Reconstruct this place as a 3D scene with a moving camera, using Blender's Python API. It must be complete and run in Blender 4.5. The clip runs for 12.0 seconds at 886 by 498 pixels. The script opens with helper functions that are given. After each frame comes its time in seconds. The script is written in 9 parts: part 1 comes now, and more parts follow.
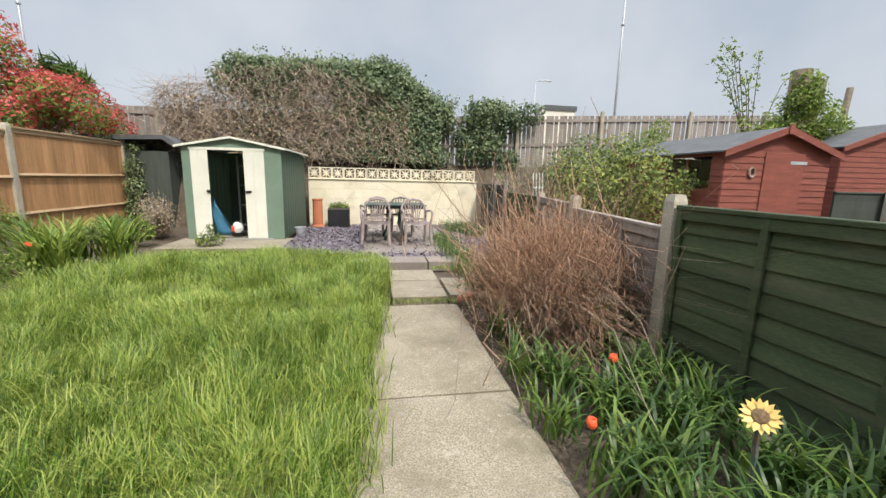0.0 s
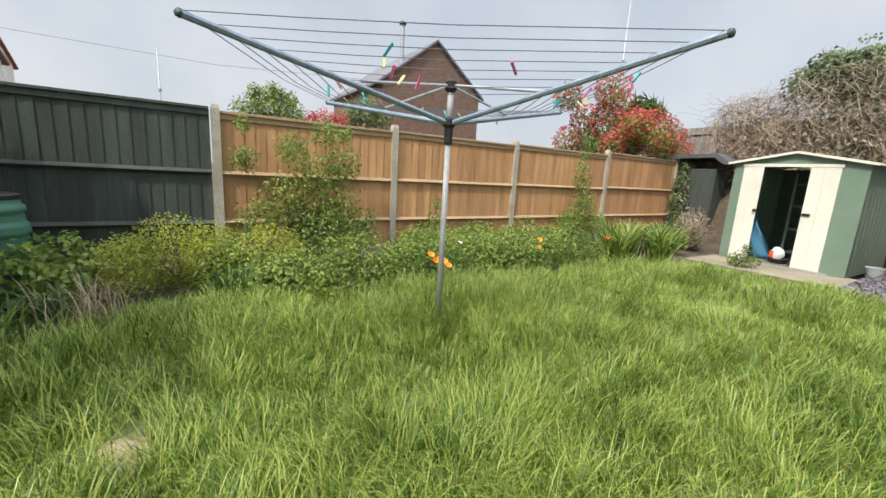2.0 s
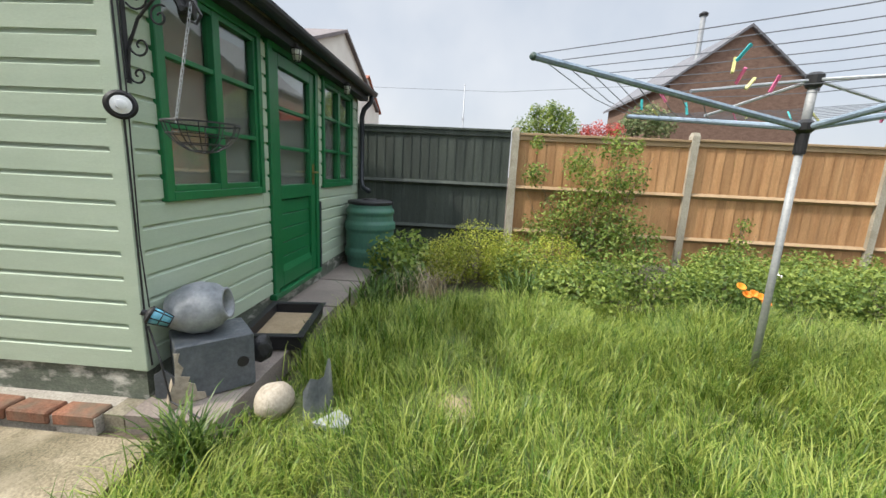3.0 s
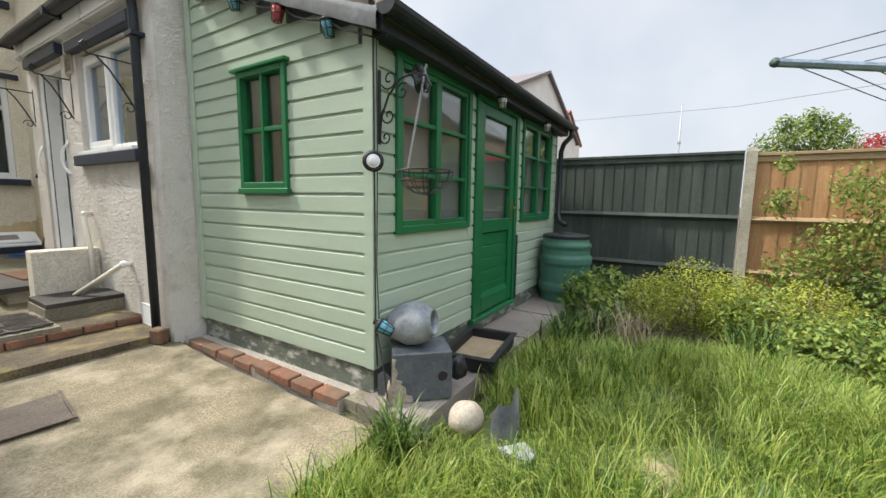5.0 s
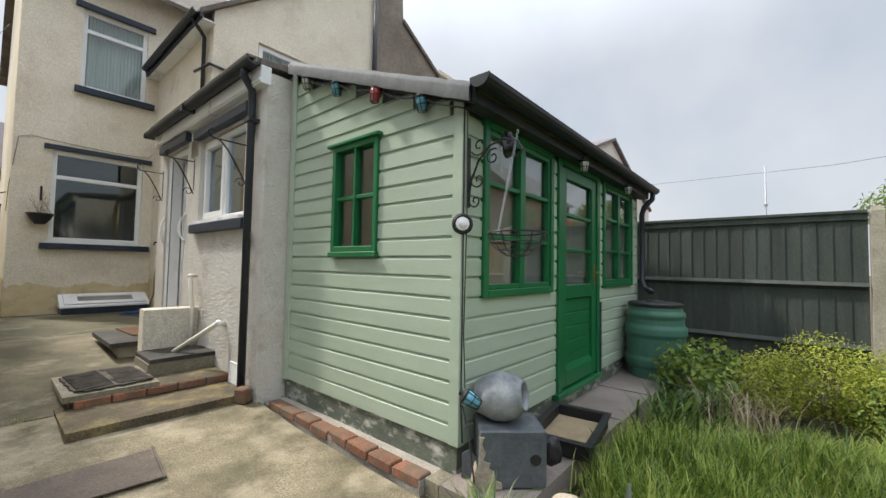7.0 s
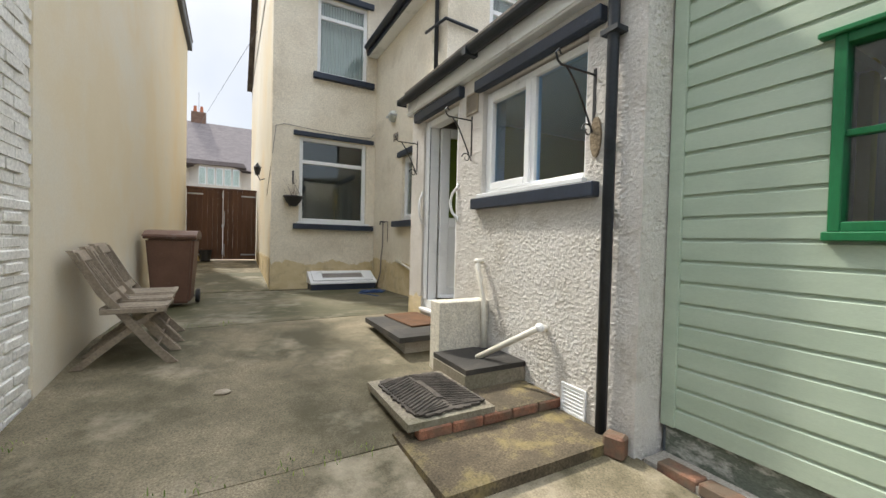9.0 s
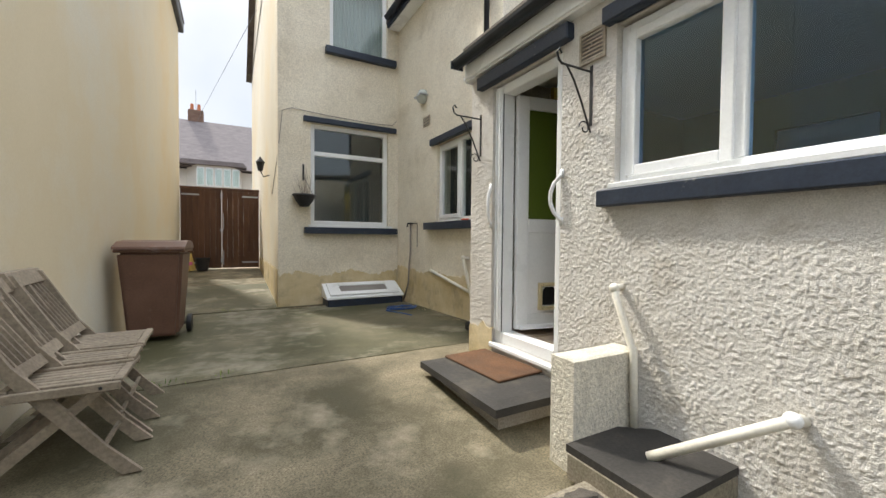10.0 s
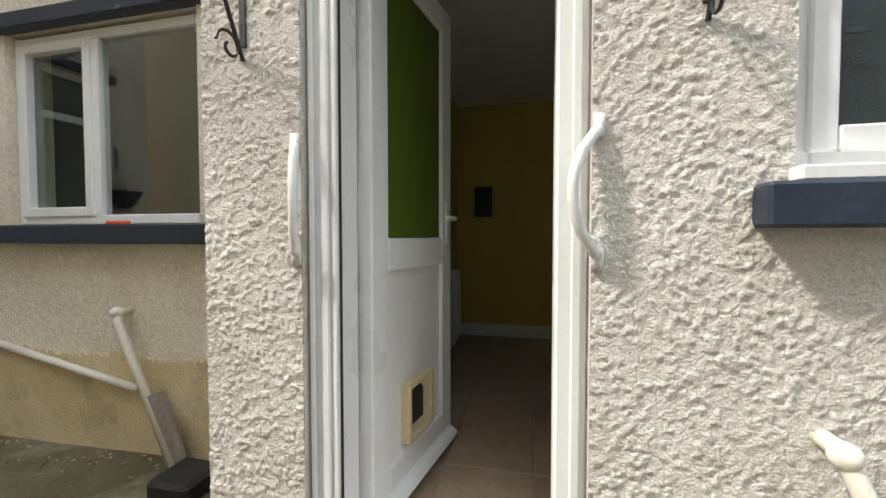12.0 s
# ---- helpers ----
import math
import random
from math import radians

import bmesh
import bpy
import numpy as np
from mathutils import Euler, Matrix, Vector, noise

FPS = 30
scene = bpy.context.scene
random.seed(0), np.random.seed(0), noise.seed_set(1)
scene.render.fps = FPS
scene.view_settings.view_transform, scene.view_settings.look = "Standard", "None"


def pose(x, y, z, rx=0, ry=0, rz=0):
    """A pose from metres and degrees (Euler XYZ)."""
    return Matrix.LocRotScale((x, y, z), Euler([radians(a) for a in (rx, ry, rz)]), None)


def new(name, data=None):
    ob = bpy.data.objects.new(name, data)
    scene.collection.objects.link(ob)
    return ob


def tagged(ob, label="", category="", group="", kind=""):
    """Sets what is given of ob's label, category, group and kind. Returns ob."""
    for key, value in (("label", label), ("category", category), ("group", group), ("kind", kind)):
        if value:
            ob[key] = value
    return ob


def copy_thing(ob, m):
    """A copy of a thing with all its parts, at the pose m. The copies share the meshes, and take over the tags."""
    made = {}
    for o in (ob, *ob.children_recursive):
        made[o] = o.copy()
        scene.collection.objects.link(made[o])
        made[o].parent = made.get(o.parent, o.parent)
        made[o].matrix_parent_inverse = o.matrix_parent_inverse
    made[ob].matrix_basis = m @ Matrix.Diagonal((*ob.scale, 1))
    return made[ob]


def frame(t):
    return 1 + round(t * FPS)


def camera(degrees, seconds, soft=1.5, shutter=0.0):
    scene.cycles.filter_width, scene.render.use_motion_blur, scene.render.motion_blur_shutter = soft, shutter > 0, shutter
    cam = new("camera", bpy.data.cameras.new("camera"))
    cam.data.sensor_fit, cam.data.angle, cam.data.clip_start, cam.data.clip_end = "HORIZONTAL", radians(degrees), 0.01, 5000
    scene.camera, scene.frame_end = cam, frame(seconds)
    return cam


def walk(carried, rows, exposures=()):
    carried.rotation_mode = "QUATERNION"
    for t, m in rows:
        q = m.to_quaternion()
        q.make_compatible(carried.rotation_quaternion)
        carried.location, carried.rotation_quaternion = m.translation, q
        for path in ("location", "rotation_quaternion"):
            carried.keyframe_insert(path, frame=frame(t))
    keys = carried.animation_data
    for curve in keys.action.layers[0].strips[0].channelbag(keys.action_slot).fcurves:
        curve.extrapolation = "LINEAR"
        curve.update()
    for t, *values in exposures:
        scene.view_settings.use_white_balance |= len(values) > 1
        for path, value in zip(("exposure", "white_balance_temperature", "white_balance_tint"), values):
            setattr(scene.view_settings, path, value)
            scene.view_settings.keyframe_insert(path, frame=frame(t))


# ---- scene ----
cam = camera(97.0, 12.0)
METRES, EYE, TILT, LEAN, TURN = 7.0, 1.3125, 0.0, 0.0, -9.9
ROWS = [
    (0.0, 0.0, 0.0, 0.0, 0.23, -10.16, -1.31),
    (0.5, -0.0083, -0.0025, -0.0009, 9.88, -9.94, -1.94),
    (1.0, -0.0182, -0.0137, -0.0012, 25.76, -10.06, -2.77),
    (1.5, -0.0226, -0.0321, -0.002, 46.25, -10.43, -3.2),
    (2.0, -0.0211, -0.0559, -0.0025, 67.35, -10.78, -3.23),
    (2.5, -0.0176, -0.0853, -0.0013, 86.56, -10.86, -3.03),
    (3.0, -0.0139, -0.099, -0.0011, 103.71, -10.97, -2.75),
    (3.5, -0.0102, -0.0969, 0.0, 118.01, -10.94, -2.27),
    (5.5, -0.0076, -0.095, -0.0006, 133.72, -4.74, -0.9),
    (6.0, -0.0063, -0.096, -0.0002, 134.97, 0.56, -0.8),
    (6.5, -0.0061, -0.1001, -0.0026, 136.85, 2.39, -0.8),
    (8.5, 0.081, -0.295, -0.0045, 157.0, -0.94, -1.81),
    (9.0, 0.116, -0.391, -0.0015, 161.35, -1.23, -1.4),
    (9.5, 0.1312, -0.4892, 0.0082, 163.0, -1.36, -0.94),
    (10.0, 0.1486, -0.5958, 0.0121, 161.47, -1.48, -0.48),
    (10.5, 0.1446, -0.6963, 0.0153, 155.28, -1.56, -0.13),
    (11.0, 0.133, -0.7877, 0.0177, 143.27, -1.71, 0.07),
    (11.5, 0.0991, -0.8645, 0.0261, 127.76, -1.97, 0.18),
    (12.0, 0.0645, -0.9231, 0.0384, 112.75, -1.84, 0.02),
]
walk(cam, [(t, pose(0, 0, EYE, TILT, LEAN, TURN) @ pose(METRES * x, METRES * y, METRES * z, 90 + pitch, roll, yaw)) for t, x, y, z, yaw, pitch, roll in ROWS],
     exposures=[(0.0, 0.3), (1.5, 0.35), (3.0, 0.54), (5.5, 0.6), (6.5, 0.36), (8.5, 0.58), (10.5, 0.68), (12.0, 0.75)])

# ---- light: hazy sun behind the house, bright thin overcast ----
SUN_DIR = Vector((-0.24, 0.60, -0.80)).normalized()
sun = new("sun", bpy.data.lights.new("sun", "SUN"))
sun.data.energy, sun.data.angle, sun.data.color = 3.0, radians(4.0), (1.0, 0.95, 0.85)
sun.matrix_world = Matrix.Translation((4, -10, 14)) @ SUN_DIR.to_track_quat("-Z", "Y").to_matrix().to_4x4()
world = bpy.data.worlds.new("hazy_sky")
scene.world = world
world.use_nodes = True
wn, wl = world.node_tree.nodes, world.node_tree.links
wn.clear()
sky = wn.new("ShaderNodeTexSky")
sky.sky_type, sky.sun_disc = "NISHITA", False
sky.sun_elevation, sky.sun_rotation = radians(51), radians(158)
sky.dust_density, sky.air_density = 4.0, 1.0
tc, cloud, ramp, mixw = wn.new("ShaderNodeTexCoord"), wn.new("ShaderNodeTexNoise"), wn.new("ShaderNodeValToRGB"), wn.new("ShaderNodeMixRGB")
cloud.inputs["Scale"].default_value, cloud.inputs["Detail"].default_value = 2.2, 5.0
ramp.color_ramp.elements[0].position, ramp.color_ramp.elements[0].color = 0.35, (4.6, 5.1, 5.8, 1)
ramp.color_ramp.elements[1].position, ramp.color_ramp.elements[1].color = 0.68, (6.5, 6.7, 7.0, 1)
mixw.inputs[0].default_value = 0.8
bg, wo = wn.new("ShaderNodeBackground"), wn.new("ShaderNodeOutputWorld")
bg.inputs[1].default_value = 0.12
wl.new(tc.outputs["Generated"], cloud.inputs["Vector"])
wl.new(cloud.outputs["Fac"], ramp.inputs["Fac"])
wl.new(sky.outputs[0], mixw.inputs[1])
wl.new(ramp.outputs[0], mixw.inputs[2])
# thin overcast is brightest overhead, round the veiled sun
sep, up, glow = wn.new("ShaderNodeSeparateXYZ"), wn.new("ShaderNodeMapRange"), wn.new("ShaderNodeMixRGB")
up.interpolation_type = "SMOOTHSTEP"
up.inputs[1].default_value, up.inputs[2].default_value, up.inputs[3].default_value, up.inputs[4].default_value = 0.42, 0.95, 0.84, 3.2
glow.blend_type, glow.inputs[0].default_value = "MULTIPLY", 1.0
wl.new(tc.outputs["Generated"], sep.inputs[0])
wl.new(sep.outputs["Z"], up.inputs[0])
wl.new(mixw.outputs[0], glow.inputs[1])
wl.new(up.outputs[0], glow.inputs[2])
wl.new(glow.outputs[0], bg.inputs[0])
wl.new(bg.outputs[0], wo.inputs[0])

# ---- materials ----
def mat(name, c1, c2, scale=3.0, rough=0.75, bump=0.15, bscale=70.0, grain=0.25, metal=0.0, rand=0.0, stretch=(1, 1, 1),
        dirt=None, dirt_at=0.62, dirt_scale=1.3, dirt_amount=0.7, dirt2=None, dirt2_at=0.6, dirt2_scale=1.7, dirt2_amount=0.6, spec=0.4, bdist=0.004, island=False):
    """Two-tone surface: slow blotches, fine grain, relief, optional dirt with its own shape, optional change from piece to piece."""
    m = bpy.data.materials.new(name)
    m.use_nodes = True
    n, l = m.node_tree.nodes, m.node_tree.links
    b = n["Principled BSDF"]
    geo, mp = n.new("ShaderNodeNewGeometry"), n.new("ShaderNodeMapping")
    mp.inputs["Scale"].default_value = stretch
    l.new(geo.outputs["Position"], mp.inputs["Vector"])

    def noise_tex(s, detail=4.0, rough_=0.6):
        t = n.new("ShaderNodeTexNoise")
        t.inputs["Scale"].default_value, t.inputs["Detail"].default_value, t.inputs["Roughness"].default_value = s, detail, rough_
        l.new(mp.outputs["Vector"], t.inputs["Vector"])
        return t

    def mixer(a, c, f, mode="MIX"):
        x = n.new("ShaderNodeMixRGB")
        x.blend_type = mode
        for k, v in ((0, f), (1, a), (2, c)):
            if isinstance(v, (int, float)):
                x.inputs[k].default_value = v
            elif isinstance(v, tuple):
                x.inputs[k].default_value = (*v[:3], 1)
            else:
                l.new(v, x.inputs[k])
        return x.outputs[0]

    def ramp_of(src, a, c):
        r = n.new("ShaderNodeMapRange")
        r.inputs[1].default_value, r.inputs[2].default_value = a, c
        l.new(src, r.inputs[0])
        return r.outputs[0]

    big = noise_tex(scale)
    col = mixer(c1, c2, ramp_of(big.outputs["Fac"], 0.3, 0.7))
    fine = noise_tex(bscale, 3.0)
    if grain:
        lo, hi = 1 - grain, 1 + grain * 0.6
        g = n.new("ShaderNodeMapRange")
        g.inputs[1].default_value, g.inputs[2].default_value, g.inputs[3].default_value, g.inputs[4].default_value = 0.3, 0.7, lo, hi
        l.new(fine.outputs["Fac"], g.inputs[0])
        col = mixer(col, g.outputs[0], 1.0, "MULTIPLY")
    if rand:
        if island:
            rnd = geo.outputs["Random Per Island"]
        else:
            rnd = n.new("ShaderNodeObjectInfo").outputs["Random"]
        g = n.new("ShaderNodeMapRange")
        g.inputs[3].default_value, g.inputs[4].default_value = 1 - rand, 1 + rand
        l.new(rnd, g.inputs[0])
        col = mixer(col, g.outputs[0], 1.0, "MULTIPLY")
    for dirt_, dirt_at_, dirt_scale_, amount_ in ((dirt, dirt_at, dirt_scale, dirt_amount), (dirt2, dirt2_at, dirt2_scale, dirt2_amount)):
        if not dirt_:
            continue
        d = noise_tex(dirt_scale_, 6.0, 0.65)
        x = n.new("ShaderNodeMath")
        x.operation = "MULTIPLY"
        l.new(ramp_of(d.outputs["Fac"], dirt_at_ - 0.08, dirt_at_ + 0.12), x.inputs[0])
        x.inputs[1].default_value = amount_
        col = mixer(col, dirt_, x.outputs[0])
    l.new(col, b.inputs["Base Color"])
    b.inputs["Metallic"].default_value = metal
    b.inputs["Specular IOR Level"].default_value = spec
    rr = n.new("ShaderNodeMapRange")
    rr.inputs[3].default_value, rr.inputs[4].default_value = max(0.03, rough - 0.12), min(1.0, rough + 0.12)
    l.new(big.outputs["Fac"], rr.inputs[0])
    l.new(rr.outputs[0], b.inputs["Roughness"])
    if bump:
        bu = n.new("ShaderNodeBump")
        bu.inputs["Strength"].default_value, bu.inputs["Distance"].default_value = bump, bdist
        l.new(fine.outputs["Fac"], bu.inputs["Height"])
        l.new(bu.outputs[0], b.inputs["Normal"])
    return m


def leaf_mat(name, dark, mid, light, trans=0.35, rough=0.5, each=0.62, clump=1.0):
    """Leaves: colour changes from leaf to leaf and in clumps, with light shining through."""
    m = bpy.data.materials.new(name)
    m.use_nodes = True
    n, l = m.node_tree.nodes, m.node_tree.links
    b, out = n["Principled BSDF"], n["Material Output"]
    geo, r, no, ad = n.new("ShaderNodeNewGeometry"), n.new("ShaderNodeValToRGB"), n.new("ShaderNodeTexNoise"), n.new("ShaderNodeMath")
    no.inputs["Scale"].default_value = 1.7
    l.new(geo.outputs["Position"], no.inputs["Vector"])
    ad.operation = "MULTIPLY_ADD"
    ad.inputs[1].default_value, ad.inputs[2].default_value = each, 0.19 - each / 2 + 0.5 * (1 - clump)
    l.new(geo.outputs["Random Per Island"], ad.inputs[0])
    ad2 = n.new("ShaderNodeMath")
    ad2.operation = "MULTIPLY_ADD"
    ad2.inputs[1].default_value = clump
    l.new(no.outputs["Fac"], ad2.inputs[0])
    l.new(ad.outputs[0], ad2.inputs[2])
    e = r.color_ramp.elements
    e[0].position, e[0].color = 0.25, (*dark, 1)
    e[1].position, e[1].color = 0.95, (*light, 1)
    k = e.new(0.6)
    k.color = (*mid, 1)
    l.new(ad2.outputs[0], r.inputs[0])
    l.new(r.outputs[0], b.inputs["Base Color"])
    b.inputs["Roughness"].default_value, b.inputs["Specular IOR Level"].default_value = rough, 0.35
    t, mx = n.new("ShaderNodeBsdfTranslucent"), n.new("ShaderNodeMixShader")
    l.new(r.outputs[0], t.inputs[0])
    mx.inputs[0].default_value = trans
    l.new(b.outputs[0], mx.inputs[1])
    l.new(t.outputs[0], mx.inputs[2])
    l.new(mx.outputs[0], out.inputs[0])
    return m


def glass_mat(name, tint=(0.9, 0.95, 0.93), alpha=0.25):
    """A thin pane: mirror by angle over a clear, slightly tinted sheet."""
    m = bpy.data.materials.new(name)
    m.use_nodes = True
    n, l = m.node_tree.nodes, m.node_tree.links
    out = n["Material Output"]
    n.remove(n["Principled BSDF"])
    gl, tr, fr, mx = n.new("ShaderNodeBsdfGlossy"), n.new("ShaderNodeBsdfTransparent"), n.new("ShaderNodeMath"), n.new("ShaderNodeMixShader")
    lw, pw = n.new("ShaderNodeLayerWeight"), n.new("ShaderNodeMath")
    lw.inputs["Blend"].default_value = 0.5
    pw.operation, pw.inputs[1].default_value = "POWER", 3.0
    fr.operation, fr.inputs[1].default_value, fr.inputs[2].default_value = "MULTIPLY_ADD", 0.75, 0.07
    l.new(lw.outputs["Facing"], pw.inputs[0])
    l.new(pw.outputs[0], fr.inputs[0])
    gl.inputs["Roughness"].default_value = 0.02
    tr.inputs[0].default_value = (*tint, 1)
    l.new(fr.outputs[0], mx.inputs[0])
    l.new(tr.outputs[0], mx.inputs[1])
    l.new(gl.outputs[0], mx.inputs[2])
    l.new(mx.outputs[0], out.inputs[0])
    return m


CONCRETE = mat("concrete", (0.22, 0.19, 0.14), (0.32, 0.28, 0.215), 2.4, 0.85, 0.6, 80, 0.4, dirt=(0.11, 0.11, 0.06), dirt_scale=2.0, dirt_at=0.52, dirt_amount=0.75, dirt2=(0.44, 0.40, 0.33), dirt2_scale=4.0, dirt2_at=0.64)
RENDER_ROUGH = mat("rough_white_render", (0.62, 0.57, 0.46), (0.76, 0.72, 0.62), 3.0, 0.9, 1.0, 60, 0.25, dirt=(0.36, 0.31, 0.22), dirt_scale=3.0, dirt_at=0.6, dirt_amount=0.6, bdist=0.012)
YARD = mat("yard_concrete", (0.19, 0.157, 0.098), (0.335, 0.28, 0.185), 3.0, 0.8, 0.6, 95, 0.55, dirt=(0.075, 0.066, 0.035), dirt_scale=1.1, dirt_at=0.49, dirt_amount=0.88, dirt2=(0.56, 0.48, 0.35), dirt2_scale=1.2, dirt2_at=0.58, dirt2_amount=0.75)
PATH = mat("path_concrete", (0.25, 0.212, 0.15), (0.335, 0.29, 0.215), 2.6, 0.9, 0.8, 110, 0.55, dirt=(0.155, 0.13, 0.085), dirt_scale=1.9, dirt_at=0.55, dirt2=(0.46, 0.415, 0.34), dirt2_scale=19.0, dirt2_at=0.64, dirt2_amount=0.6)
YARD_WORN = mat("olive_stained_concrete", (0.15, 0.125, 0.076), (0.275, 0.23, 0.15), 3.0, 0.8, 0.6, 95, 0.55, dirt=(0.062, 0.056, 0.028), dirt_scale=1.0, dirt_at=0.48, dirt_amount=0.85, dirt2=(0.45, 0.385, 0.28), dirt2_scale=1.6, dirt2_at=0.62, dirt2_amount=0.7)
STEP_STAINED = mat("lichen_stained_concrete", (0.085, 0.066, 0.04), (0.16, 0.127, 0.08), 5, 0.88, 0.7, 80, 0.5, dirt=(0.055, 0.045, 0.03), dirt_scale=3.0, dirt_at=0.55, dirt_amount=0.8, dirt2=(0.30, 0.235, 0.085), dirt2_scale=5.0, dirt2_at=0.6, dirt2_amount=0.6)
OLD_BRICK = mat("dirty_red_brick", (0.20, 0.085, 0.05), (0.33, 0.15, 0.09), 7, 0.9, 0.6, 80, 0.4, rand=0.2, dirt=(0.13, 0.105, 0.075), dirt_scale=5, dirt_at=0.5, dirt_amount=0.85)
YARD_DAMP = mat("damp_green_concrete", (0.105, 0.092, 0.052), (0.19, 0.165, 0.103), 2.5, 0.7, 0.6, 95, 0.5, dirt=(0.058, 0.056, 0.022), dirt_scale=0.8, dirt_at=0.44, dirt_amount=0.88, dirt2=(0.36, 0.33, 0.25), dirt2_scale=1.9, dirt2_at=0.60, dirt2_amount=0.7)
SLAB = mat("grey_slab", (0.19, 0.157, 0.138), (0.275, 0.235, 0.205), 2.5, 0.85, 0.3, 90, 0.25, rand=0.12)
SOIL = mat("soil", (0.075, 0.056, 0.038), (0.14, 0.11, 0.078), 5, 0.95, 0.8, 40, 0.5, bdist=0.02)
TURF = mat("turf_soil", (0.09, 0.115, 0.035), (0.15, 0.17, 0.06), 4, 0.95, 0.6, 50, 0.4, bdist=0.01)
SLATE = mat("slate_chips", (0.13, 0.11, 0.13), (0.27, 0.235, 0.26), 30, 0.8, 0.2, 120, 0.25, rand=0.35, island=True)
SLATE_BED = mat("slate_bed", (0.14, 0.12, 0.14), (0.24, 0.21, 0.23), 26, 0.9, 0.9, 55, 0.5, bdist=0.02)
RENDER = mat("roughcast_white", (0.64, 0.605, 0.55), (0.75, 0.72, 0.67), 2.6, 0.9, 0.9, 150, 0.22, bdist=0.006, dirt=(0.40, 0.35, 0.27), dirt_scale=3.2, dirt_at=0.62, dirt_amount=0.55, dirt2=(0.36, 0.34, 0.31), dirt2_scale=26.0, dirt2_at=0.66, dirt2_amount=0.5)
RENDER_CREAM = mat("roughcast_cream", (0.72, 0.65, 0.52), (0.82, 0.76, 0.63), 1.5, 0.9, 1.0, 55, 0.2, dirt=(0.42, 0.36, 0.25), dirt_scale=1.4, dirt_at=0.64, dirt_amount=0.45, bdist=0.01)
PLINTH = mat("plinth_yellow", (0.56, 0.44, 0.23), (0.72, 0.61, 0.40), 2.4, 0.9, 0.6, 75, 0.18, dirt=(0.25, 0.20, 0.13), dirt_scale=3, dirt_at=0.6, bdist=0.01)
CREAM_SMOOTH = mat("cream_painted_render", (0.70, 0.65, 0.53), (0.80, 0.76, 0.66), 0.7, 0.8, 0.15, 60, 0.06, dirt=(0.66, 0.50, 0.24), dirt_scale=0.35, dirt_at=0.52, dirt_amount=0.55)
WHITE_BRICK = mat("white_painted_brick", (0.66, 0.63, 0.56), (0.80, 0.78, 0.72), 5, 0.85, 0.5, 50, 0.2, rand=0.06)
BLOCK_CREAM = mat("cream_painted_block", (0.70, 0.63, 0.46), (0.80, 0.74, 0.58), 2, 0.85, 0.3, 70, 0.14, rand=0.05, dirt=(0.40, 0.35, 0.24), dirt_scale=1.6, dirt_at=0.64)
BLUE_PAINT = mat("flaking_dark_blue_paint", (0.018, 0.026, 0.045), (0.03, 0.042, 0.065), 3, 0.45, 0.25, 60, 0.2, dirt=(0.55, 0.52, 0.45), dirt_scale=9, dirt_at=0.74, dirt_amount=0.9)
GUTTER = mat("black_pvc", (0.012, 0.016, 0.022), (0.028, 0.034, 0.042), 4, 0.4, 0.1, 60, 0.2)
UPVC = mat("white_upvc", (0.78, 0.79, 0.79), (0.85, 0.86, 0.85), 2, 0.3, 0.03, 60, 0.04, dirt=(0.55, 0.54, 0.48), dirt_scale=4, dirt_at=0.7, dirt_amount=0.35)
WHITE_PIPE = mat("white_plastic_pipe", (0.72, 0.68, 0.58), (0.82, 0.79, 0.70), 5, 0.4, 0.05, 60, 0.1)
GLASS = glass_mat("window_glass")
# kitchen panes: reflected sky put in as a blue tint
SKY_TINT_GLASS = glass_mat("sky_tint_glass", (0.62, 0.80, 0.95))
# unlit rooms' dimness and the glass's blue reflection, put into the colour
ROOM_SHADE = mat("room_shade_tone", (0.085, 0.10, 0.115), (0.135, 0.15, 0.165), 1, 0.9, 0, 30, 0.1)
CURTAIN = mat("net_curtain", (0.42, 0.43, 0.44), (0.55, 0.56, 0.57), 3, 0.9, 0.2, 40, 0.1, stretch=(8, 8, 0.4))
BLIND = mat("grey_blind", (0.23, 0.205, 0.19), (0.285, 0.26, 0.24), 2, 0.9, 0.1, 80, 0.1)
SAGE = mat("sage_green_paint", (0.37, 0.45, 0.345), (0.43, 0.51, 0.40), 1.2, 0.5, 0.25, 60, 0.07, stretch=(1, 1, 6), dirt=(0.30, 0.35, 0.26), dirt_scale=3, dirt_at=0.7, dirt_amount=0.4)
GREEN = mat("bright_green_paint", (0.010, 0.125, 0.042), (0.016, 0.165, 0.058), 2, 0.35, 0.15, 60, 0.12, stretch=(1, 1, 0.4))
DARK_FELT = mat("dark_fascia", (0.022, 0.028, 0.034), (0.045, 0.052, 0.058), 3, 0.6, 0.3, 50, 0.3)
LEAD = mat("lead_flashing", (0.065, 0.072, 0.074), (0.115, 0.122, 0.124), 6, 0.75, 0.2, 25, 0.2, metal=0.0, bdist=0.01)
TILE = mat("brown_roof_tile", (0.10, 0.085, 0.075), (0.19, 0.16, 0.135), 4, 0.85, 0.4, 50, 0.3, rand=0.2, dirt=(0.24, 0.24, 0.16), dirt_scale=5, dirt_at=0.62)
BRICK = mat("red_brick", (0.30, 0.115, 0.07), (0.42, 0.18, 0.11), 6, 0.9, 0.5, 60, 0.3, rand=0.22, dirt=(0.2, 0.16, 0.13), dirt_scale=5, dirt_at=0.6)
BRICK_FAR = mat("brown_brick", (0.15, 0.09, 0.065), (0.25, 0.16, 0.12), 3, 0.9, 0.4, 14, 0.35, stretch=(1, 1, 3.2), bdist=0.02)
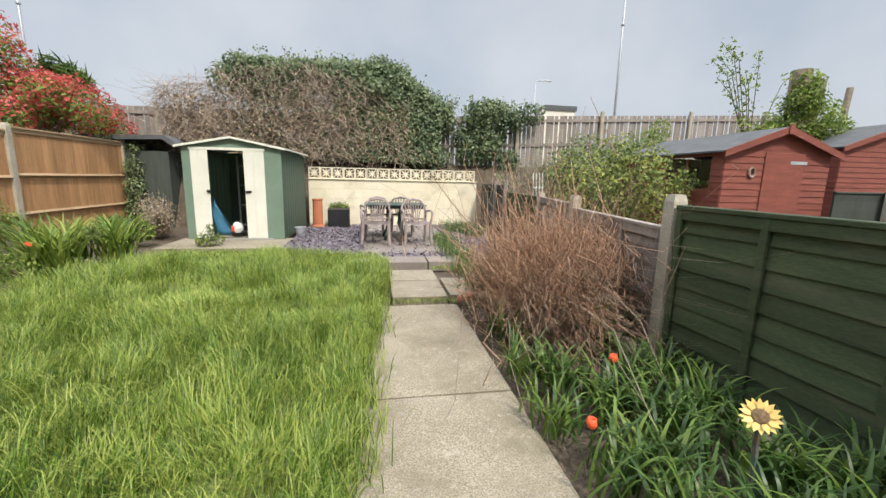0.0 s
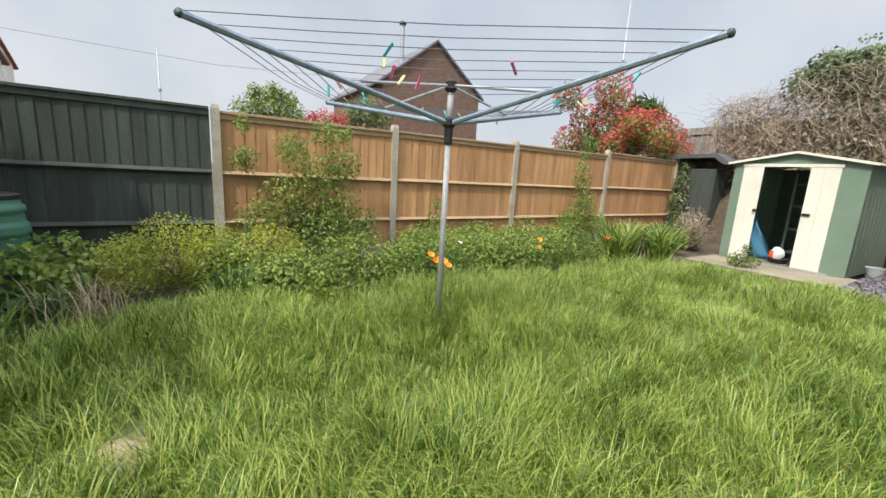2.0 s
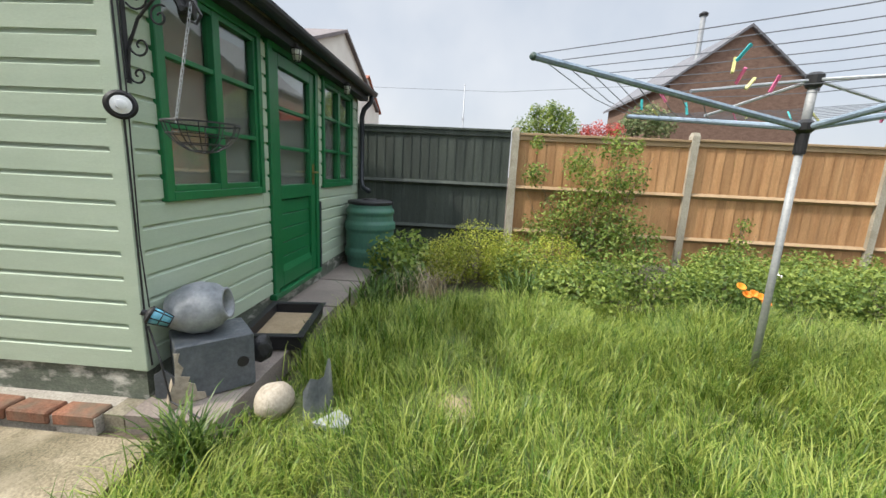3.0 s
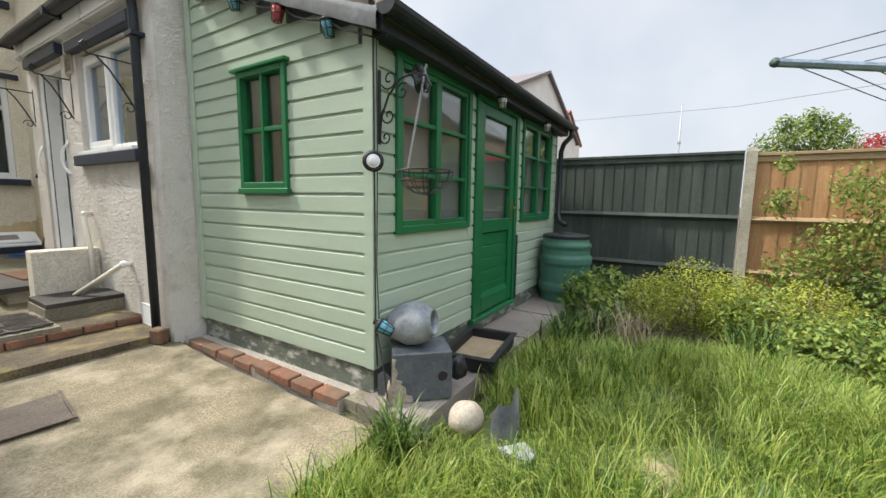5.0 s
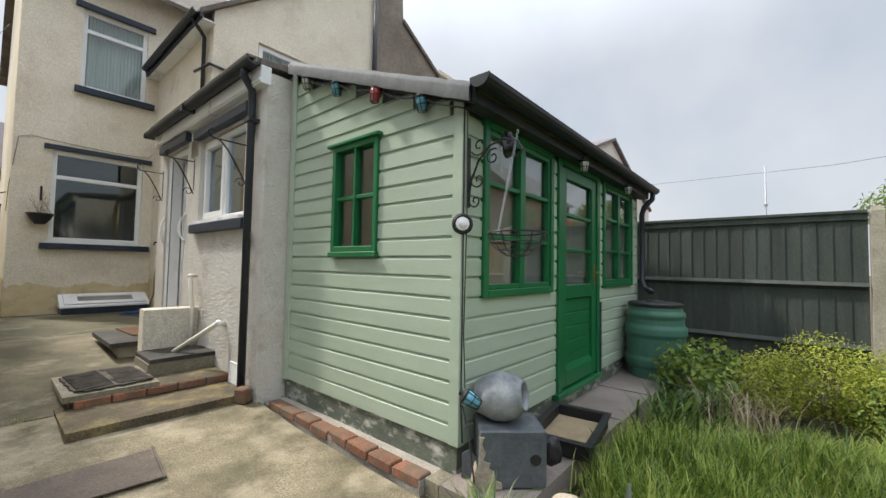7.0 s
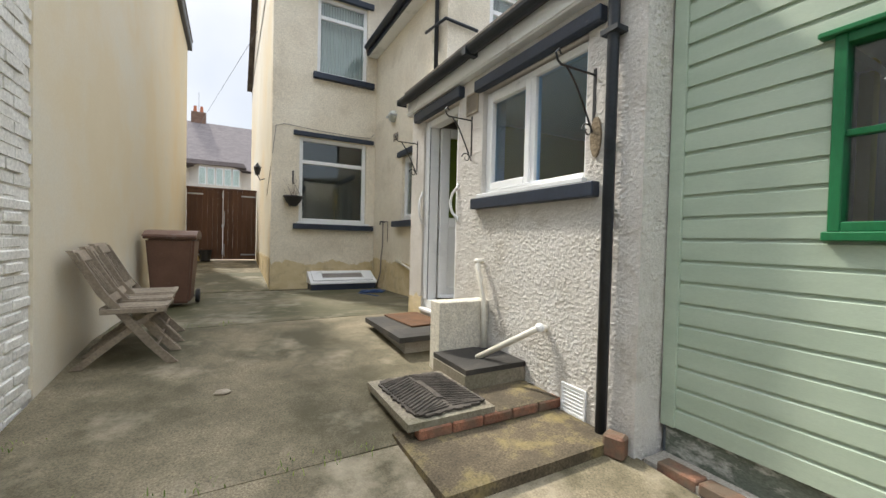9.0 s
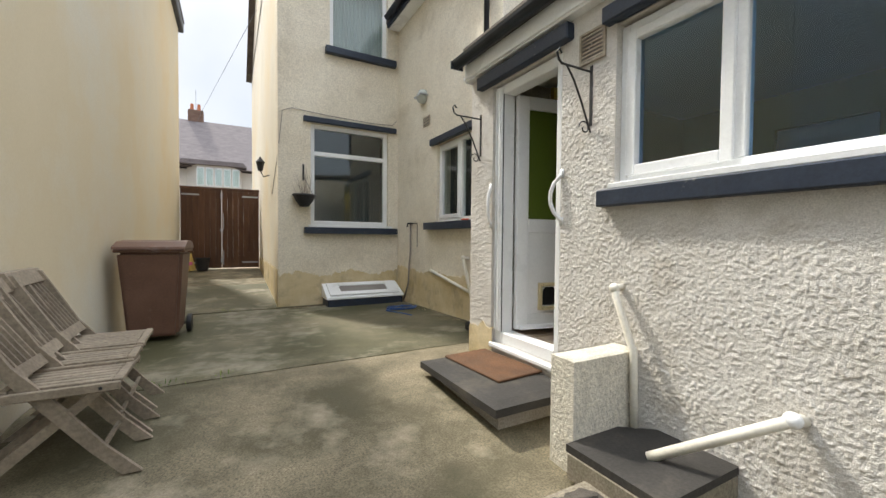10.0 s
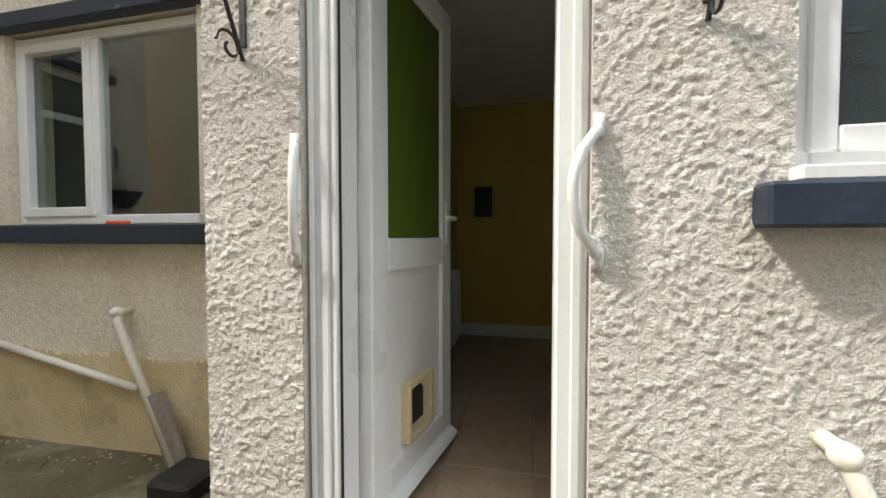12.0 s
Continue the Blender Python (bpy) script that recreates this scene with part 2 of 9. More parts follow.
MORTAR = mat("mortar", (0.30, 0.27, 0.23), (0.40, 0.37, 0.32), 5, 0.95, 0.4, 80, 0.3)
PEELED = mat("peeling_plinth_paint", (0.10, 0.115, 0.09), (0.16, 0.18, 0.14), 5, 0.85, 0.5, 60, 0.3, dirt=(0.62, 0.60, 0.54), dirt_scale=6, dirt_at=0.58, dirt_amount=0.95, stretch=(1, 1, 2.2))
FENCE_NEW = mat("orange_brown_fence_board", (0.40, 0.205, 0.09), (0.54, 0.31, 0.15), 2.5, 0.8, 0.35, 45, 0.22, rand=0.16, stretch=(5, 5, 0.5), dirt=(0.20, 0.11, 0.055), dirt_scale=1.1, dirt_at=0.62, dirt_amount=0.55)
FENCE_RAIL = mat("fence_rail_wood", (0.33, 0.22, 0.12), (0.43, 0.31, 0.19), 3, 0.8, 0.3, 50, 0.2, stretch=(3, 0.5, 3))
FENCE_DARK = mat("dark_green_stained_board", (0.04, 0.05, 0.043), (0.073, 0.086, 0.073), 2, 0.7, 0.35, 45, 0.3, rand=0.2, stretch=(4, 4, 0.5), dirt=(0.12, 0.14, 0.12), dirt_scale=2.5, dirt_at=0.66, dirt_amount=0.5)
FENCE_GREEN = mat("faded_green_lap_board", (0.036, 0.056, 0.024), (0.076, 0.098, 0.044), 2.2, 0.75, 0.45, 45, 0.3, rand=0.18, stretch=(0.6, 0.6, 5), dirt=(0.13, 0.12, 0.075), dirt_scale=1.6, dirt_at=0.6, dirt_amount=0.55)
FENCE_GREY = mat("weathered_grey_board", (0.21, 0.18, 0.155), (0.32, 0.285, 0.25), 2.2, 0.9, 0.5, 40, 0.3, rand=0.2, stretch=(4, 4, 0.5))
POST = mat("concrete_post", (0.36, 0.32, 0.25), (0.48, 0.44, 0.36), 4, 0.92, 0.6, 90, 0.3, dirt=(0.24, 0.22, 0.14), dirt_scale=3, dirt_at=0.62)
STEEL = mat("galvanised_steel", (0.34, 0.36, 0.38), (0.46, 0.48, 0.50), 6, 0.5, 0.1, 70, 0.1, metal=0.35)
ALU_BLUE = mat("blue_grey_alloy", (0.19, 0.25, 0.32), (0.29, 0.36, 0.43), 4, 0.5, 0.1, 60, 0.2, metal=0.2)
POLE_GREY = mat("dull_galvanised_tube", (0.27, 0.28, 0.28), (0.38, 0.39, 0.39), 7, 0.55, 0.1, 70, 0.15, metal=0.2)
LINE = mat("washing_line_cord", (0.10, 0.11, 0.13), (0.16, 0.17, 0.20), 9, 0.6, 0, 30, 0.1)
SHED_GREEN = mat("green_sheet_metal", (0.15, 0.215, 0.16), (0.19, 0.26, 0.20), 2, 0.5, 0.1, 60, 0.08)
SHED_CREAM = mat("cream_sheet_metal", (0.66, 0.65, 0.56), (0.76, 0.75, 0.66), 2, 0.5, 0.08, 60, 0.06)
RED_SHED = mat("red_stained_timber", (0.175, 0.05, 0.036), (0.26, 0.08, 0.056), 2, 0.75, 0.35, 45, 0.22, stretch=(1, 1, 5), dirt=(0.42, 0.22, 0.17), dirt_scale=5, dirt_at=0.68, dirt_amount=0.5)
FELT = mat("grey_roofing_felt", (0.08, 0.085, 0.09), (0.13, 0.135, 0.14), 4, 0.95, 0.4, 120, 0.25)
PLASTIC_TAUPE = mat("mauve_grey_plastic", (0.27, 0.215, 0.20), (0.34, 0.28, 0.265), 5, 0.5, 0.05, 60, 0.08)
TABLE_GREEN = mat("dark_green_plastic", (0.035, 0.065, 0.055), (0.055, 0.09, 0.075), 5, 0.45, 0.05, 60, 0.1)
BLACK = mat("black_plastic", (0.012, 0.012, 0.013), (0.025, 0.025, 0.027), 5, 0.5, 0.1, 60, 0.15)
IRON = mat("black_wrought_iron", (0.014, 0.014, 0.016), (0.03, 0.03, 0.033), 8, 0.5, 0.2, 60, 0.2)
TERRACOTTA = mat("orange_terracotta", (0.45, 0.15, 0.075), (0.55, 0.21, 0.11), 4, 0.8, 0.2, 60, 0.15)
BUTT = mat("green_plastic_butt", (0.05, 0.15, 0.11), (0.085, 0.21, 0.15), 3, 0.45, 0.1, 50, 0.12, stretch=(1, 1, 0.4), dirt=(0.10, 0.10, 0.05), dirt_scale=2.2, dirt_at=0.62, dirt_amount=0.6)
SLATE_GREY = mat("broken_slate_grey_resin", (0.075, 0.085, 0.095), (0.13, 0.14, 0.15), 6, 0.6, 0.3, 50, 0.2, dirt=(0.42, 0.42, 0.42), dirt_scale=5, dirt_at=0.66, dirt_amount=0.6)
STONE_PALE = mat("pale_worn_stone", (0.30, 0.25, 0.18), (0.48, 0.42, 0.34), 7, 0.9, 0.4, 60, 0.25)
POT_GREY = mat("grey_washed_resin", (0.16, 0.175, 0.19), (0.44, 0.45, 0.46), 5, 0.65, 0.2, 50, 0.15)
SAND = mat("damp_sand", (0.27, 0.20, 0.12), (0.37, 0.285, 0.185), 8, 0.95, 0.5, 90, 0.2)
BIN = mat("brown_wheelie_plastic", (0.12, 0.062, 0.042), (0.165, 0.088, 0.06), 3, 0.5, 0.15, 70, 0.12, dirt=(0.30, 0.25, 0.22), dirt_scale=3.5, dirt_at=0.72, dirt_amount=0.6)
TEAK = mat("silvered_teak", (0.20, 0.16, 0.115), (0.31, 0.255, 0.19), 4, 0.8, 0.4, 50, 0.25, rand=0.12)
GATE = mat("brown_stained_board", (0.075, 0.032, 0.016), (0.125, 0.058, 0.03), 2.5, 0.6, 0.3, 45, 0.25, rand=0.15, stretch=(4, 4, 0.5))
MAT_FIBRE = mat("brown_ribbed_doormat", (0.05, 0.043, 0.036), (0.13, 0.112, 0.092), 12, 0.95, 0.6, 160, 0.4, bdist=0.01)
COIR = mat("rust_coir_mat", (0.09, 0.045, 0.023), (0.175, 0.088, 0.043), 5, 0.95, 0.7, 220, 0.35, dirt=(0.12, 0.07, 0.04), dirt_scale=3, bdist=0.006)
YELLOW_WALL = mat("yellow_wall_paint", (0.50, 0.40, 0.09), (0.58, 0.47, 0.13), 1, 0.8, 0.05, 60, 0.04)
FLOOR_TILE = mat("beige_floor_tile", (0.36, 0.27, 0.18), (0.46, 0.36, 0.26), 3, 0.35, 0.1, 40, 0.12, rand=0.06)
GREEN_REFLECTION = mat("green_reflection_pane", (0.07, 0.105, 0.008), (0.09, 0.13, 0.012), 1, 0.6, 0, 60, 0.05)
SWORD = leaf_mat("sword_leaves", (0.045, 0.095, 0.015), (0.125, 0.20, 0.03), (0.36, 0.42, 0.09), 0.35, 0.4)
ROSE_LEAF = leaf_mat("rose_leaves", (0.06, 0.10, 0.03), (0.16, 0.22, 0.06), (0.42, 0.44, 0.12), 0.4)
LAWN = leaf_mat("grass_blades", (0.045, 0.095, 0.012), (0.15, 0.255, 0.03), (0.40, 0.45, 0.105), 0.38, 0.36, 0.95, 0.6)
IVY = leaf_mat("ivy_leaves", (0.075, 0.125, 0.05), (0.15, 0.21, 0.085), (0.30, 0.34, 0.16), 0.3)
IVY_DARK = leaf_mat("dark_ivy_leaves", (0.07, 0.115, 0.065), (0.135, 0.195, 0.10), (0.27, 0.32, 0.17), 0.3)
SHRUB = leaf_mat("shrub_leaves", (0.06, 0.11, 0.022), (0.14, 0.22, 0.045), (0.32, 0.39, 0.085), 0.4)
SHRUB_LIME = leaf_mat("lime_shrub_leaves", (0.12, 0.16, 0.02), (0.27, 0.33, 0.04), (0.50, 0.51, 0.09), 0.45)
STRAP = leaf_mat("strap_leaves", (0.026, 0.058, 0.013), (0.058, 0.118, 0.024), (0.165, 0.235, 0.05), 0.3, 0.4)
RED_LEAF = leaf_mat("red_photinia_leaves", (0.20, 0.05, 0.035), (0.48, 0.075, 0.065), (0.70, 0.18, 0.15), 0.4)
DRY_STRAP = leaf_mat("dry_leaves", (0.16, 0.12, 0.07), (0.30, 0.23, 0.14), (0.45, 0.38, 0.25), 0.2)
TWIG = mat("red_brown_twigs", (0.30, 0.14, 0.085), (0.60, 0.41, 0.27), 9, 0.85, 0, 40, 0.25, rand=0.4, island=True)
TWIG_GREY = mat("grey_dead_stems", (0.22, 0.17, 0.135), (0.40, 0.32, 0.25), 9, 0.9, 0, 40, 0.25, rand=0.35, island=True)
TWIG_PALE = mat("pale_dead_creeper", (0.33, 0.255, 0.205), (0.58, 0.47, 0.38), 6, 0.9, 0, 40, 0.25, rand=0.45, island=True)
BARK = mat("grey_brown_bark", (0.12, 0.095, 0.07), (0.20, 0.165, 0.125), 9, 0.95, 0.6, 50, 0.3, bdist=0.01)
ORANGE_PETAL = mat("orange_petal", (0.75, 0.20, 0.012), (0.85, 0.33, 0.02), 12, 0.6, 0, 40, 0.1)
RED_PETAL = mat("scarlet_petal", (0.72, 0.07, 0.02), (0.82, 0.13, 0.04), 12, 0.6, 0, 40, 0.1)
YELLOW_PETAL = mat("yellow_painted_metal", (0.66, 0.45, 0.12), (0.78, 0.58, 0.20), 12, 0.5, 0.1, 40, 0.15)
WHITE = mat("white_paint", (0.74, 0.74, 0.72), (0.82, 0.82, 0.80), 3, 0.6, 0.05, 60, 0.06)
HOUSE_WHITE = mat("white_house_render", (0.66, 0.62, 0.55), (0.76, 0.73, 0.66), 1, 0.9, 0.2, 30, 0.08)
ROOF_RED = mat("red_roof_tile", (0.30, 0.10, 0.06), (0.38, 0.15, 0.09), 2, 0.85, 0.4, 12, 0.25)
ROOF_GREY = mat("grey_slate_roof", (0.13, 0.13, 0.145), (0.20, 0.20, 0.215), 2, 0.8, 0.4, 12, 0.25)
ROOF_PINK = mat("mauve_roof_tile", (0.15, 0.13, 0.13), (0.23, 0.20, 0.195), 2, 0.85, 0.4, 12, 0.25, stretch=(1, 1, 4))
BLUE_CLOTH = mat("blue_plastic_toy", (0.10, 0.34, 0.55), (0.16, 0.44, 0.66), 4, 0.5, 0.1, 60, 0.1)
TURQ_GLASS = mat("blue_lantern_plastic", (0.10, 0.33, 0.45), (0.18, 0.45, 0.55), 9, 0.25, 0, 60, 0.1)
RED_GLASS = mat("red_lantern_plastic", (0.40, 0.05, 0.05), (0.50, 0.08, 0.08), 9, 0.25, 0, 60, 0.1)
CLEAR_GLASS = mat("frosted_lantern_plastic", (0.42, 0.45, 0.40), (0.56, 0.58, 0.53), 9, 0.25, 0, 60, 0.1)
DARK_STEP = mat("dark_wet_slab", (0.03, 0.028, 0.025), (0.055, 0.05, 0.045), 3, 0.7, 0.4, 70, 0.3, dirt=(0.11, 0.095, 0.07), dirt_scale=3, dirt_at=0.62)
MANHOLE = mat("rusty_manhole_iron", (0.095, 0.075, 0.06), (0.15, 0.12, 0.095), 6, 0.85, 0.5, 60, 0.3)
PEG_PINK = mat("pink_peg", (0.65, 0.12, 0.28), (0.72, 0.18, 0.34), 5, 0.5, 0, 40, 0.05)
PEG_TEAL = mat("teal_peg", (0.03, 0.34, 0.36), (0.05, 0.42, 0.42), 5, 0.5, 0, 40, 0.05)
PEG_YELLOW = mat("yellow_peg", (0.62, 0.60, 0.22), (0.70, 0.68, 0.30), 5, 0.5, 0, 40, 0.05)
PEBBLE_BROWN = mat("brown_pebble_dash", (0.20, 0.165, 0.13), (0.29, 0.245, 0.20), 2.0, 0.95, 0.8, 45, 0.4, bdist=0.01, dirt=(0.36, 0.32, 0.27), dirt_scale=1.2, dirt_at=0.6)
BLUE_HOSE = mat("blue_hose", (0.02, 0.06, 0.20), (0.04, 0.10, 0.28), 6, 0.45, 0, 40, 0.1)


# ---- mesh helpers ----
def thing(name, loc=(0, 0, 0), rz=0, label="", category="", group="", kind="", rx=0, ry=0):
    ob = new(name)
    ob.empty_display_size = 0.1
    ob.matrix_world = pose(*loc, rx, ry, rz)
    return tagged(ob, label, category, group, kind)


def part(name, bm, material, parent=None, label="", kind="", smooth=False):
    me = bpy.data.meshes.new(name)
    bm.to_mesh(me)
    bm.free()
    if smooth:
        me.shade_smooth()
    me.materials.append(material)
    ob = new(name, me)
    if parent:
        ob.parent = parent
    return tagged(ob, label, "", "", kind)


def piece(name, me, parent, m=None):
    """One more object on a shared mesh."""
    ob = new(name, me)
    ob.parent = parent
    if m is not None:
        ob.matrix_basis = m
    return ob


def raw(name, verts, faces, material, parent=None, label="", kind="", smooth=False):
    me = bpy.data.meshes.new(name)
    verts = np.asarray(verts, dtype=np.float32).reshape(-1, 3)
    faces = np.asarray(faces, dtype=np.int32)
    k = faces.shape[1]
    me.vertices.add(len(verts))
    me.vertices.foreach_set("co", verts.ravel())
    me.loops.add(faces.size)
    me.loops.foreach_set("vertex_index", faces.ravel())
    me.polygons.add(len(faces))
    me.polygons.foreach_set("loop_start", np.arange(0, faces.size, k, dtype=np.int32))
    me.update(calc_edges=True)
    me.validate()
    if smooth:
        me.shade_smooth()
    me.materials.append(material)
    ob = new(name, me)
    if parent:
        ob.parent = parent
    return tagged(ob, label, "", "", kind)


def B(*boxes, bevel=0.0):
    """A bmesh of boxes (x0, y0, z0, x1, y1, z1)."""
    bm = bmesh.new()
    for x0, y0, z0, x1, y1, z1 in boxes:
        box(bm, x0, y0, z0, x1, y1, z1)
    if bevel:
        bmesh.ops.bevel(bm, geom=bm.edges[:], offset=bevel, segments=1, affect="EDGES", clamp_overlap=True)
    return bm


def box(bm, x0, y0, z0, x1, y1, z1, m=None):
    v = [bm.verts.new((x, y, z)) for x in sorted((x0, x1)) for y in sorted((y0, y1)) for z in sorted((z0, z1))]
    for f in ((0, 1, 3, 2), (4, 6, 7, 5), (0, 4, 5, 1), (2, 3, 7, 6), (0, 2, 6, 4), (1, 5, 7, 3)):
        bm.faces.new([v[i] for i in f])
    if m is not None:
        bmesh.ops.transform(bm, matrix=m, verts=v)
    return v


def tube(bm, pts, r, n=6, r_end=None, caps=True):
    """A round bar along the points."""
    pts = [Vector(p) for p in pts]
    rings, last = [], None
    for i, p in enumerate(pts):
        d = (pts[min(i + 1, len(pts) - 1)] - pts[max(i - 1, 0)]).normalized()
        if last is None:
            u = d.orthogonal().normalized()
        else:
            u = (last - d * last.dot(d))
            u = u.normalized() if u.length > 1e-6 else d.orthogonal().normalized()
        last = u
        w = d.cross(u)
        rr = r if r_end is None else r + (r_end - r) * i / (len(pts) - 1)
        rings.append([bm.verts.new(p + (u * math.cos(a) + w * math.sin(a)) * rr) for a in (2 * math.pi * k / n for k in range(n))])
    for a, b in zip(rings, rings[1:]):
        for k in range(n):
            bm.faces.new((a[k], a[(k + 1) % n], b[(k + 1) % n], b[k]))
    if caps:
        bm.faces.new(rings[0][::-1])
        bm.faces.new(rings[-1])
    return bm


def rod(p, q, r, n=8, r_end=None):
    return tube(bmesh.new(), [p, q], r, n, r_end)


def pipe(pts, r, n=8, r_end=None):
    return tube(bmesh.new(), pts, r, n, r_end)


def lathe(profile, n=24, bm=None, at=(0, 0, 0)):
    """A turned body from (radius, height) pairs."""
    bm = bm or bmesh.new()
    rings = [[bm.verts.new((at[0] + r * math.cos(2 * math.pi * k / n), at[1] + r * math.sin(2 * math.pi * k / n), at[2] + z)) for k in range(n)] for r, z in profile]
    for a, b in zip(rings, rings[1:]):
        for k in range(n):
            bm.faces.new((a[k], a[(k + 1) % n], b[(k + 1) % n], b[k]))
    for ring, flip in ((rings[0], True), (rings[-1], False)):
        bm.faces.new(ring[::-1] if flip else ring)
    return bm


def prism(poly, axis, a, b, bm=None):
    """A polygon given in the two other axes, drawn out along axis from a to b."""
    bm = bm or bmesh.new()

    def at(p, c):
        q = list(p)
        q.insert("xyz".index(axis), c)
        return bm.verts.new(q)
    lo, hi = [at(p, a) for p in poly], [at(p, b) for p in poly]
    n = len(poly)
    bm.faces.new(lo)
    bm.faces.new(hi[::-1])
    for i in range(n):
        bm.faces.new((lo[i], hi[i], hi[(i + 1) % n], lo[(i + 1) % n]))
    bmesh.ops.recalc_face_normals(bm, faces=bm.faces[:])
    return bm


def lump(r, seed, squash=(1, 1, 1), rough=0.12, sub=3):
    bm = bmesh.new()
    bmesh.ops.create_icosphere(bm, subdivisions=sub, radius=r)
    for v in bm.verts:
        k = 1 + rough * noise.noise(v.co / r * 1.6 + Vector((seed, seed * 2.3, 0)))
        v.co = Vector((v.co.x * squash[0], v.co.y * squash[1], v.co.z * squash[2])) * k
    return bm


def smooth_noise(u, v, cell, seed):
    """Value noise on a grid of the given cell size, for arrays."""
    rng = np.random.default_rng(seed)
    lat = rng.random((512, 512))
    a, b = u / cell + 100, v / cell + 100
    i, j = np.floor(a).astype(int), np.floor(b).astype(int)
    f, g = a - i, b - j
    f, g = f * f * (3 - 2 * f), g * g * (3 - 2 * g)
    i, j, i1, j1 = i % 512, j % 512, (i + 1) % 512, (j + 1) % 512
    return lat[i, j] * (1 - f) * (1 - g) + lat[i1, j] * f * (1 - g) + lat[i, j1] * (1 - f) * g + lat[i1, j1] * f * g


def wall_cells(u0, u1, v0, v1, holes):
    """Rectangles that fill u0..u1 x v0..v1 round the holes (u0, v0, u1, v1)."""
    us = sorted({u0, u1, *[min(max(h[k], u0), u1) for h in holes for k in (0, 2)]})
    vs = sorted({v0, v1, *[min(max(h[k], v0), v1) for h in holes for k in (1, 3)]})
    out = []
    for a, b in zip(us, us[1:]):
        for c, d in zip(vs, vs[1:]):
            if not any(h[0] <= (a + b) / 2 <= h[2] and h[1] <= (c + d) / 2 <= h[3] for h in holes):
                out.append((a, c, b, d))
    return out


def weld(bm):
    """Joins boxes that share whole faces into one skin."""
    seen = {}
    for f in bm.faces:
        c = f.calc_center_median()
        seen.setdefault((round(c.x, 4), round(c.y, 4), round(c.z, 4)), []).append(f)
    bmesh.ops.delete(bm, geom=[f for fs in seen.values() if len(fs) > 1 for f in fs], context="FACES")
    bmesh.ops.remove_doubles(bm, verts=bm.verts[:], dist=0.0005)
    return bm


def wall_x(x0, x1, y0, y1, z0, z1, holes=()):
    """A wall with thickness in x; holes as (y0, z0, y1, z1)."""
    return weld(B(*[(x0, a, c, x1, b, d) for a, c, b, d in wall_cells(y0, y1, z0, z1, holes)]))


def wall_y(y0, y1, x0, x1, z0, z1, holes=()):
    return weld(B(*[(a, y0, c, b, y1, d) for a, c, b, d in wall_cells(x0, x1, z0, z1, holes)]))


def roughcast(name, x, y0, y1, z0, z1, holes, material, parent, step=0.005, amp=0.0056, side=1, seed=3, label=""):
    """A lumpy thrown-render skin on a wall that faces along x, over the holes' rest."""
    ny, nz = int((y1 - y0) / step) + 1, int((z1 - z0) / step) + 1
    yy, zz = np.meshgrid(np.linspace(y0, y1, ny), np.linspace(z0, z1, nz), indexing="ij")
    h = 0.5 * smooth_noise(yy, zz, 0.0125, seed) + 0.6 * smooth_noise(yy + 3, zz, 0.0078, seed + 1) + 0.2 * smooth_noise(yy, zz + 5, 0.09, seed + 2)
    cut_ = smooth_noise(yy + 7, zz + 2, 0.017, seed + 3)
    h = np.clip(h - 0.40, 0, 1) * 1.5
    h = np.where(cut_ > 0.42, h, h * 0.3) + 0.22 * (smooth_noise(yy, zz, 0.0065, seed + 4) - 0.5)
    verts = np.stack([x + side * (0.002 + amp * h), yy, zz], -1).reshape(-1, 3)
    i, j = np.meshgrid(np.arange(ny - 1), np.arange(nz - 1), indexing="ij")
    cy, cz = (yy[:-1, :-1] + yy[1:, 1:]) / 2, (zz[:-1, :-1] + zz[1:, 1:]) / 2
    keep = np.ones(cy.shape, bool)
    for a, b, c, d in holes:
        keep &= ~((cy > a) & (cy < c) & (cz > b) & (cz < d))
    i, j = i[keep], j[keep]
    q = np.stack([i * nz + j, (i + 1) * nz + j, (i + 1) * nz + j + 1, i * nz + j + 1], -1)
    if side < 0:
        q = q[:, ::-1]
    return raw(name, verts, q, material, parent, label, "", True)


# ---- plant helpers ----
def leaf_mesh(pos, nrm, length, width, rng, droop=0.0):
    """Four-cornered folded leaves at pos, facing nrm: arrays in, verts and faces out."""
    n = len(pos)
    nrm = nrm / (np.linalg.norm(nrm, axis=1, keepdims=True) + 1e-9)
    t = rng.normal(size=(n, 3))
    t[:, 2] -= droop
    t -= nrm * (t * nrm).sum(1, keepdims=True)
    t /= np.linalg.norm(t, axis=1, keepdims=True) + 1e-9
    s = np.cross(nrm, t)
    L = (length * rng.uniform(0.6, 1.3, n))[:, None]
    W = (width * rng.uniform(0.7, 1.2, n))[:, None]
    v = np.stack([pos - t * L * 0.5, pos + s * W * 0.5 + nrm * W * 0.18, pos + t * L * 0.5 - nrm * L * 0.12, pos - s * W * 0.5 + nrm * W * 0.18], 1)
    k = np.arange(n)[:, None] * 4
    f = np.concatenate([k + np.array([[0, 1, 2]]), k + np.array([[0, 2, 3]])], 0)
    return v.reshape(-1, 3), f


def blob_points(rng, n, centres, radii, shell=0.55):
    """Points in and near the skin of several uneven balls."""
    c = np.asarray(centres, float)
    r = np.asarray(radii, float)
    r = r if r.ndim == 2 else np.stack([r] * 3, -1)
    w = r.prod(1) ** 0.67
    k = rng.choice(len(c), n, p=w / w.sum())
    d = rng.normal(size=(n, 3))
    d /= np.linalg.norm(d, axis=1, keepdims=True)
    u = shell + (1 - shell) * rng.random(n) ** 0.6 + rng.normal(size=n) * 0.06
    return c[k] + d * r[k] * u[:, None], d


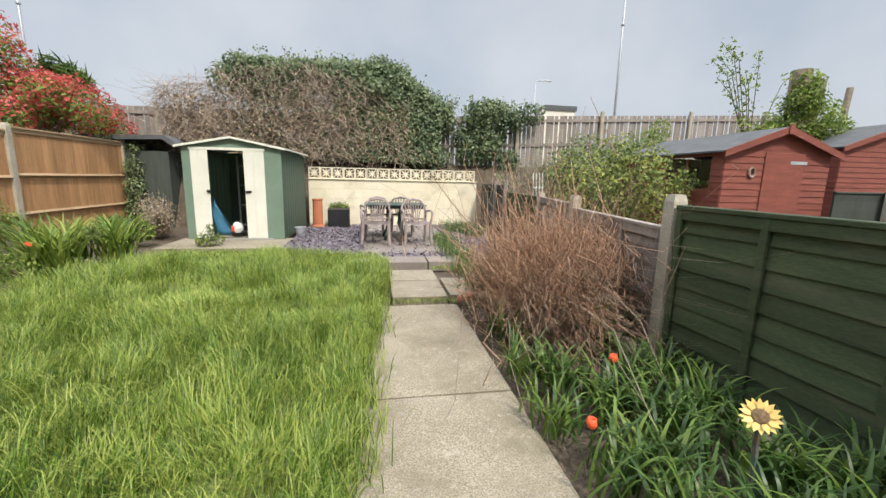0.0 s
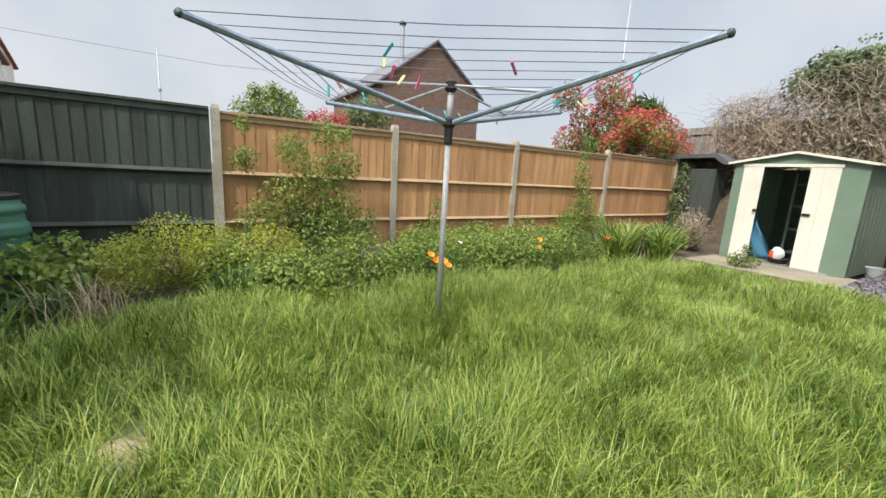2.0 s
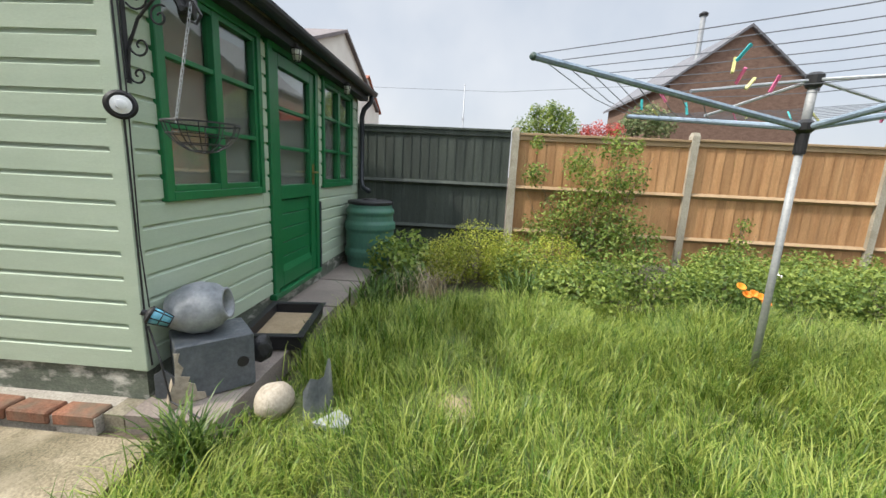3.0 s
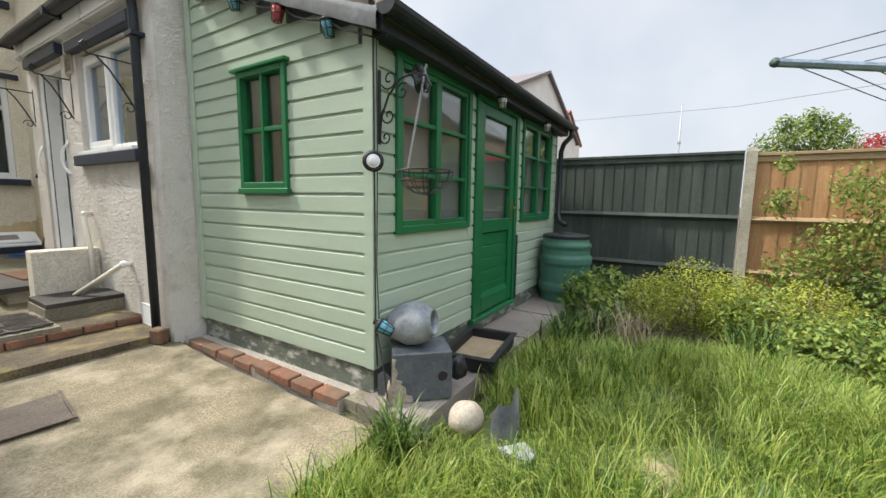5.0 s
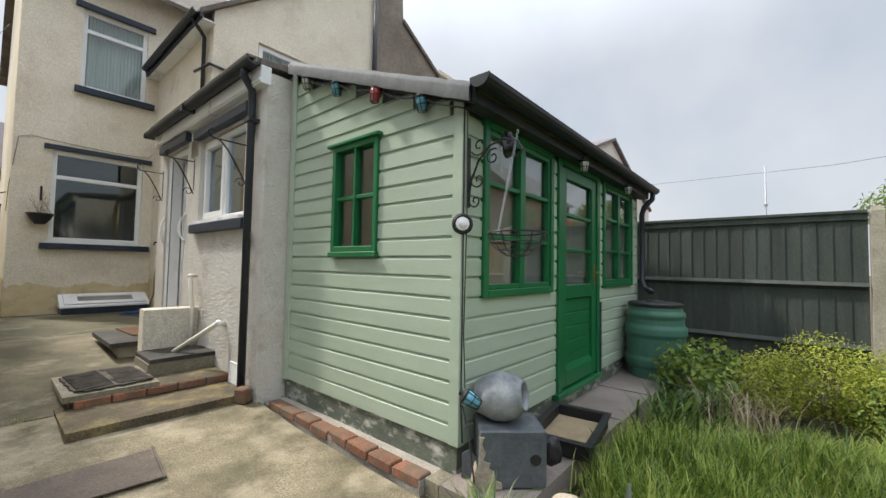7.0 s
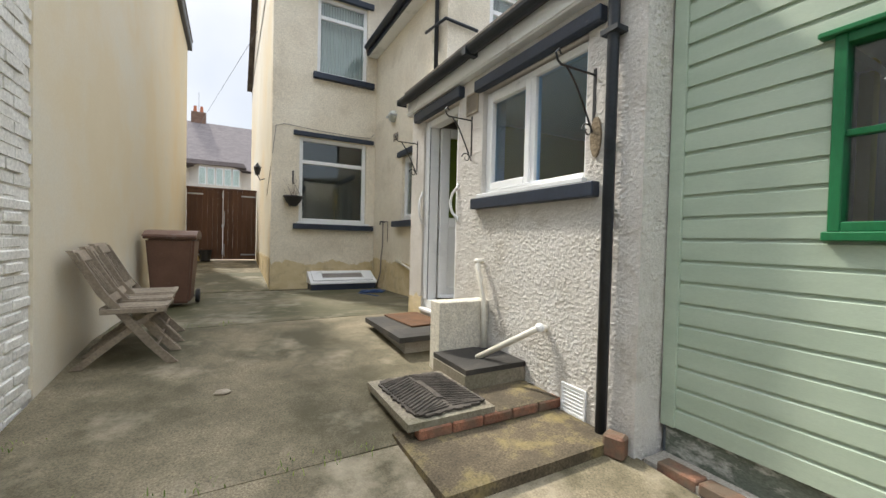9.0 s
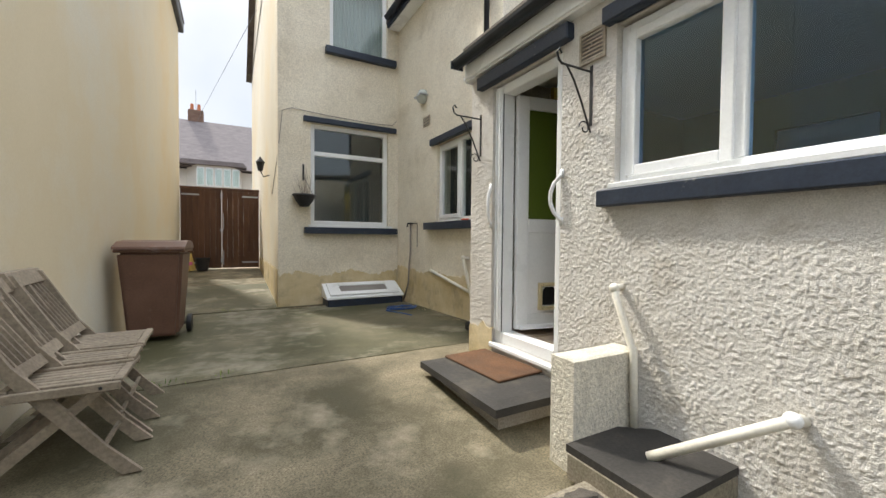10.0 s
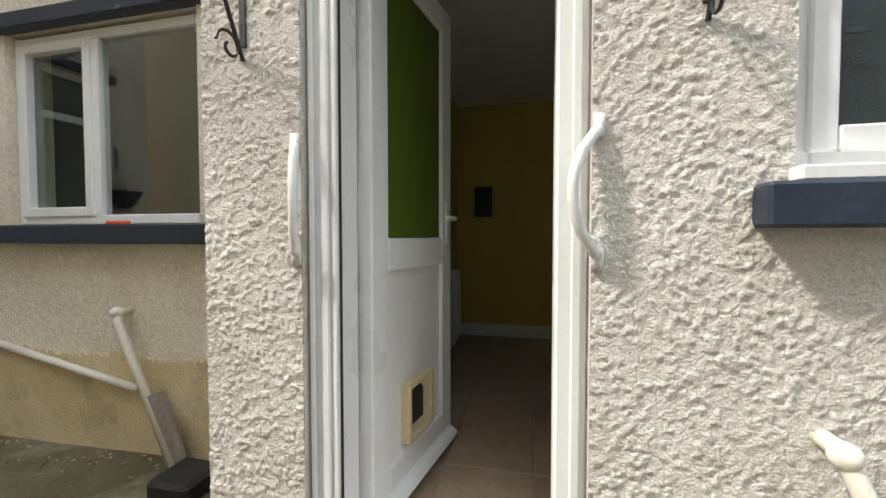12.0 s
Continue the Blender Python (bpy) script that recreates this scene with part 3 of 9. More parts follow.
def foliage(name, parent, material, rng, n, centres, radii, length, width, shell=0.5, label="", floor=0.01, droop=0.3):
    p, d = blob_points(rng, n, centres, radii, shell)
    p[:, 2] = np.maximum(p[:, 2], floor + rng.random(n) * 0.05)
    v, f = leaf_mesh(p, d + rng.normal(size=(n, 3)) * 0.7 + np.array([0, 0, 0.4]), length, width, rng, droop)
    return raw(name, v, f, material, parent, label, "")


def strips(roots, dirs, length, width, rng, bend=1.0, seg=4):
    """Long arching blades: roots, level directions, lengths; verts and faces."""
    n = len(roots)
    L = length if isinstance(length, np.ndarray) else length * rng.uniform(0.65, 1.25, n)
    W = width if isinstance(width, np.ndarray) else width * rng.uniform(0.7, 1.2, n)
    d = dirs / (np.linalg.norm(dirs, axis=1, keepdims=True) + 1e-9)
    s = np.stack([-d[:, 1], d[:, 0], np.zeros(n)], -1)
    b = bend * rng.uniform(0.5, 1.3, n)
    lean = rng.uniform(0.1, 0.45, n)
    rows = []
    p = roots.copy()
    for i in range(seg + 1):
        t = i / seg
        ang = lean + b * t * t
        w = (W * (1 - t) ** 0.6 * (0.75 + 0.5 * min(t * 3, 1)) * 0.5)[:, None]
        if i < seg:
            rows += [p - s * w, p + s * w]
        else:
            rows += [p]
        step = (L / seg)[:, None]
        p = p + (d * np.sin(ang)[:, None] + np.array([0, 0, 1]) * np.cos(ang)[:, None]) * step
    per = 2 * seg + 1
    v = np.stack(rows, 1).reshape(-1, 3)
    k = np.arange(n)[:, None] * per
    fs = []
    for i in range(seg - 1):
        fs += [k + np.array([[2 * i, 2 * i + 1, 2 * i + 3]]), k + np.array([[2 * i, 2 * i + 3, 2 * i + 2]])]
    fs.append(k + np.array([[2 * seg - 2, 2 * seg - 1, 2 * seg]]))
    return v, np.concatenate(fs, 0)


def level_dirs(rng, n):
    a = rng.uniform(0, 2 * np.pi, n)
    return np.stack([np.cos(a), np.sin(a), np.zeros(n)], -1)


def twigs(name, parent, material, rng, roots, tips, r, seg=4, wob=0.12, label=""):
    """Crooked three-sided stems from roots to tips."""
    n = len(roots)
    along = tips - roots
    ln = np.linalg.norm(along, axis=1, keepdims=True)
    off = np.cumsum(rng.normal(size=(n, seg + 1, 3)) * wob * ln[:, None] / seg, 1)
    off[:, 0] = 0
    t = np.linspace(0, 1, seg + 1)[None, :, None]
    path = roots[:, None] + along[:, None] * t + off
    rr = (r * rng.uniform(0.6, 1.3, n))[:, None] * np.linspace(1, 0.35, seg + 1)[None]
    a = np.arange(3) * 2 * np.pi / 3
    ring = np.stack([np.cos(a), np.sin(a), 0.5 * np.cos(a + 1)], -1)
    v = path[:, :, None] + ring[None, None] * rr[:, :, None, None]
    v = v.reshape(-1, 3)
    per = 3 * (seg + 1)
    k = np.arange(n)[:, None] * per
    fs = []
    for i in range(seg):
        for j in range(3):
            a0, a1, b0, b1 = 3 * i + j, 3 * i + (j + 1) % 3, 3 * i + 3 + j, 3 * i + 3 + (j + 1) % 3
            fs.append(k + np.array([[a0, a1, b1, b0]]))
    return raw(name, v, np.concatenate(fs, 0), material, parent, label, "stuff")


def in_poly(x, y, poly):
    inside = np.zeros(len(x), bool)
    for (x0, y0), (x1, y1) in zip(poly, poly[1:] + poly[:1]):
        cross = ((y0 > y) != (y1 > y)) & (x < (x1 - x0) * (y - y0) / (y1 - y0 + 1e-12) + x0)
        inside ^= cross
    return inside


# ---- setting: ground, lawn sheet, path, yard ----
def yard_z(y):
    return float(np.interp(-y, [1.0, 3.6, 7.5, 11.3, 16.0, 24.0], [0.02, 0.04, 0.33, 0.24, 0.58, 0.70]))


bm = bmesh.new()
bmesh.ops.create_grid(bm, x_segments=60, y_segments=60, size=400)
for v in bm.verts:
    v.co.z = -0.10
tagged(part("ground", bm, SOIL), "bare brown earth reaching to the horizon", "ground", kind="structure")

LAWN_EDGE = [(-1.70, -2.0), (-1.1, -1.97), (-0.8, -1.5), (-0.60, -0.6), (-0.34, 0.6), (-0.15, 1.4), (-0.05, 3.0), (0.08, 4.4), (0.18, 6.0), (-1.1, 6.5),
             (-2.1, 7.1), (-3.3, 7.0), (-3.9, 4.2), (-4.0, 1.0), (-4.2, -0.7), (-3.5, -1.66), (-1.78, -1.72)]
bm = bmesh.new()
lo = [bm.verts.new((x, y, -0.06)) for x, y in LAWN_EDGE]
hi = [bm.verts.new((x, y, 0.0)) for x, y in LAWN_EDGE]
bm.faces.new(hi)
for i in range(len(lo)):
    bm.faces.new((lo[i], lo[(i + 1) % len(lo)], hi[(i + 1) % len(lo)], hi[i]))
bmesh.ops.recalc_face_normals(bm, faces=bm.faces[:])
tagged(part("lawn_soil", bm, TURF), "earth under the overgrown green lawn", "ground", kind="structure")


def bumpy_slab(x0, x1, y0, y1, z_of, thick=0.1, step=0.12, amp=0.004, seed=1, skew=0.0):
    """A cast slab whose top follows z_of(y), with worn edges."""
    nx, ny = max(3, int((x1 - x0) / step) + 2), max(3, int((y1 - y0) / step) + 2)
    xs, ys = np.linspace(x0, x1, nx), np.linspace(y0, y1, ny)
    bm = bmesh.new()
    top = []
    for i, x in enumerate(xs):
        row = []
        for j, y in enumerate(ys):
            e = 0.008 if i in (0, nx - 1) or j in (0, ny - 1) else 0
            yy = y + skew * (x - x0)
            row.append(bm.verts.new((x + (e if i == 0 else -e if i == nx - 1 else 0), yy, z_of(y) - e + amp * noise.noise(Vector((x * 2, y * 2, seed))))))
        top.append(row)
    for i in range(nx - 1):
        for j in range(ny - 1):
            bm.faces.new((top[i][j], top[i + 1][j], top[i + 1][j + 1], top[i][j + 1]))
    ring = [top[i][0] for i in range(nx)] + [top[-1][j] for j in range(1, ny)] + [top[i][-1] for i in range(nx - 2, -1, -1)] + [top[0][j] for j in range(ny - 2, 0, -1)]
    low = [bm.verts.new((v.co.x, v.co.y, v.co.z - thick)) for v in ring]
    for i in range(len(ring)):
        k = (i + 1) % len(ring)
        bm.faces.new((ring[i], low[i], low[k], ring[k]))
    bmesh.ops.recalc_face_normals(bm, faces=bm.faces[:])
    return bm


yard = thing("pavement", label="stained pale concrete yard cast in bays", category="pavement", kind="structure")
for i, (y0, y1, x0, x1) in enumerate([(-4.89, -2.02, -1.75, 1.38), (-7.74, -4.93, -2.0, 1.42), (-11.235, -7.78, -2.6, 1.42), (-13.6, -11.255, -2.0, 1.42), (-16.4, -13.615, -2.0, 1.42)]):
    part("slab", bumpy_slab(x0, x1, y0, y1, yard_z, seed=i, skew=0.02 if i in (1, 2) else 0), YARD_DAMP if i in (2, 3) else YARD_WORN if i == 1 else YARD, yard)
part("slab", bumpy_slab(-0.75, 1.9, -2.0, -0.7, lambda y: 0.02, seed=8), YARD, yard)
part("joint_bed", bumpy_slab(-2.5, 1.4, -16.4, -2.1, lambda y: yard_z(y) - 0.03, 0.06, 0.3, 0), SOIL, yard)

path = thing("pavement", label="pale concrete garden path in long bays", category="path", kind="structure")
for i, (y0, y1) in enumerate([(-0.69, 2.17), (2.19, 3.93)]):
    part("slab", bumpy_slab(-0.16, 0.85, y0, y1, lambda y: 0.01, seed=20 + i), PATH, path)
part("slab", bumpy_slab(0.17, 0.80, 4.15, 4.85, lambda y: 0.03, 0.12, seed=31), PATH, path, "pale weathered step slab")
part("slab", bumpy_slab(0.82, 1.25, 4.17, 4.95, lambda y: 0.035, 0.12, seed=32, skew=-0.05), PATH, path)
part("slab", bumpy_slab(0.17, 0.80, 4.87, 5.45, lambda y: 0.03, 0.12, seed=33), PATH, path)
for i, x in enumerate((-0.35, 0.17, 0.79)):
    part("slab", bumpy_slab(x, x + (0.5 if i == 0 else 0.61), 5.75 + 0.02 * i, 6.22, lambda y: 0.07, 0.14, seed=40 + i), SLAB, path, "grey kerb slab of the patio")
part("slab", bumpy_slab(-3.8, -1.05, 7.35, 8.6, lambda y: 0.02, 0.1, seed=50), PATH, path, "concrete base in front of the metal shed")
part("brick", B((-0.11, -0.05, -0.035, 0.11, 0.05, 0.035), bevel=0.008), BRICK, path).matrix_basis = pose(0.98, 4.02, 0.04, 0, 0, 35)

patio = thing("pavement", label="patio of purple-grey slate chippings with a strip of slabs", category="patio", kind="structure")
part("chippings_bed", bumpy_slab(-1.7, 2.7, 6.23, 10.78, lambda y: 0.03, 0.1, 0.3, 0.008), SLATE_BED, patio)
for i in range(7):
    for j in range(3):
        part("slab", bumpy_slab(-0.25 + 0.6 * j, 0.34 + 0.6 * j, 6.6 + 0.58 * i, 7.17 + 0.58 * i, lambda y: 0.042, 0.05, 0.3, 0.003, seed=60 + i * 3 + j), SLAB, patio)
rng = np.random.default_rng(11)
n = 9000
x, y = rng.uniform(-1.65, 2.65, n), rng.uniform(6.25, 10.7, n)
keep = ~((x > -0.2) & (x < 1.5) & (y > 6.65)) | (rng.random(n) < 0.12)
x, y = x[keep], y[keep]
v, f = leaf_mesh(np.stack([x, y, np.full(len(x), 0.05) + rng.random(len(x)) * 0.02], -1), rng.normal(size=(len(x), 3)) * 0.45 + np.array([0, 0, 1]), 0.055, 0.04, rng)
raw("chippings", v, f, SLATE, patio, "purple-grey slate chips", "stuff")


# ---- windows and doors ----
def upvc_window(name, u0, u1, z0, z1, face, at, mullions=(), transoms=(), casements=(), label="", depth=0.07, room=0.6, curtain=None, curtain_material=None):
    """A white framed window in a wall; face 'x' looks towards +x, 'y' towards +y. at: the frame's outer plane."""
    w = thing(name, label=label, category="window", kind="structure")

    def bx(a, b, c, d, d0, d1):
        return (at - d1, a, b, at - d0, c, d) if face == "x" else (a, at - d1, b, c, at - d0, d)
    f = 0.055 if face == "x" else 0.075
    part("window_frame", B(bx(u0, z0, u0 + f, z1, 0, depth), bx(u1 - f, z0, u1, z1, 0, depth), bx(u0 + f, z0, u1 - f, z0 + f, 0, depth), bx(u0 + f, z1 - f, u1 - f, z1, 0, depth),
                           *[bx(m - f / 2, z0 + f, m + f / 2, z1 - f, 0, depth) for m in mullions],
                           *[bx(u0 + f, t - f / 2, u1 - f, t + f / 2, 0.002, depth) for t in transoms], bevel=0.006), UPVC, w)
    us = [u0 + f / 2, *mullions, u1 - f / 2]
    zs = [z0 + f / 2, *transoms, z1 - f / 2]
    k = 0
    for a, b in zip(us, us[1:]):
        for c, d in zip(zs, zs[1:]):
            a2, b2, c2, d2 = a + f / 2, b - f / 2, c + f / 2, d - f / 2
            if k in casements:
                g = 0.05
                part("casement", B(bx(a2 - .01, c2 - .01, a2 + g, d2 + .01, -0.015, 0.04), bx(b2 - g, c2 - .01, b2 + .01, d2 + .01, -0.015, 0.04),
                                   bx(a2 + g, c2 - .01, b2 - g, c2 + g, -0.015, 0.04), bx(a2 + g, d2 - g, b2 - g, d2 + .01, -0.015, 0.04), bevel=0.006), UPVC, w)
                a2, b2, c2, d2 = a2 + g, b2 - g, c2 + g, d2 - g
            pn = part("pane", B(bx(a2 - 0.005, c2 - 0.005, b2 + 0.005, d2 + 0.005, 0.03, 0.036)), GLASS, w)
            pn.visible_shadow = False
            k += 1
    # shallow box added behind the panes; its dark colour stands for room shade
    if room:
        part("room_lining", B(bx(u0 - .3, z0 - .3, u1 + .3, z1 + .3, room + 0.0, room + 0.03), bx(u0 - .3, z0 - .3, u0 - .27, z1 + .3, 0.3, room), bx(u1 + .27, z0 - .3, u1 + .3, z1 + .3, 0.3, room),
                              bx(u0 - .27, z0 - .3, u1 + .27, z0 - .27, 0.3, room), bx(u0 - .27, z1 + .27, u1 + .27, z1 + .3, 0.3, room)), ROOM_SHADE, w, "shallow box behind the glass, coloured dark for an unlit room")
    if curtain:
        part("curtain", drape(u0 + .02, u1 - .02, z0 + 0.02, z1 - .02, at - 0.14, face), curtain_material or CURTAIN, w, curtain)
    return w


def drape(u0, u1, z0, z1, at, face, waves=18):
    bm = bmesh.new()
    n = waves * 4
    rows = []
    for i in range(n + 1):
        u = u0 + (u1 - u0) * i / n
        o = at + 0.015 * math.sin(i / 4 * 2 * math.pi) - 0.01 * math.sin(i * 0.37)
        rows.append([bm.verts.new((o, u, z) if face == "x" else (u, o, z)) for z in (z0, z1)])
    for a, b in zip(rows, rows[1:]):
        bm.faces.new((a[0], b[0], b[1], a[1]))
    return bm


def painted_bar(name, face, u0, u1, z0, z1, wall, out, label):
    bx = (wall - 0.02, u0, z0, wall + out, u1, z1) if face == "x" else (u0, wall - 0.02, z0, u1, wall + out, z1)
    return tagged(part(name, B(bx, bevel=0.008), BLUE_PAINT), label, "sill" if "sill" in name else "lintel", kind="structure")


# ---- the kitchen extension: thick roughcast wall along x = -1.71 ----
KX = -1.71
K_HOLES = [(-7.11, 0.50, -6.30, 2.72), (-5.87, 1.71, -4.66, 2.68)]
kw = thing("wall_kitchen", label="white roughcast wall of the kitchen extension", category="wall", kind="structure")
part("masonry", wall_x(-1.97, KX, -7.45, -4.25, -0.1, 2.98, K_HOLES), RENDER, kw)
roughcast("roughcast", KX, -7.45, -4.243, 0.06, 3.0, [(a - 0.0, b, c + 0.0, d) for a, b, c, d in K_HOLES], RENDER, kw, label="lumpy white thrown render")
part("return_wall", wall_y(-7.45, -7.25, -2.5, -1.971, -0.1, 2.98), RENDER_ROUGH, kw)


def foot(name, parent, face, at, u0, u1, z0, z1, seed):
    """A painted wall foot, with an uneven upper edge."""
    bm_ = bmesh.new()
    n_ = max(8, int((u1 - u0) / 0.012))
    last_ = None
    for i_ in range(n_ + 1):
        u_ = u0 + (u1 - u0) * i_ / n_
        zt = z1 + 0.09 * noise.noise(Vector((u_ * 2.2, seed, 0))) + 0.05 * noise.noise(Vector((u_ * 11, seed, 4))) + 0.04 * noise.noise(Vector((u_ * 45, seed, 9)))
        cur_ = [bm_.verts.new((at, u_, q_) if face == "x" else (u_, at, q_)) for q_ in (z0, zt)]
        cur_.append(bm_.verts.new((at - 0.03, u_, zt) if face == "x" else (u_, at - 0.03, zt)))
        if last_:
            bm_.faces.new((last_[0], cur_[0], cur_[1], last_[1]))
            bm_.faces.new((last_[1], cur_[1], cur_[2], last_[2]))
        last_ = cur_
    bmesh.ops.recalc_face_normals(bm_, faces=bm_.faces[:])
    return part(name, bm_, PLINTH, parent, "yellow painted foot of the wall")


foot("plinth", kw, "x", KX + 0.011, -7.452, -7.08, 0.2, 0.62, 1.0)
roughcast("end_skin", 0.0, -KX - 0.004, 1.97, 0.0, 2.98, [], RENDER, kw, amp=0.008, seed=8).matrix_basis = pose(0, -4.25, 0, 0, 0, 90)
part("end_wall", B((-3.0, -4.45, -0.1, -1.971, -4.26, 3.2)), RENDER, kw)
part("fascia", B((KX - 0.02, -7.47, 2.86, KX + 0.075, -4.23, 3.02), (KX + 0.076, -7.47, 2.875, KX + 0.088, -4.23, 2.905), bevel=0.004), UPVC, kw, "white fascia board under the gutter")
bm = bmesh.new()
for a, b in ((-7.50, -5.9), (-5.9, -4.22)):
    prof = [(KX + 0.14 + 0.062 * math.cos(t), 3.05 + 0.062 * math.sin(t)) for t in np.linspace(math.pi, 2 * math.pi, 9)] + [(KX + 0.14 + 0.05 * math.cos(t), 3.05 + 0.05 * math.sin(t)) for t in np.linspace(2 * math.pi, math.pi, 9)]
    prism(prof, "y", a, b, bm)
part("gutter", bm, GUTTER, kw, "black half-round gutter", smooth=False)
part("gutter_clip", B((KX + 0.07, -5.93, 2.98, KX + 0.21, -5.87, 3.055)), GUTTER, kw)
part("stop_end", B((KX + 0.075, -7.515, 2.985, KX + 0.205, -7.50, 3.055)), GUTTER, kw)
part("downpipe", pipe([(KX + 0.14, -4.40, 3.02), (KX + 0.14, -4.41, 2.94), (KX + 0.06, -4.43, 2.84), (KX + 0.055, -4.43, 2.7), (KX + 0.055, -4.43, 0.05)], 0.034, 12), GUTTER, kw, "black downpipe", smooth=True)
for z in (2.55,):
    part("pipe_clip", B((KX, -4.49, z, KX + 0.1, -4.37, z + 0.03)), GUTTER, kw)
roof = thing("roof_kitchen", label="brown tiled lean-to roof of the kitchen", category="roof", kind="structure")
part("roof_deck", prism([(KX + 0.11, 3.07), (-3.6, 3.26), (-3.6, 3.16), (KX + 0.11, 3.03)], "y", -7.47, -4.25), TILE, roof)
for r in range(7):
    t0, t1 = r / 7, (r + 1) / 7 + 0.03
    xa, xb = KX + 0.17 - 2.06 * t0, KX + 0.17 - 2.06 * t1
    za, zb = 3.105 + 0.19 * t0, 3.09 + 0.19 * t1
    for k in range(10):
        y0 = -7.35 + k * 0.305
        part("tile", prism([(xa, za), (xb, zb), (xb, zb - 0.015), (xa, za - 0.022)], "y", y0, y0 + 0.295), TILE, roof)

kwin = upvc_window("window_kitchen", -5.87, -4.66, 1.73, 2.66, "x", KX - 0.045, mullions=(-5.24,), casements=(0,), label="white plastic kitchen window with dark glass", room=0)
for c in kwin.children_recursive:
    if c.name.startswith("pane"):
        c.data.materials[0] = SKY_TINT_GLASS
painted_bar("sill_kitchen", "x", -5.95, -4.54, 1.60, 1.70, KX, 0.07, "dark blue flaking window sill")
tagged(part("sill_board", B((KX - 0.05, -5.88, 1.702, KX + 0.05, -4.64, 1.735), bevel=0.004), UPVC), "white plastic sill strip under the kitchen window", "sill", kind="structure")
painted_bar("lintel_kitchen", "x", -5.93, -4.52, 2.68, 2.78, KX, 0.07, "dark blue painted lintel")
painted_bar("lintel_door", "x", -7.28, -6.2, 2.73, 2.84, KX, 0.07, "dark blue painted lintel over the back door")

door = thing("door_kitchen", label="white plastic back door standing open into the kitchen", category="door", kind="structure")
part("door_frame", B((KX - 0.15, -7.11, 0.5, KX - 0.03, -7.0, 2.71), (KX - 0.15, -6.385, 0.5, KX - 0.03, -6.30, 2.71), (KX - 0.15, -7.0, 2.63, KX - 0.03, -6.385, 2.71),
                     (KX - 0.15, -7.0, 0.5, KX - 0.03, -6.385, 0.60), bevel=0.008), UPVC, door)
for y0_, y1_ in ((-7.10, -7.082), (-7.06, -7.035), (-7.022, -7.006), (-6.345, -6.32)):
    part("frame_bead", B((KX - 0.03, y0_, 0.6, KX - 0.016, y1_, 2.68), bevel=0.004), UPVC, door)
part("gasket", B((KX - 0.034, -7.004, 0.6, KX - 0.028, -6.999, 2.63)), BLACK, door, "black rubber draught seal")
part("door_sill", B((KX - 0.16, -7.109, 0.46, KX + 0.03, -6.301, 0.499), bevel=0.008), UPVC, door, "white projecting door sill")
leaf = thing("door_leaf", (KX - 0.16, -6.985, 0.615), 170)
leaf.parent = door
W, H = 0.70, 2.02
leaf_frame = part("leaf_frame", B((0, -0.03, 0, 0.11, 0.03, H), (W - 0.11, -0.03, 0, W, 0.03, H), (0.11, -0.03, 0, W - 0.11, 0.03, 0.13), (0.11, -0.03, H - 0.11, W - 0.11, 0.03, H),
                      (0.11, -0.03, 0.84, W - 0.11, 0.03, 0.96), bevel=0.006), UPVC, leaf)
part("leaf_panel", B((0.11, -0.014, 0.13, W - 0.11, 0.014, 0.84)), UPVC, leaf)
part("pane", B((0.11, 0.008, 0.96, W - 0.11, 0.014, H - 0.11)), GLASS, leaf).visible_shadow = False
# sheet behind the door glass, coloured like the dark green reflection there
part("blind", B((0.11, -0.014, 0.965, W - 0.11, -0.008, H - 0.115)), GREEN_REFLECTION, leaf, "obscured pane with a dark green reflection put into its colour")
CAT_CREAM = mat("yellowed_cream_plastic", (0.62, 0.52, 0.30), (0.70, 0.60, 0.38), 5, 0.5, 0.05, 60, 0.1)
part("cat_flap", B((0.22, -0.05, 0.16, 0.25, 0.05, 0.40), (0.42, -0.05, 0.16, 0.45, 0.05, 0.40), (0.25, -0.05, 0.16, 0.42, 0.05, 0.19), (0.25, -0.05, 0.37, 0.42, 0.05, 0.40), bevel=0.006),
     CAT_CREAM, leaf, "cream cat flap")
part("flap", prism([(0.26, 0.2), (0.41, 0.2), (0.41, 0.32), (0.375, 0.36), (0.295, 0.36), (0.26, 0.32)], "y", 0.0145, 0.018), BLACK, leaf)
part("flap", prism([(0.26, 0.2), (0.41, 0.2), (0.41, 0.32), (0.375, 0.36), (0.295, 0.36), (0.26, 0.32)], "y", -0.018, -0.0145), BLACK, leaf)
bm = B((W - 0.075, 0.03, 0.93, W - 0.045, 0.038, 1.13), bevel=0.003)
tube(bm, [(W - 0.06, 0.035, 1.05), (W - 0.06, 0.075, 1.05), (W - 0.17, 0.078, 1.05)], 0.011)
part("door_handle", bm, STEEL, leaf, "white lever handle")
bm = B((W - 0.075, -0.038, 0.93, W - 0.045, -0.03, 1.13), bevel=0.003)
tube(bm, [(W - 0.06, -0.035, 1.05), (W - 0.06, -0.075, 1.05), (W - 0.17, -0.078, 1.05)], 0.011)
part("door_handle", bm, UPVC, leaf)
part("drip_bar", prism([(-0.03, 0.005), (-0.075, 0.005), (-0.06, 0.025), (-0.03, 0.04)], "x", 0.02, W - 0.02), UPVC, leaf)
for z in (0.2, 1.0, 1.8):
    part("hinge", rod((-0.012, 0.035, z), (-0.012, 0.035, z + 0.1), 0.01), UPVC, leaf)
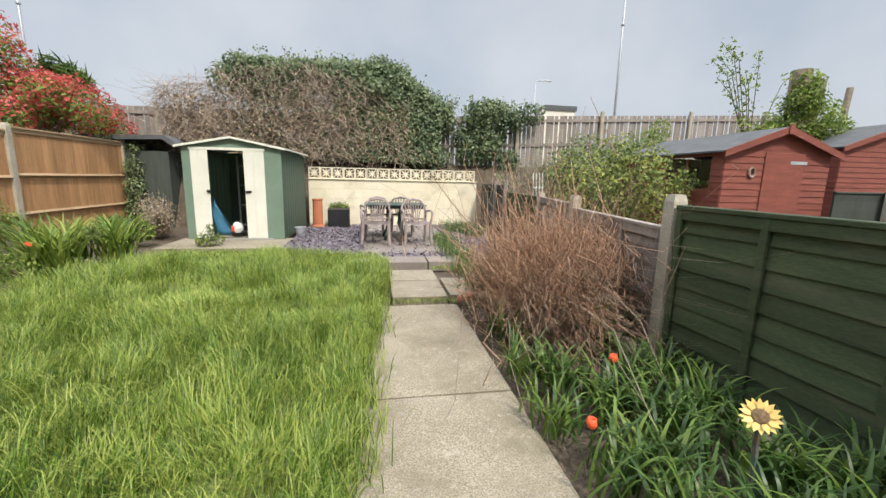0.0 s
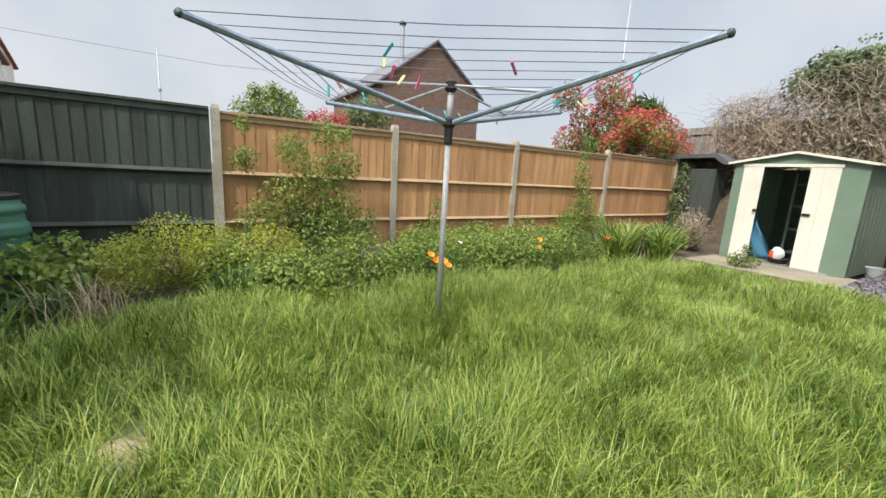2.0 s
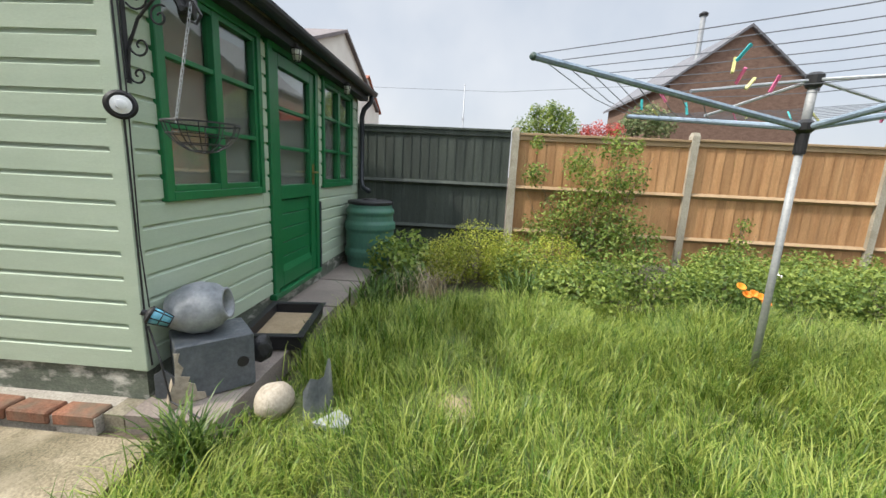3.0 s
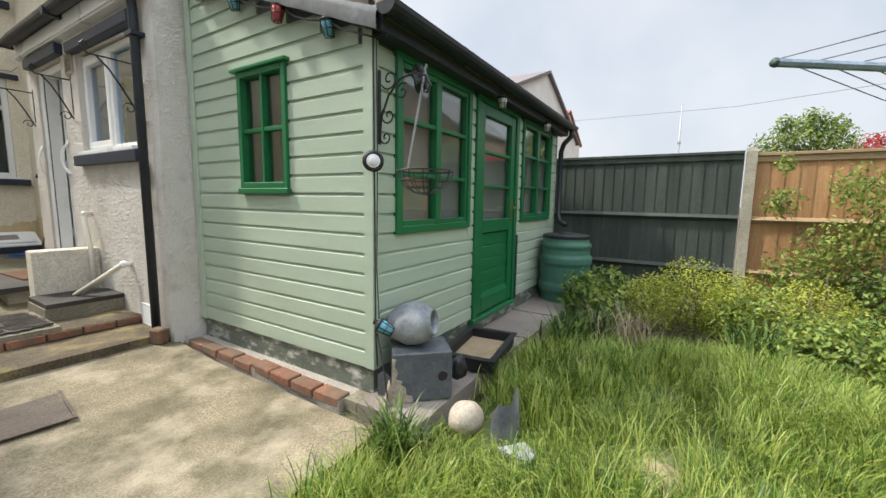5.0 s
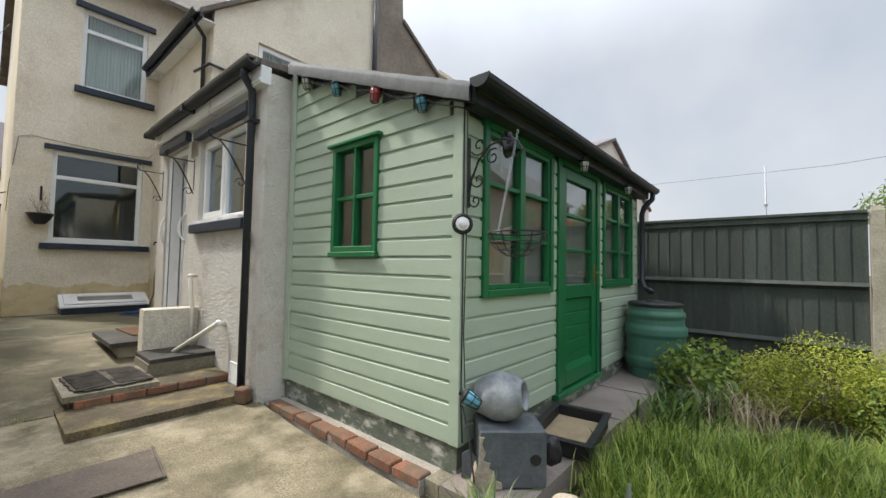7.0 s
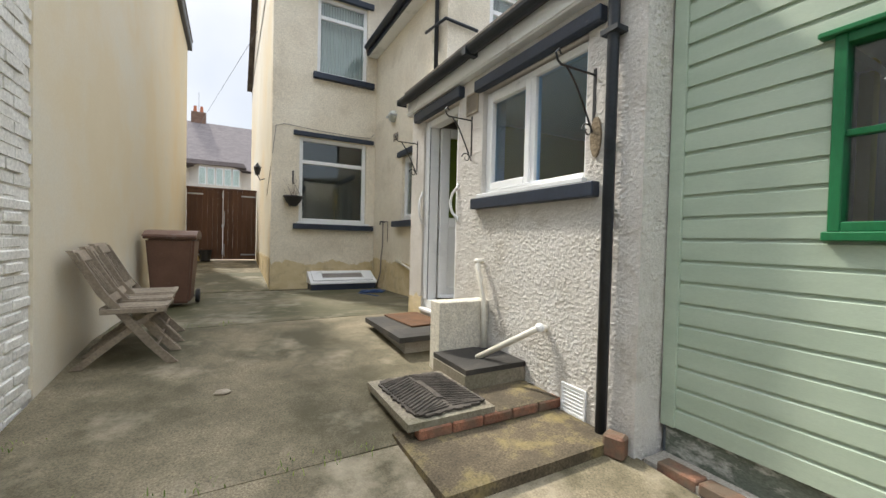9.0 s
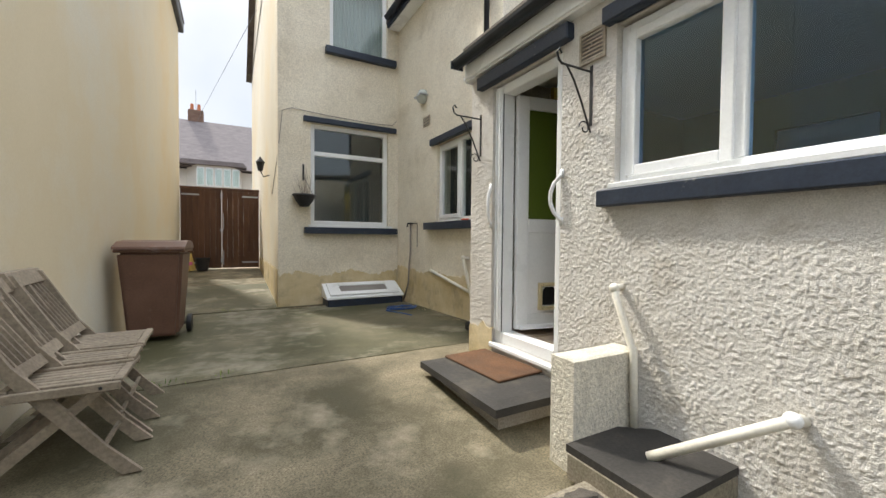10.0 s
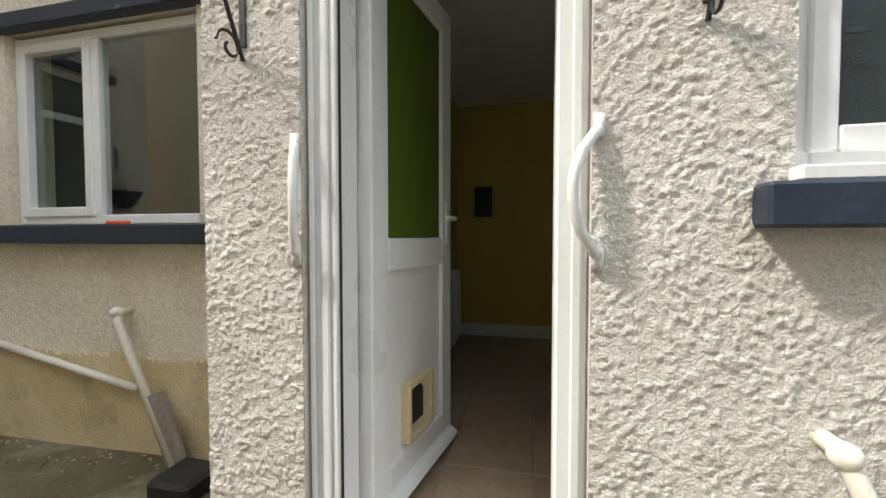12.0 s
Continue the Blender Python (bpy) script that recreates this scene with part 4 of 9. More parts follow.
for y, side in ((-7.125, 0.3), (-6.285, -1.0)):
    bm = bmesh.new()
    tube(bm, [(KX + 0.012, y, 1.85), (KX + 0.018, y + side * 0.012, 1.832), (KX + 0.04, y + side * 0.042, 1.79), (KX + 0.05, y + side * 0.062, 1.73), (KX + 0.052, y + side * 0.065, 1.69),
              (KX + 0.05, y + side * 0.062, 1.65), (KX + 0.04, y + side * 0.042, 1.59), (KX + 0.018, y + side * 0.012, 1.548), (KX + 0.012, y, 1.53)], 0.014, 10)
    for z_ in (1.855, 1.525):
        box(bm, KX + 0.004, y - 0.014, z_ - 0.028, KX + 0.014, y + 0.014, z_ + 0.028)
    g = tagged(part("grab_rail", bm, UPVC, smooth=True), "white curved plastic grab rail beside the back door", "grab rail", "grab rails")

# kitchen inside
inside = thing("room_kitchen", label="dim yellow kitchen seen through the open door", category="room", kind="structure")
part("wall_back", wall_x(-4.8, -4.65, -7.4, -4.1, 0.4, 3.1, [(-6.25, 0.55, -5.5, 2.55)]), YELLOW_WALL, inside)
part("wall_side", wall_y(-7.248, -7.2, -4.65, -2.5, 0.4, 3.1), YELLOW_WALL, inside)
part("wall_side", wall_y(-4.6, -4.5, -4.65, -1.98, 0.4, 3.1), YELLOW_WALL, inside)
# dark panel added to close the inner doorway from behind
part("wall_cover", B((-5.1, -6.5, 0.4, -4.95, -5.3, 3.1)), ROOM_SHADE, inside)
part("door_leaf", B((-4.72, -6.24, 0.56, -4.68, -5.51, 2.54), bevel=0.004), WHITE, inside, "white inner door")
part("door_handle", rod((-4.66, -6.17, 1.55), (-4.60, -6.17, 1.55), 0.012), STEEL, inside)
part("ceiling", B((-4.95, -7.4, 2.9, -1.975, -4.1, 2.98)), WHITE, inside)
part("skirting", B((-4.648, -7.19, 0.571, -4.63, -6.26, 0.69)), WHITE, inside)
for i in range(7):
    for j in range(7):
        part("floor_tile", B((-4.65 + 0.385 * i, -7.2 + 0.385 * j, 0.50, -4.27 + 0.385 * i, -6.82 + 0.385 * j, 0.57), bevel=0.003), FLOOR_TILE, inside)
part("floor", B((-4.66, -7.25, 0.40, -1.965, -4.5, 0.562)), MORTAR, inside)
cup = thing("radiator", (-3.75, -7.14, 0.66), label="white panel radiator on the yellow wall", category="radiator")
bm = B((-0.45, -0.02, 0, 0.45, 0.05, 0.62), bevel=0.01)
part("panel", bm, WHITE, cup)
for i in range(17):
    part("fin", B((-0.43 + i * 0.052, 0.051, 0.04, -0.40 + i * 0.052, 0.062, 0.58)), WHITE, cup)
part("pipework", rod((-0.42, 0.0, -0.09), (-0.42, 0.0, 0.01), 0.01), WHITE, cup)
pic = thing("wall_picture", (-4.64, -6.93, 1.78), label="small dark framed picture on the yellow wall", category="picture")
part("picture_frame", B((0, -0.09, 0, 0.015, 0.09, 0.3), bevel=0.004), BLACK, pic)

# ---- the main house ----
HX = -2.5
house = thing("house", label="cream roughcast rear of the two-storey house", category="house", kind="structure")
H_HOLES = [(-2.30, 1.62, -0.90, 3.36), (-2.28, 4.70, -1.22, 6.30)]
part("wall", wall_y(-11.6, -11.3, -6.0, -0.38, -0.1, 7.2, H_HOLES), RENDER_CREAM, house)
part("wall", wall_x(-0.68, -0.38, -20.0, -11.6, -0.1, 7.2), CREAM_SMOOTH, house, "smooth cream side wall of the passage")
S_HOLES = [(-9.70, 1.64, -8.25, 2.86)]
part("wall", wall_x(-2.75, HX, -11.299, -8.05, -0.1, 5.55, S_HOLES), RENDER_CREAM, house)
part("wall", wall_y(-8.30, -8.05, -5.98, -2.751, 2.2, 5.55, [(-4.25, 4.3, -3.25, 5.35)]), RENDER_CREAM, house)
foot("plinth", house, "x", HX + 0.008, -11.29, -7.46, 0.1, 0.86, 2.0)
foot("plinth", house, "y", -11.293, -2.49, -0.378, 0.1, 0.78, 3.0)
foot("plinth", house, "x", -0.372, -16.0, -11.29, 0.1, 0.85, 4.0)
part("gable", prism([(-5.98, 5.551), (HX, 5.551), (-5.98, 8.29)], "y", -8.30, -8.05), RENDER_CREAM, house)
wing = thing("house", label="brown pebble-dashed rear wing of the adjoining house", category="house", kind="structure")
part("wall", prism([(-8.4, 2.2), (-5.985, 2.2), (-5.985, 9.0), (-6.85, 9.0), (-6.92, 7.5), (-8.4, 6.55)], "y", -8.40, -8.12), PEBBLE_BROWN, wing)
part("roof", prism([(-6.9, 7.53), (-8.6, 6.44), (-8.6, 6.54), (-6.9, 7.63)], "y", -11.3, -8.06), TILE, wing, "brown tiled roof")
part("outrigger_roof", prism([(HX + 0.25, 5.44), (-5.98, 8.41), (-5.98, 8.31), (HX + 0.25, 5.36)], "y", -11.3, -7.95), TILE, house, "brown tiled roof")
part("main_roof", prism([(-10.9, 7.0), (-15.0, 10.2), (-20.0, 7.0), (-20.0, 6.9), (-15.0, 10.05), (-10.9, 6.9)], "x", -9.0, -0.2), TILE, house, "brown tiled roof")
part("main_wall_far", wall_y(-20.0, -19.7, -6.0, -0.68, -0.1, 7.0), RENDER_CREAM, house)
part("gable_side", prism([(-11.3, 7.0), (-19.9, 7.0), (-15.0, 10.1)], "x", -0.68, -0.38), CREAM_SMOOTH, house)
prof = [(HX + 0.30 + 0.062 * math.cos(t), 5.40 + 0.062 * math.sin(t)) for t in np.linspace(math.pi, 2 * math.pi, 9)] + [(HX + 0.30 + 0.05 * math.cos(t), 5.40 + 0.05 * math.sin(t)) for t in np.linspace(2 * math.pi, math.pi, 9)]
part("gutter", prism(prof, "y", -11.1, -7.95), GUTTER, house, "black gutter")
part("fascia", B((HX + 0.20, -11.28, 5.30, HX + 0.24, -7.96, 5.44)), BLUE_PAINT, house)
part("soffit", B((HX, -11.28, 5.28, HX + 0.2, -7.96, 5.299)), UPVC, house)
part("downpipe", pipe([(HX + 0.3, -8.2, 5.36), (HX + 0.06, -8.3, 5.15), (HX + 0.055, -8.3, 3.3)], 0.034, 10), GUTTER, house, smooth=True)
part("overflow_pipe", pipe([(HX - 0.5, -8.0, 4.55), (HX + 0.05, -8.02, 4.6), (HX + 0.10, -8.6, 4.63)], 0.025, 8), GUTTER, house, smooth=True)
part("chimney_stack", B((-10.7, -9.6, 3.0, -8.75, -8.5, 6.98), (-10.85, -9.7, 6.98, -8.65, -8.4, 7.13), bevel=0.02), RENDER_CREAM, house)
part("soil_pipe", pipe([(-5.9, -7.97, 3.0), (-5.9, -7.97, 9.0)], 0.055, 10), GUTTER, house, smooth=True)
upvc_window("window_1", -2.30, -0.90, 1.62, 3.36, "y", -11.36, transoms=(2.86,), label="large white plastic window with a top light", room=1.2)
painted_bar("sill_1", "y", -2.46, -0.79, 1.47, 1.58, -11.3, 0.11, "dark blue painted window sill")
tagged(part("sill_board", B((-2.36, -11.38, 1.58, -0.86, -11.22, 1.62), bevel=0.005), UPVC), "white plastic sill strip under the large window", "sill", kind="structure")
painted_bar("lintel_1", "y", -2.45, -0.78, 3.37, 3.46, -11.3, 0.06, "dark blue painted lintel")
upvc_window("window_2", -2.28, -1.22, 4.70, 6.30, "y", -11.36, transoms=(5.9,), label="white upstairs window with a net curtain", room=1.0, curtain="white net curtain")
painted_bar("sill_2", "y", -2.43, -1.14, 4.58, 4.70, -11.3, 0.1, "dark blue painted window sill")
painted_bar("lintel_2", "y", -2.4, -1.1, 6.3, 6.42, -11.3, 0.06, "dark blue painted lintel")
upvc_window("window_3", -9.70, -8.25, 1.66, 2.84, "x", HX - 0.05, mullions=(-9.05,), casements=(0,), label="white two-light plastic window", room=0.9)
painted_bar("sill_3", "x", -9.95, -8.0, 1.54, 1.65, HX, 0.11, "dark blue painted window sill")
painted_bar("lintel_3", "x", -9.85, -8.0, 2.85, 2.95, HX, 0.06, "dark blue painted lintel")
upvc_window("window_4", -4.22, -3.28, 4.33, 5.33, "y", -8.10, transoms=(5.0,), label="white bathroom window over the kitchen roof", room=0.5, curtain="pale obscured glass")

# ---- the neighbour's wall along the yard ----
nb = thing("wall_neighbour", label="cream painted side wall of the neighbouring house", category="wall", kind="structure")
part("wall", wall_x(1.42, 1.75, -16.0, -6.25, -0.1, 6.6), CREAM_SMOOTH, nb)
part("roof_edge", B((1.32, -16.2, 6.5, 1.9, -6.1, 6.75), bevel=0.02), GUTTER, nb)
part("roof", prism([(1.3, 6.75), (5.5, 9.2), (9.7, 6.75)], "y", -16.2, -6.1), TILE, nb)
part("wall", wall_y(-6.55, -6.25, 1.75, 9.5, -0.1, 6.75), CREAM_SMOOTH, nb)
whiteb = thing("wall_brick", label="white painted brick wall with worn courses", category="wall", kind="structure")
part("mortar_core", B((1.441, -6.249, -0.1, 1.69, -3.0, 5.2)), WHITE_BRICK, whiteb)

# ---- the passage gate and the house over the street ----
gate = thing("gate", label="pair of brown stained boarded passage gates, closed", category="gate", kind="structure")
for s, (x0, x1) in enumerate(((-0.36, 0.50), (0.515, 1.40))):
    n = 7
    for i in range(n):
        a = x0 + (x1 - x0) * i / n
        part("board", B((a + 0.0008, -15.93, 0.60, a + (x1 - x0) / n - 0.0008, -15.905, 2.60), bevel=0.002), GATE, gate)
    part("rail", B((x0, -15.97, 0.75, x1, -15.93, 0.87), (x0, -15.97, 1.6, x1, -15.93, 1.7), (x0, -15.97, 2.4, x1, -15.93, 2.5)), GATE, gate)
    part("hinge", B((x1 - 0.4 if s else x0 + 0.02, -15.904, 2.44, x1 - 0.02 if s else x0 + 0.4, -15.897, 2.48), (x1 - 0.4 if s else x0 + 0.02, -15.904, 0.72, x1 - 0.02 if s else x0 + 0.4, -15.897, 0.76)), STEEL, gate)
part("cap_rail", B((-0.37, -15.97, 2.605, 1.41, -15.89, 2.66), bevel=0.005), GATE, gate)
part("bolt", B((0.49, -15.9, 2.38, 0.53, -15.885, 2.52), (0.49, -15.9, 0.74, 0.53, -15.885, 0.86), (0.48, -15.9, 1.55, 0.55, -15.885, 1.6)), STEEL, gate)
part("drop_rod", rod((0.47, -15.89, 0.68), (0.47, -15.89, 1.05), 0.008), STEEL, gate)
part("drop_rod", rod((0.47, -15.89, 1.6), (0.47, -15.89, 2.0), 0.006), STEEL, gate)

far = thing("house", (0, -36, 0), label="white bay-fronted house with a mauve tiled roof across the street", category="house")
part("wall", B((-6, -8, -0.1, 8, 0, 6.0)), HOUSE_WHITE, far)
part("roof", prism([(0.5, 6.1), (-3.6, 10.2), (-8.4, 5.9)], "x", -1.2, 8.4), ROOF_PINK, far)
part("bay_roof", prism([(-0.7, 6.2), (-0.5, 6.5), (3.1, 6.5), (3.3, 6.2)], "y", 0.0, 1.2), ROOF_PINK, far)
part("bay", prism([(-0.4, 0), (0.3, 1.0), (2.2, 1.0), (2.9, 0)], "z", 0.0, 6.2), HOUSE_WHITE, far)
for i in range(5):
    w = part("window", B((-0.25 + i * 0.52, 1.01, 4.8, 0.2 + i * 0.52, 1.05, 6.05), bevel=0.02), UPVC, far)
    part("pane", B((-0.2 + i * 0.52, 1.051, 4.88, 0.15 + i * 0.52, 1.056, 5.95)), GLASS, w)
ch = part("chimney", B((2.1, -4.2, 8.3, 3.1, -3.5, 11.0), bevel=0.03), BRICK_FAR, far)
part("pot", lathe([(0.13, 11.0), (0.10, 11.5)], 10, None, (2.4, -3.85, 0)), TERRACOTTA, ch)
part("pot", lathe([(0.13, 11.0), (0.10, 11.5)], 10, None, (2.85, -3.85, 0)), TERRACOTTA, ch)
part("aerial", pipe([(2.6, -3.9, 11), (2.6, -3.9, 12.6)], 0.02, 6), STEEL, ch)


# ---- the sage green summerhouse ----
SX, SY, SXL, SYB = -1.965, -2.25, -5.66, -4.235


def roof_z(y):
    return 2.255 + (-2.15 - y) * 0.385


sh = thing("summerhouse", label="sage green shiplap summerhouse with bright green joinery", category="summerhouse")
BOARD = 0.1219
side_hole = (-3.53, 1.38, -2.98, 2.21)
front_holes = [(-3.14, 1.09, -2.15, 2.22), (-4.22, 0.25, -3.24, 2.22), (-5.42, 1.09, -4.36, 2.22)]


def shiplap(u0, u1, z0, z1, face):
    """One board; face 'x': along y on the plane x = SX; 'y': along x on y = SY."""
    t = 0.022
    prof = [(0, z0), (t, z0), (t, z1 - 0.026), (t * 0.55, z1 - 0.020), (t * 0.35, z1 - 0.010), (t * 0.35, z1), (0, z1)]
    if face == "x":
        return prism([(SX + a, z) for a, z in prof], "y", u0, u1)
    return prism([(SY + a, z) for a, z in prof], "x", u0, u1)


def cut(u0, u1, z0, z1, holes):
    out = [(u0, u1)]
    for a, b, c, d in holes:
        if z1 > b + 0.01 and z0 < d - 0.01:
            out = [s for p, q in out for s in ((p, min(q, a)), (max(p, c), q)) if s[1] - s[0] > 0.02]
    return out


z = 0.254
while z < 3.0:
    z1 = z + BOARD
    top = min(SY, -2.15 - (z1 - 2.255) / 0.385) if z1 > 2.27 else SY
    for face, u0_, u1_, holes_ in (("x", SYB + 0.08, top - (0.05 if top == SY else 0), [side_hole]), ("y", SXL, SX - 0.03, front_holes)):
        if face == "y" and z1 > 2.30:
            continue
        steps_ = sorted({z, z1, *[h_[k_] for h_ in holes_ for k_ in (1, 3) if z + 0.012 < h_[k_] < z1 - 0.012]})
        whole = cut(u0_, u1_, z, z1, holes_)
        for a, b in whole:
            part("board", shiplap(a, b, z, z1, face), SAGE, sh)
        if len(steps_) > 2:
            for p_, q_ in zip(steps_, steps_[1:]):
                for a, b in cut(u0_, u1_, p_, q_, holes_):
                    if not any(c <= a + 0.001 and b <= d + 0.001 for c, d in whole):
                        part("board", B((SX, a, p_, SX + 0.02, b, q_)) if face == "x" else B((a, SY, p_, b, SY + 0.02, q_)), SAGE, sh)
    z = z1
part("corner_trim", B((SX - 0.03, SY - 0.05, 0.25, SX + 0.028, SY + 0.028, 2.32), bevel=0.004), SAGE, sh)
part("corner_trim", B((SX - 0.01, SYB, 0.25, SX + 0.035, SYB + 0.08, 3.05), bevel=0.004), SAGE, sh)
part("corner_trim", B((SXL - 0.03, SY - 0.04, 0.2, SXL, SY + 0.028, 2.32)), SAGE, sh)
# wall backing takes the room-shade colour, so the inside reads dark
part("wall_core", wall_x(SX - 0.06, SX - 0.002, SYB, SY - 0.06, 0.05, 2.30, [side_hole]), ROOM_SHADE, sh)
part("wall_core", wall_y(SY - 0.06, SY - 0.002, SXL, SX - 0.002, 0.05, 2.36, front_holes), ROOM_SHADE, sh)
part("wall_core", prism([(SYB, 2.30), (SY - 0.06, 2.30), (SYB, 3.02)], "x", SX - 0.06, SX - 0.002), ROOM_SHADE, sh)
part("wall_core", B((SXL, SYB, 0.05, SXL + 0.05, SY - 0.061, 2.4)), SAGE, sh)
part("inner_wall", B((SXL + 0.05, SYB - 0.0, 0.2, SX - 0.061, SYB + 0.04, 3.0)), BLIND, sh)
part("floor", B((SXL + 0.05, SYB + 0.04, 0.1, SX - 0.061, SY - 0.061, 0.24)), BLIND, sh)
part("plinth", B((SX - 0.05, SYB + 0.02, 0.02, SX + 0.004, SY, 0.268), (SXL, SY - 0.04, 0.0, SX - 0.051, SY - 0.001, 0.268)), PEELED, sh, "dark plinth with white peeling paint")

# roof with tiles, lead edge, gutter
xa, xb = -1.88, -5.78
part("roof_deck", prism([(-2.13, roof_z(-2.13)), (-4.2, roof_z(-4.2)), (-4.2, roof_z(-4.2) + 0.04), (-2.13, roof_z(-2.13) + 0.04)], "x", xb, xa), DARK_FELT, sh)
for r in range(7):
    ya, yb = -2.10 - r * 0.30, -2.10 - (r + 1) * 0.30 - 0.04
    for k in range(13):
        x0 = xb + k * 0.298
        part("roof_tile", prism([(ya, roof_z(ya) + 0.07), (yb, roof_z(yb) + 0.055), (yb, roof_z(yb) + 0.04), (ya, roof_z(ya) + 0.042)], "x", x0, x0 + 0.29), TILE, sh)
bm = bmesh.new()
n = 46
rows = []
for i in range(n + 1):
    y = -2.12 - 2.05 * i / n
    w = 0.0016 * math.sin(i * 1.1) + 0.0013 * math.sin(i * 2.7)
    rows.append([bm.verts.new(p) for p in ((xa - 0.16, y, roof_z(y) + 0.085), (xa + 0.012 + w, y, roof_z(y) + 0.08 + w), (xa + 0.03 + w, y, roof_z(y) + 0.04), (xa + 0.028 - w, y, roof_z(y) - 0.035 + w))])
for a, b in zip(rows, rows[1:]):
    for k in range(3):
        bm.faces.new((a[k], a[k + 1], b[k + 1], b[k]))
bmesh.ops.recalc_face_normals(bm, faces=bm.faces[:])
part("lead_flashing", bm, LEAD, sh, "dull crinkled grey lead flashing", smooth=True)
part("barge_board", prism([(-2.13, roof_z(-2.13) - 0.03), (-4.1, roof_z(-4.1) - 0.03), (-4.1, roof_z(-4.1) + 0.04), (-2.13, roof_z(-2.13) + 0.04)], "x", xa - 0.06, xa - 0.005), DARK_FELT, sh)
part("soffit", B((xb, SY + 0.03, 2.215, xa - 0.07, -2.13, 2.235)), DARK_FELT, sh)
part("fascia", B((xb, -2.13, 2.215, xa - 0.01, -2.105, 2.34)), DARK_FELT, sh)
prof = [(-2.045 + 0.062 * math.cos(t), 2.33 + 0.062 * math.sin(t)) for t in np.linspace(math.pi, 2 * math.pi, 9)] + [(-2.045 + 0.052 * math.cos(t), 2.33 + 0.052 * math.sin(t)) for t in np.linspace(2 * math.pi, math.pi, 9)]
part("gutter", prism(prof, "x", xb - 0.05, xa + 0.03), GUTTER, sh, "black half-round gutter")
part("gutter_end", prism([(-2.045 + 0.066 * math.cos(t), 2.33 + 0.066 * math.sin(t)) for t in np.linspace(math.pi, 2 * math.pi, 9)], "x", xa + 0.03, xa + 0.04), GUTTER, sh)
part("downpipe", pipe([(-5.72, -2.045, 2.30), (-5.72, -2.05, 2.2), (-5.70, -2.14, 2.1), (-5.70, -2.17, 2.0), (-5.70, -2.17, 1.15), (-5.6, -2.12, 1.05), (-5.45, -2.0, 1.02)], 0.034, 10), GUTTER, sh, smooth=True)


def bar_window(parent, u0, u1, z0, z1, cols, rows_, face, leaf_gap=True, sill=True, hood=False, blind=True):
    """A painted timber window: outer frame, each casement with its glazing bars and panes."""
    base = SX if face == "x" else SY

    def bx(a, b, c, d, d0, d1):
        return (base + d0, a, b, base + d1, c, d) if face == "x" else (a, base + d0, b, c, base + d1, d)
    win = thing("window")
    win.parent = parent
    f = 0.05 if leaf_gap else 0.042
    part("window_frame", B(bx(u0, z0, u0 + f, z1, -0.04, 0.045), bx(u1 - f, z0, u1, z1, -0.04, 0.045), bx(u0 + f, z1 - f, u1 - f, z1, -0.04, 0.045), bx(u0 + f, z0, u1 - f, z0 + f, -0.04, 0.045), bevel=0.004), GREEN, win)
    uw = (u1 - u0 - 2 * f) / cols
    zh = (z1 - z0 - 2 * f) / rows_
    bars = []
    for c in range(1, cols):
        w = 0.034 if (leaf_gap and cols == 2) else 0.011
        u = u0 + f + uw * c
        bars.append(bx(u - w, z0 + f, u + w, z1 - f, -0.03, 0.035))
    for r in range(1, rows_):
        zz = z0 + f + zh * r
        bars.append(bx(u0 + f, zz - 0.014, u1 - f, zz + 0.014, -0.02, 0.026))
    for b_ in bars:
        part("glazing_bar", B(b_, bevel=0.003), GREEN, win)
    if leaf_gap:
        um = (u0 + u1) / 2
        sides = []
        for a, b in ((u0 + f, um), (um, u1 - f)):
            sides += [bx(a, z0 + f, a + 0.028, z1 - f, -0.02, 0.03), bx(b - 0.028, z0 + f, b, z1 - f, -0.02, 0.03), bx(a + 0.028, z0 + f, b - 0.028, z0 + f + 0.034, -0.02, 0.031), bx(a + 0.028, z1 - f - 0.034, b - 0.028, z1 - f, -0.02, 0.031)]
        part("casement_frame", B(*sides, bevel=0.003), GREEN, win)
    for c in range(cols):
        for r in range(rows_):
            p = part("pane", B(bx(u0 + f + uw * c + .004, z0 + f + zh * r + .004, u0 + f + uw * (c + 1) - .004, z0 + f + zh * (r + 1) - .004, -0.006, -0.002)), GLASS, win)
            p.visible_shadow = False
    if blind:
        part("blind", B(bx(u0 + .03, z0 + .03, u1 - .03, z1 - .02, -0.045, -0.04)), BLIND, win, "drawn grey blind")
    if sill:
        part("window_sill", B(bx(u0 - 0.015, z0 - 0.04, u1 + 0.015, z0, 0.0, 0.06), bevel=0.005), GREEN, win)
    if hood:
        part("hood", B(bx(u0 - 0.05, z1, u1 + 0.03, z1 + 0.025, 0.0, 0.07), bevel=0.005), GREEN, win)
    return win


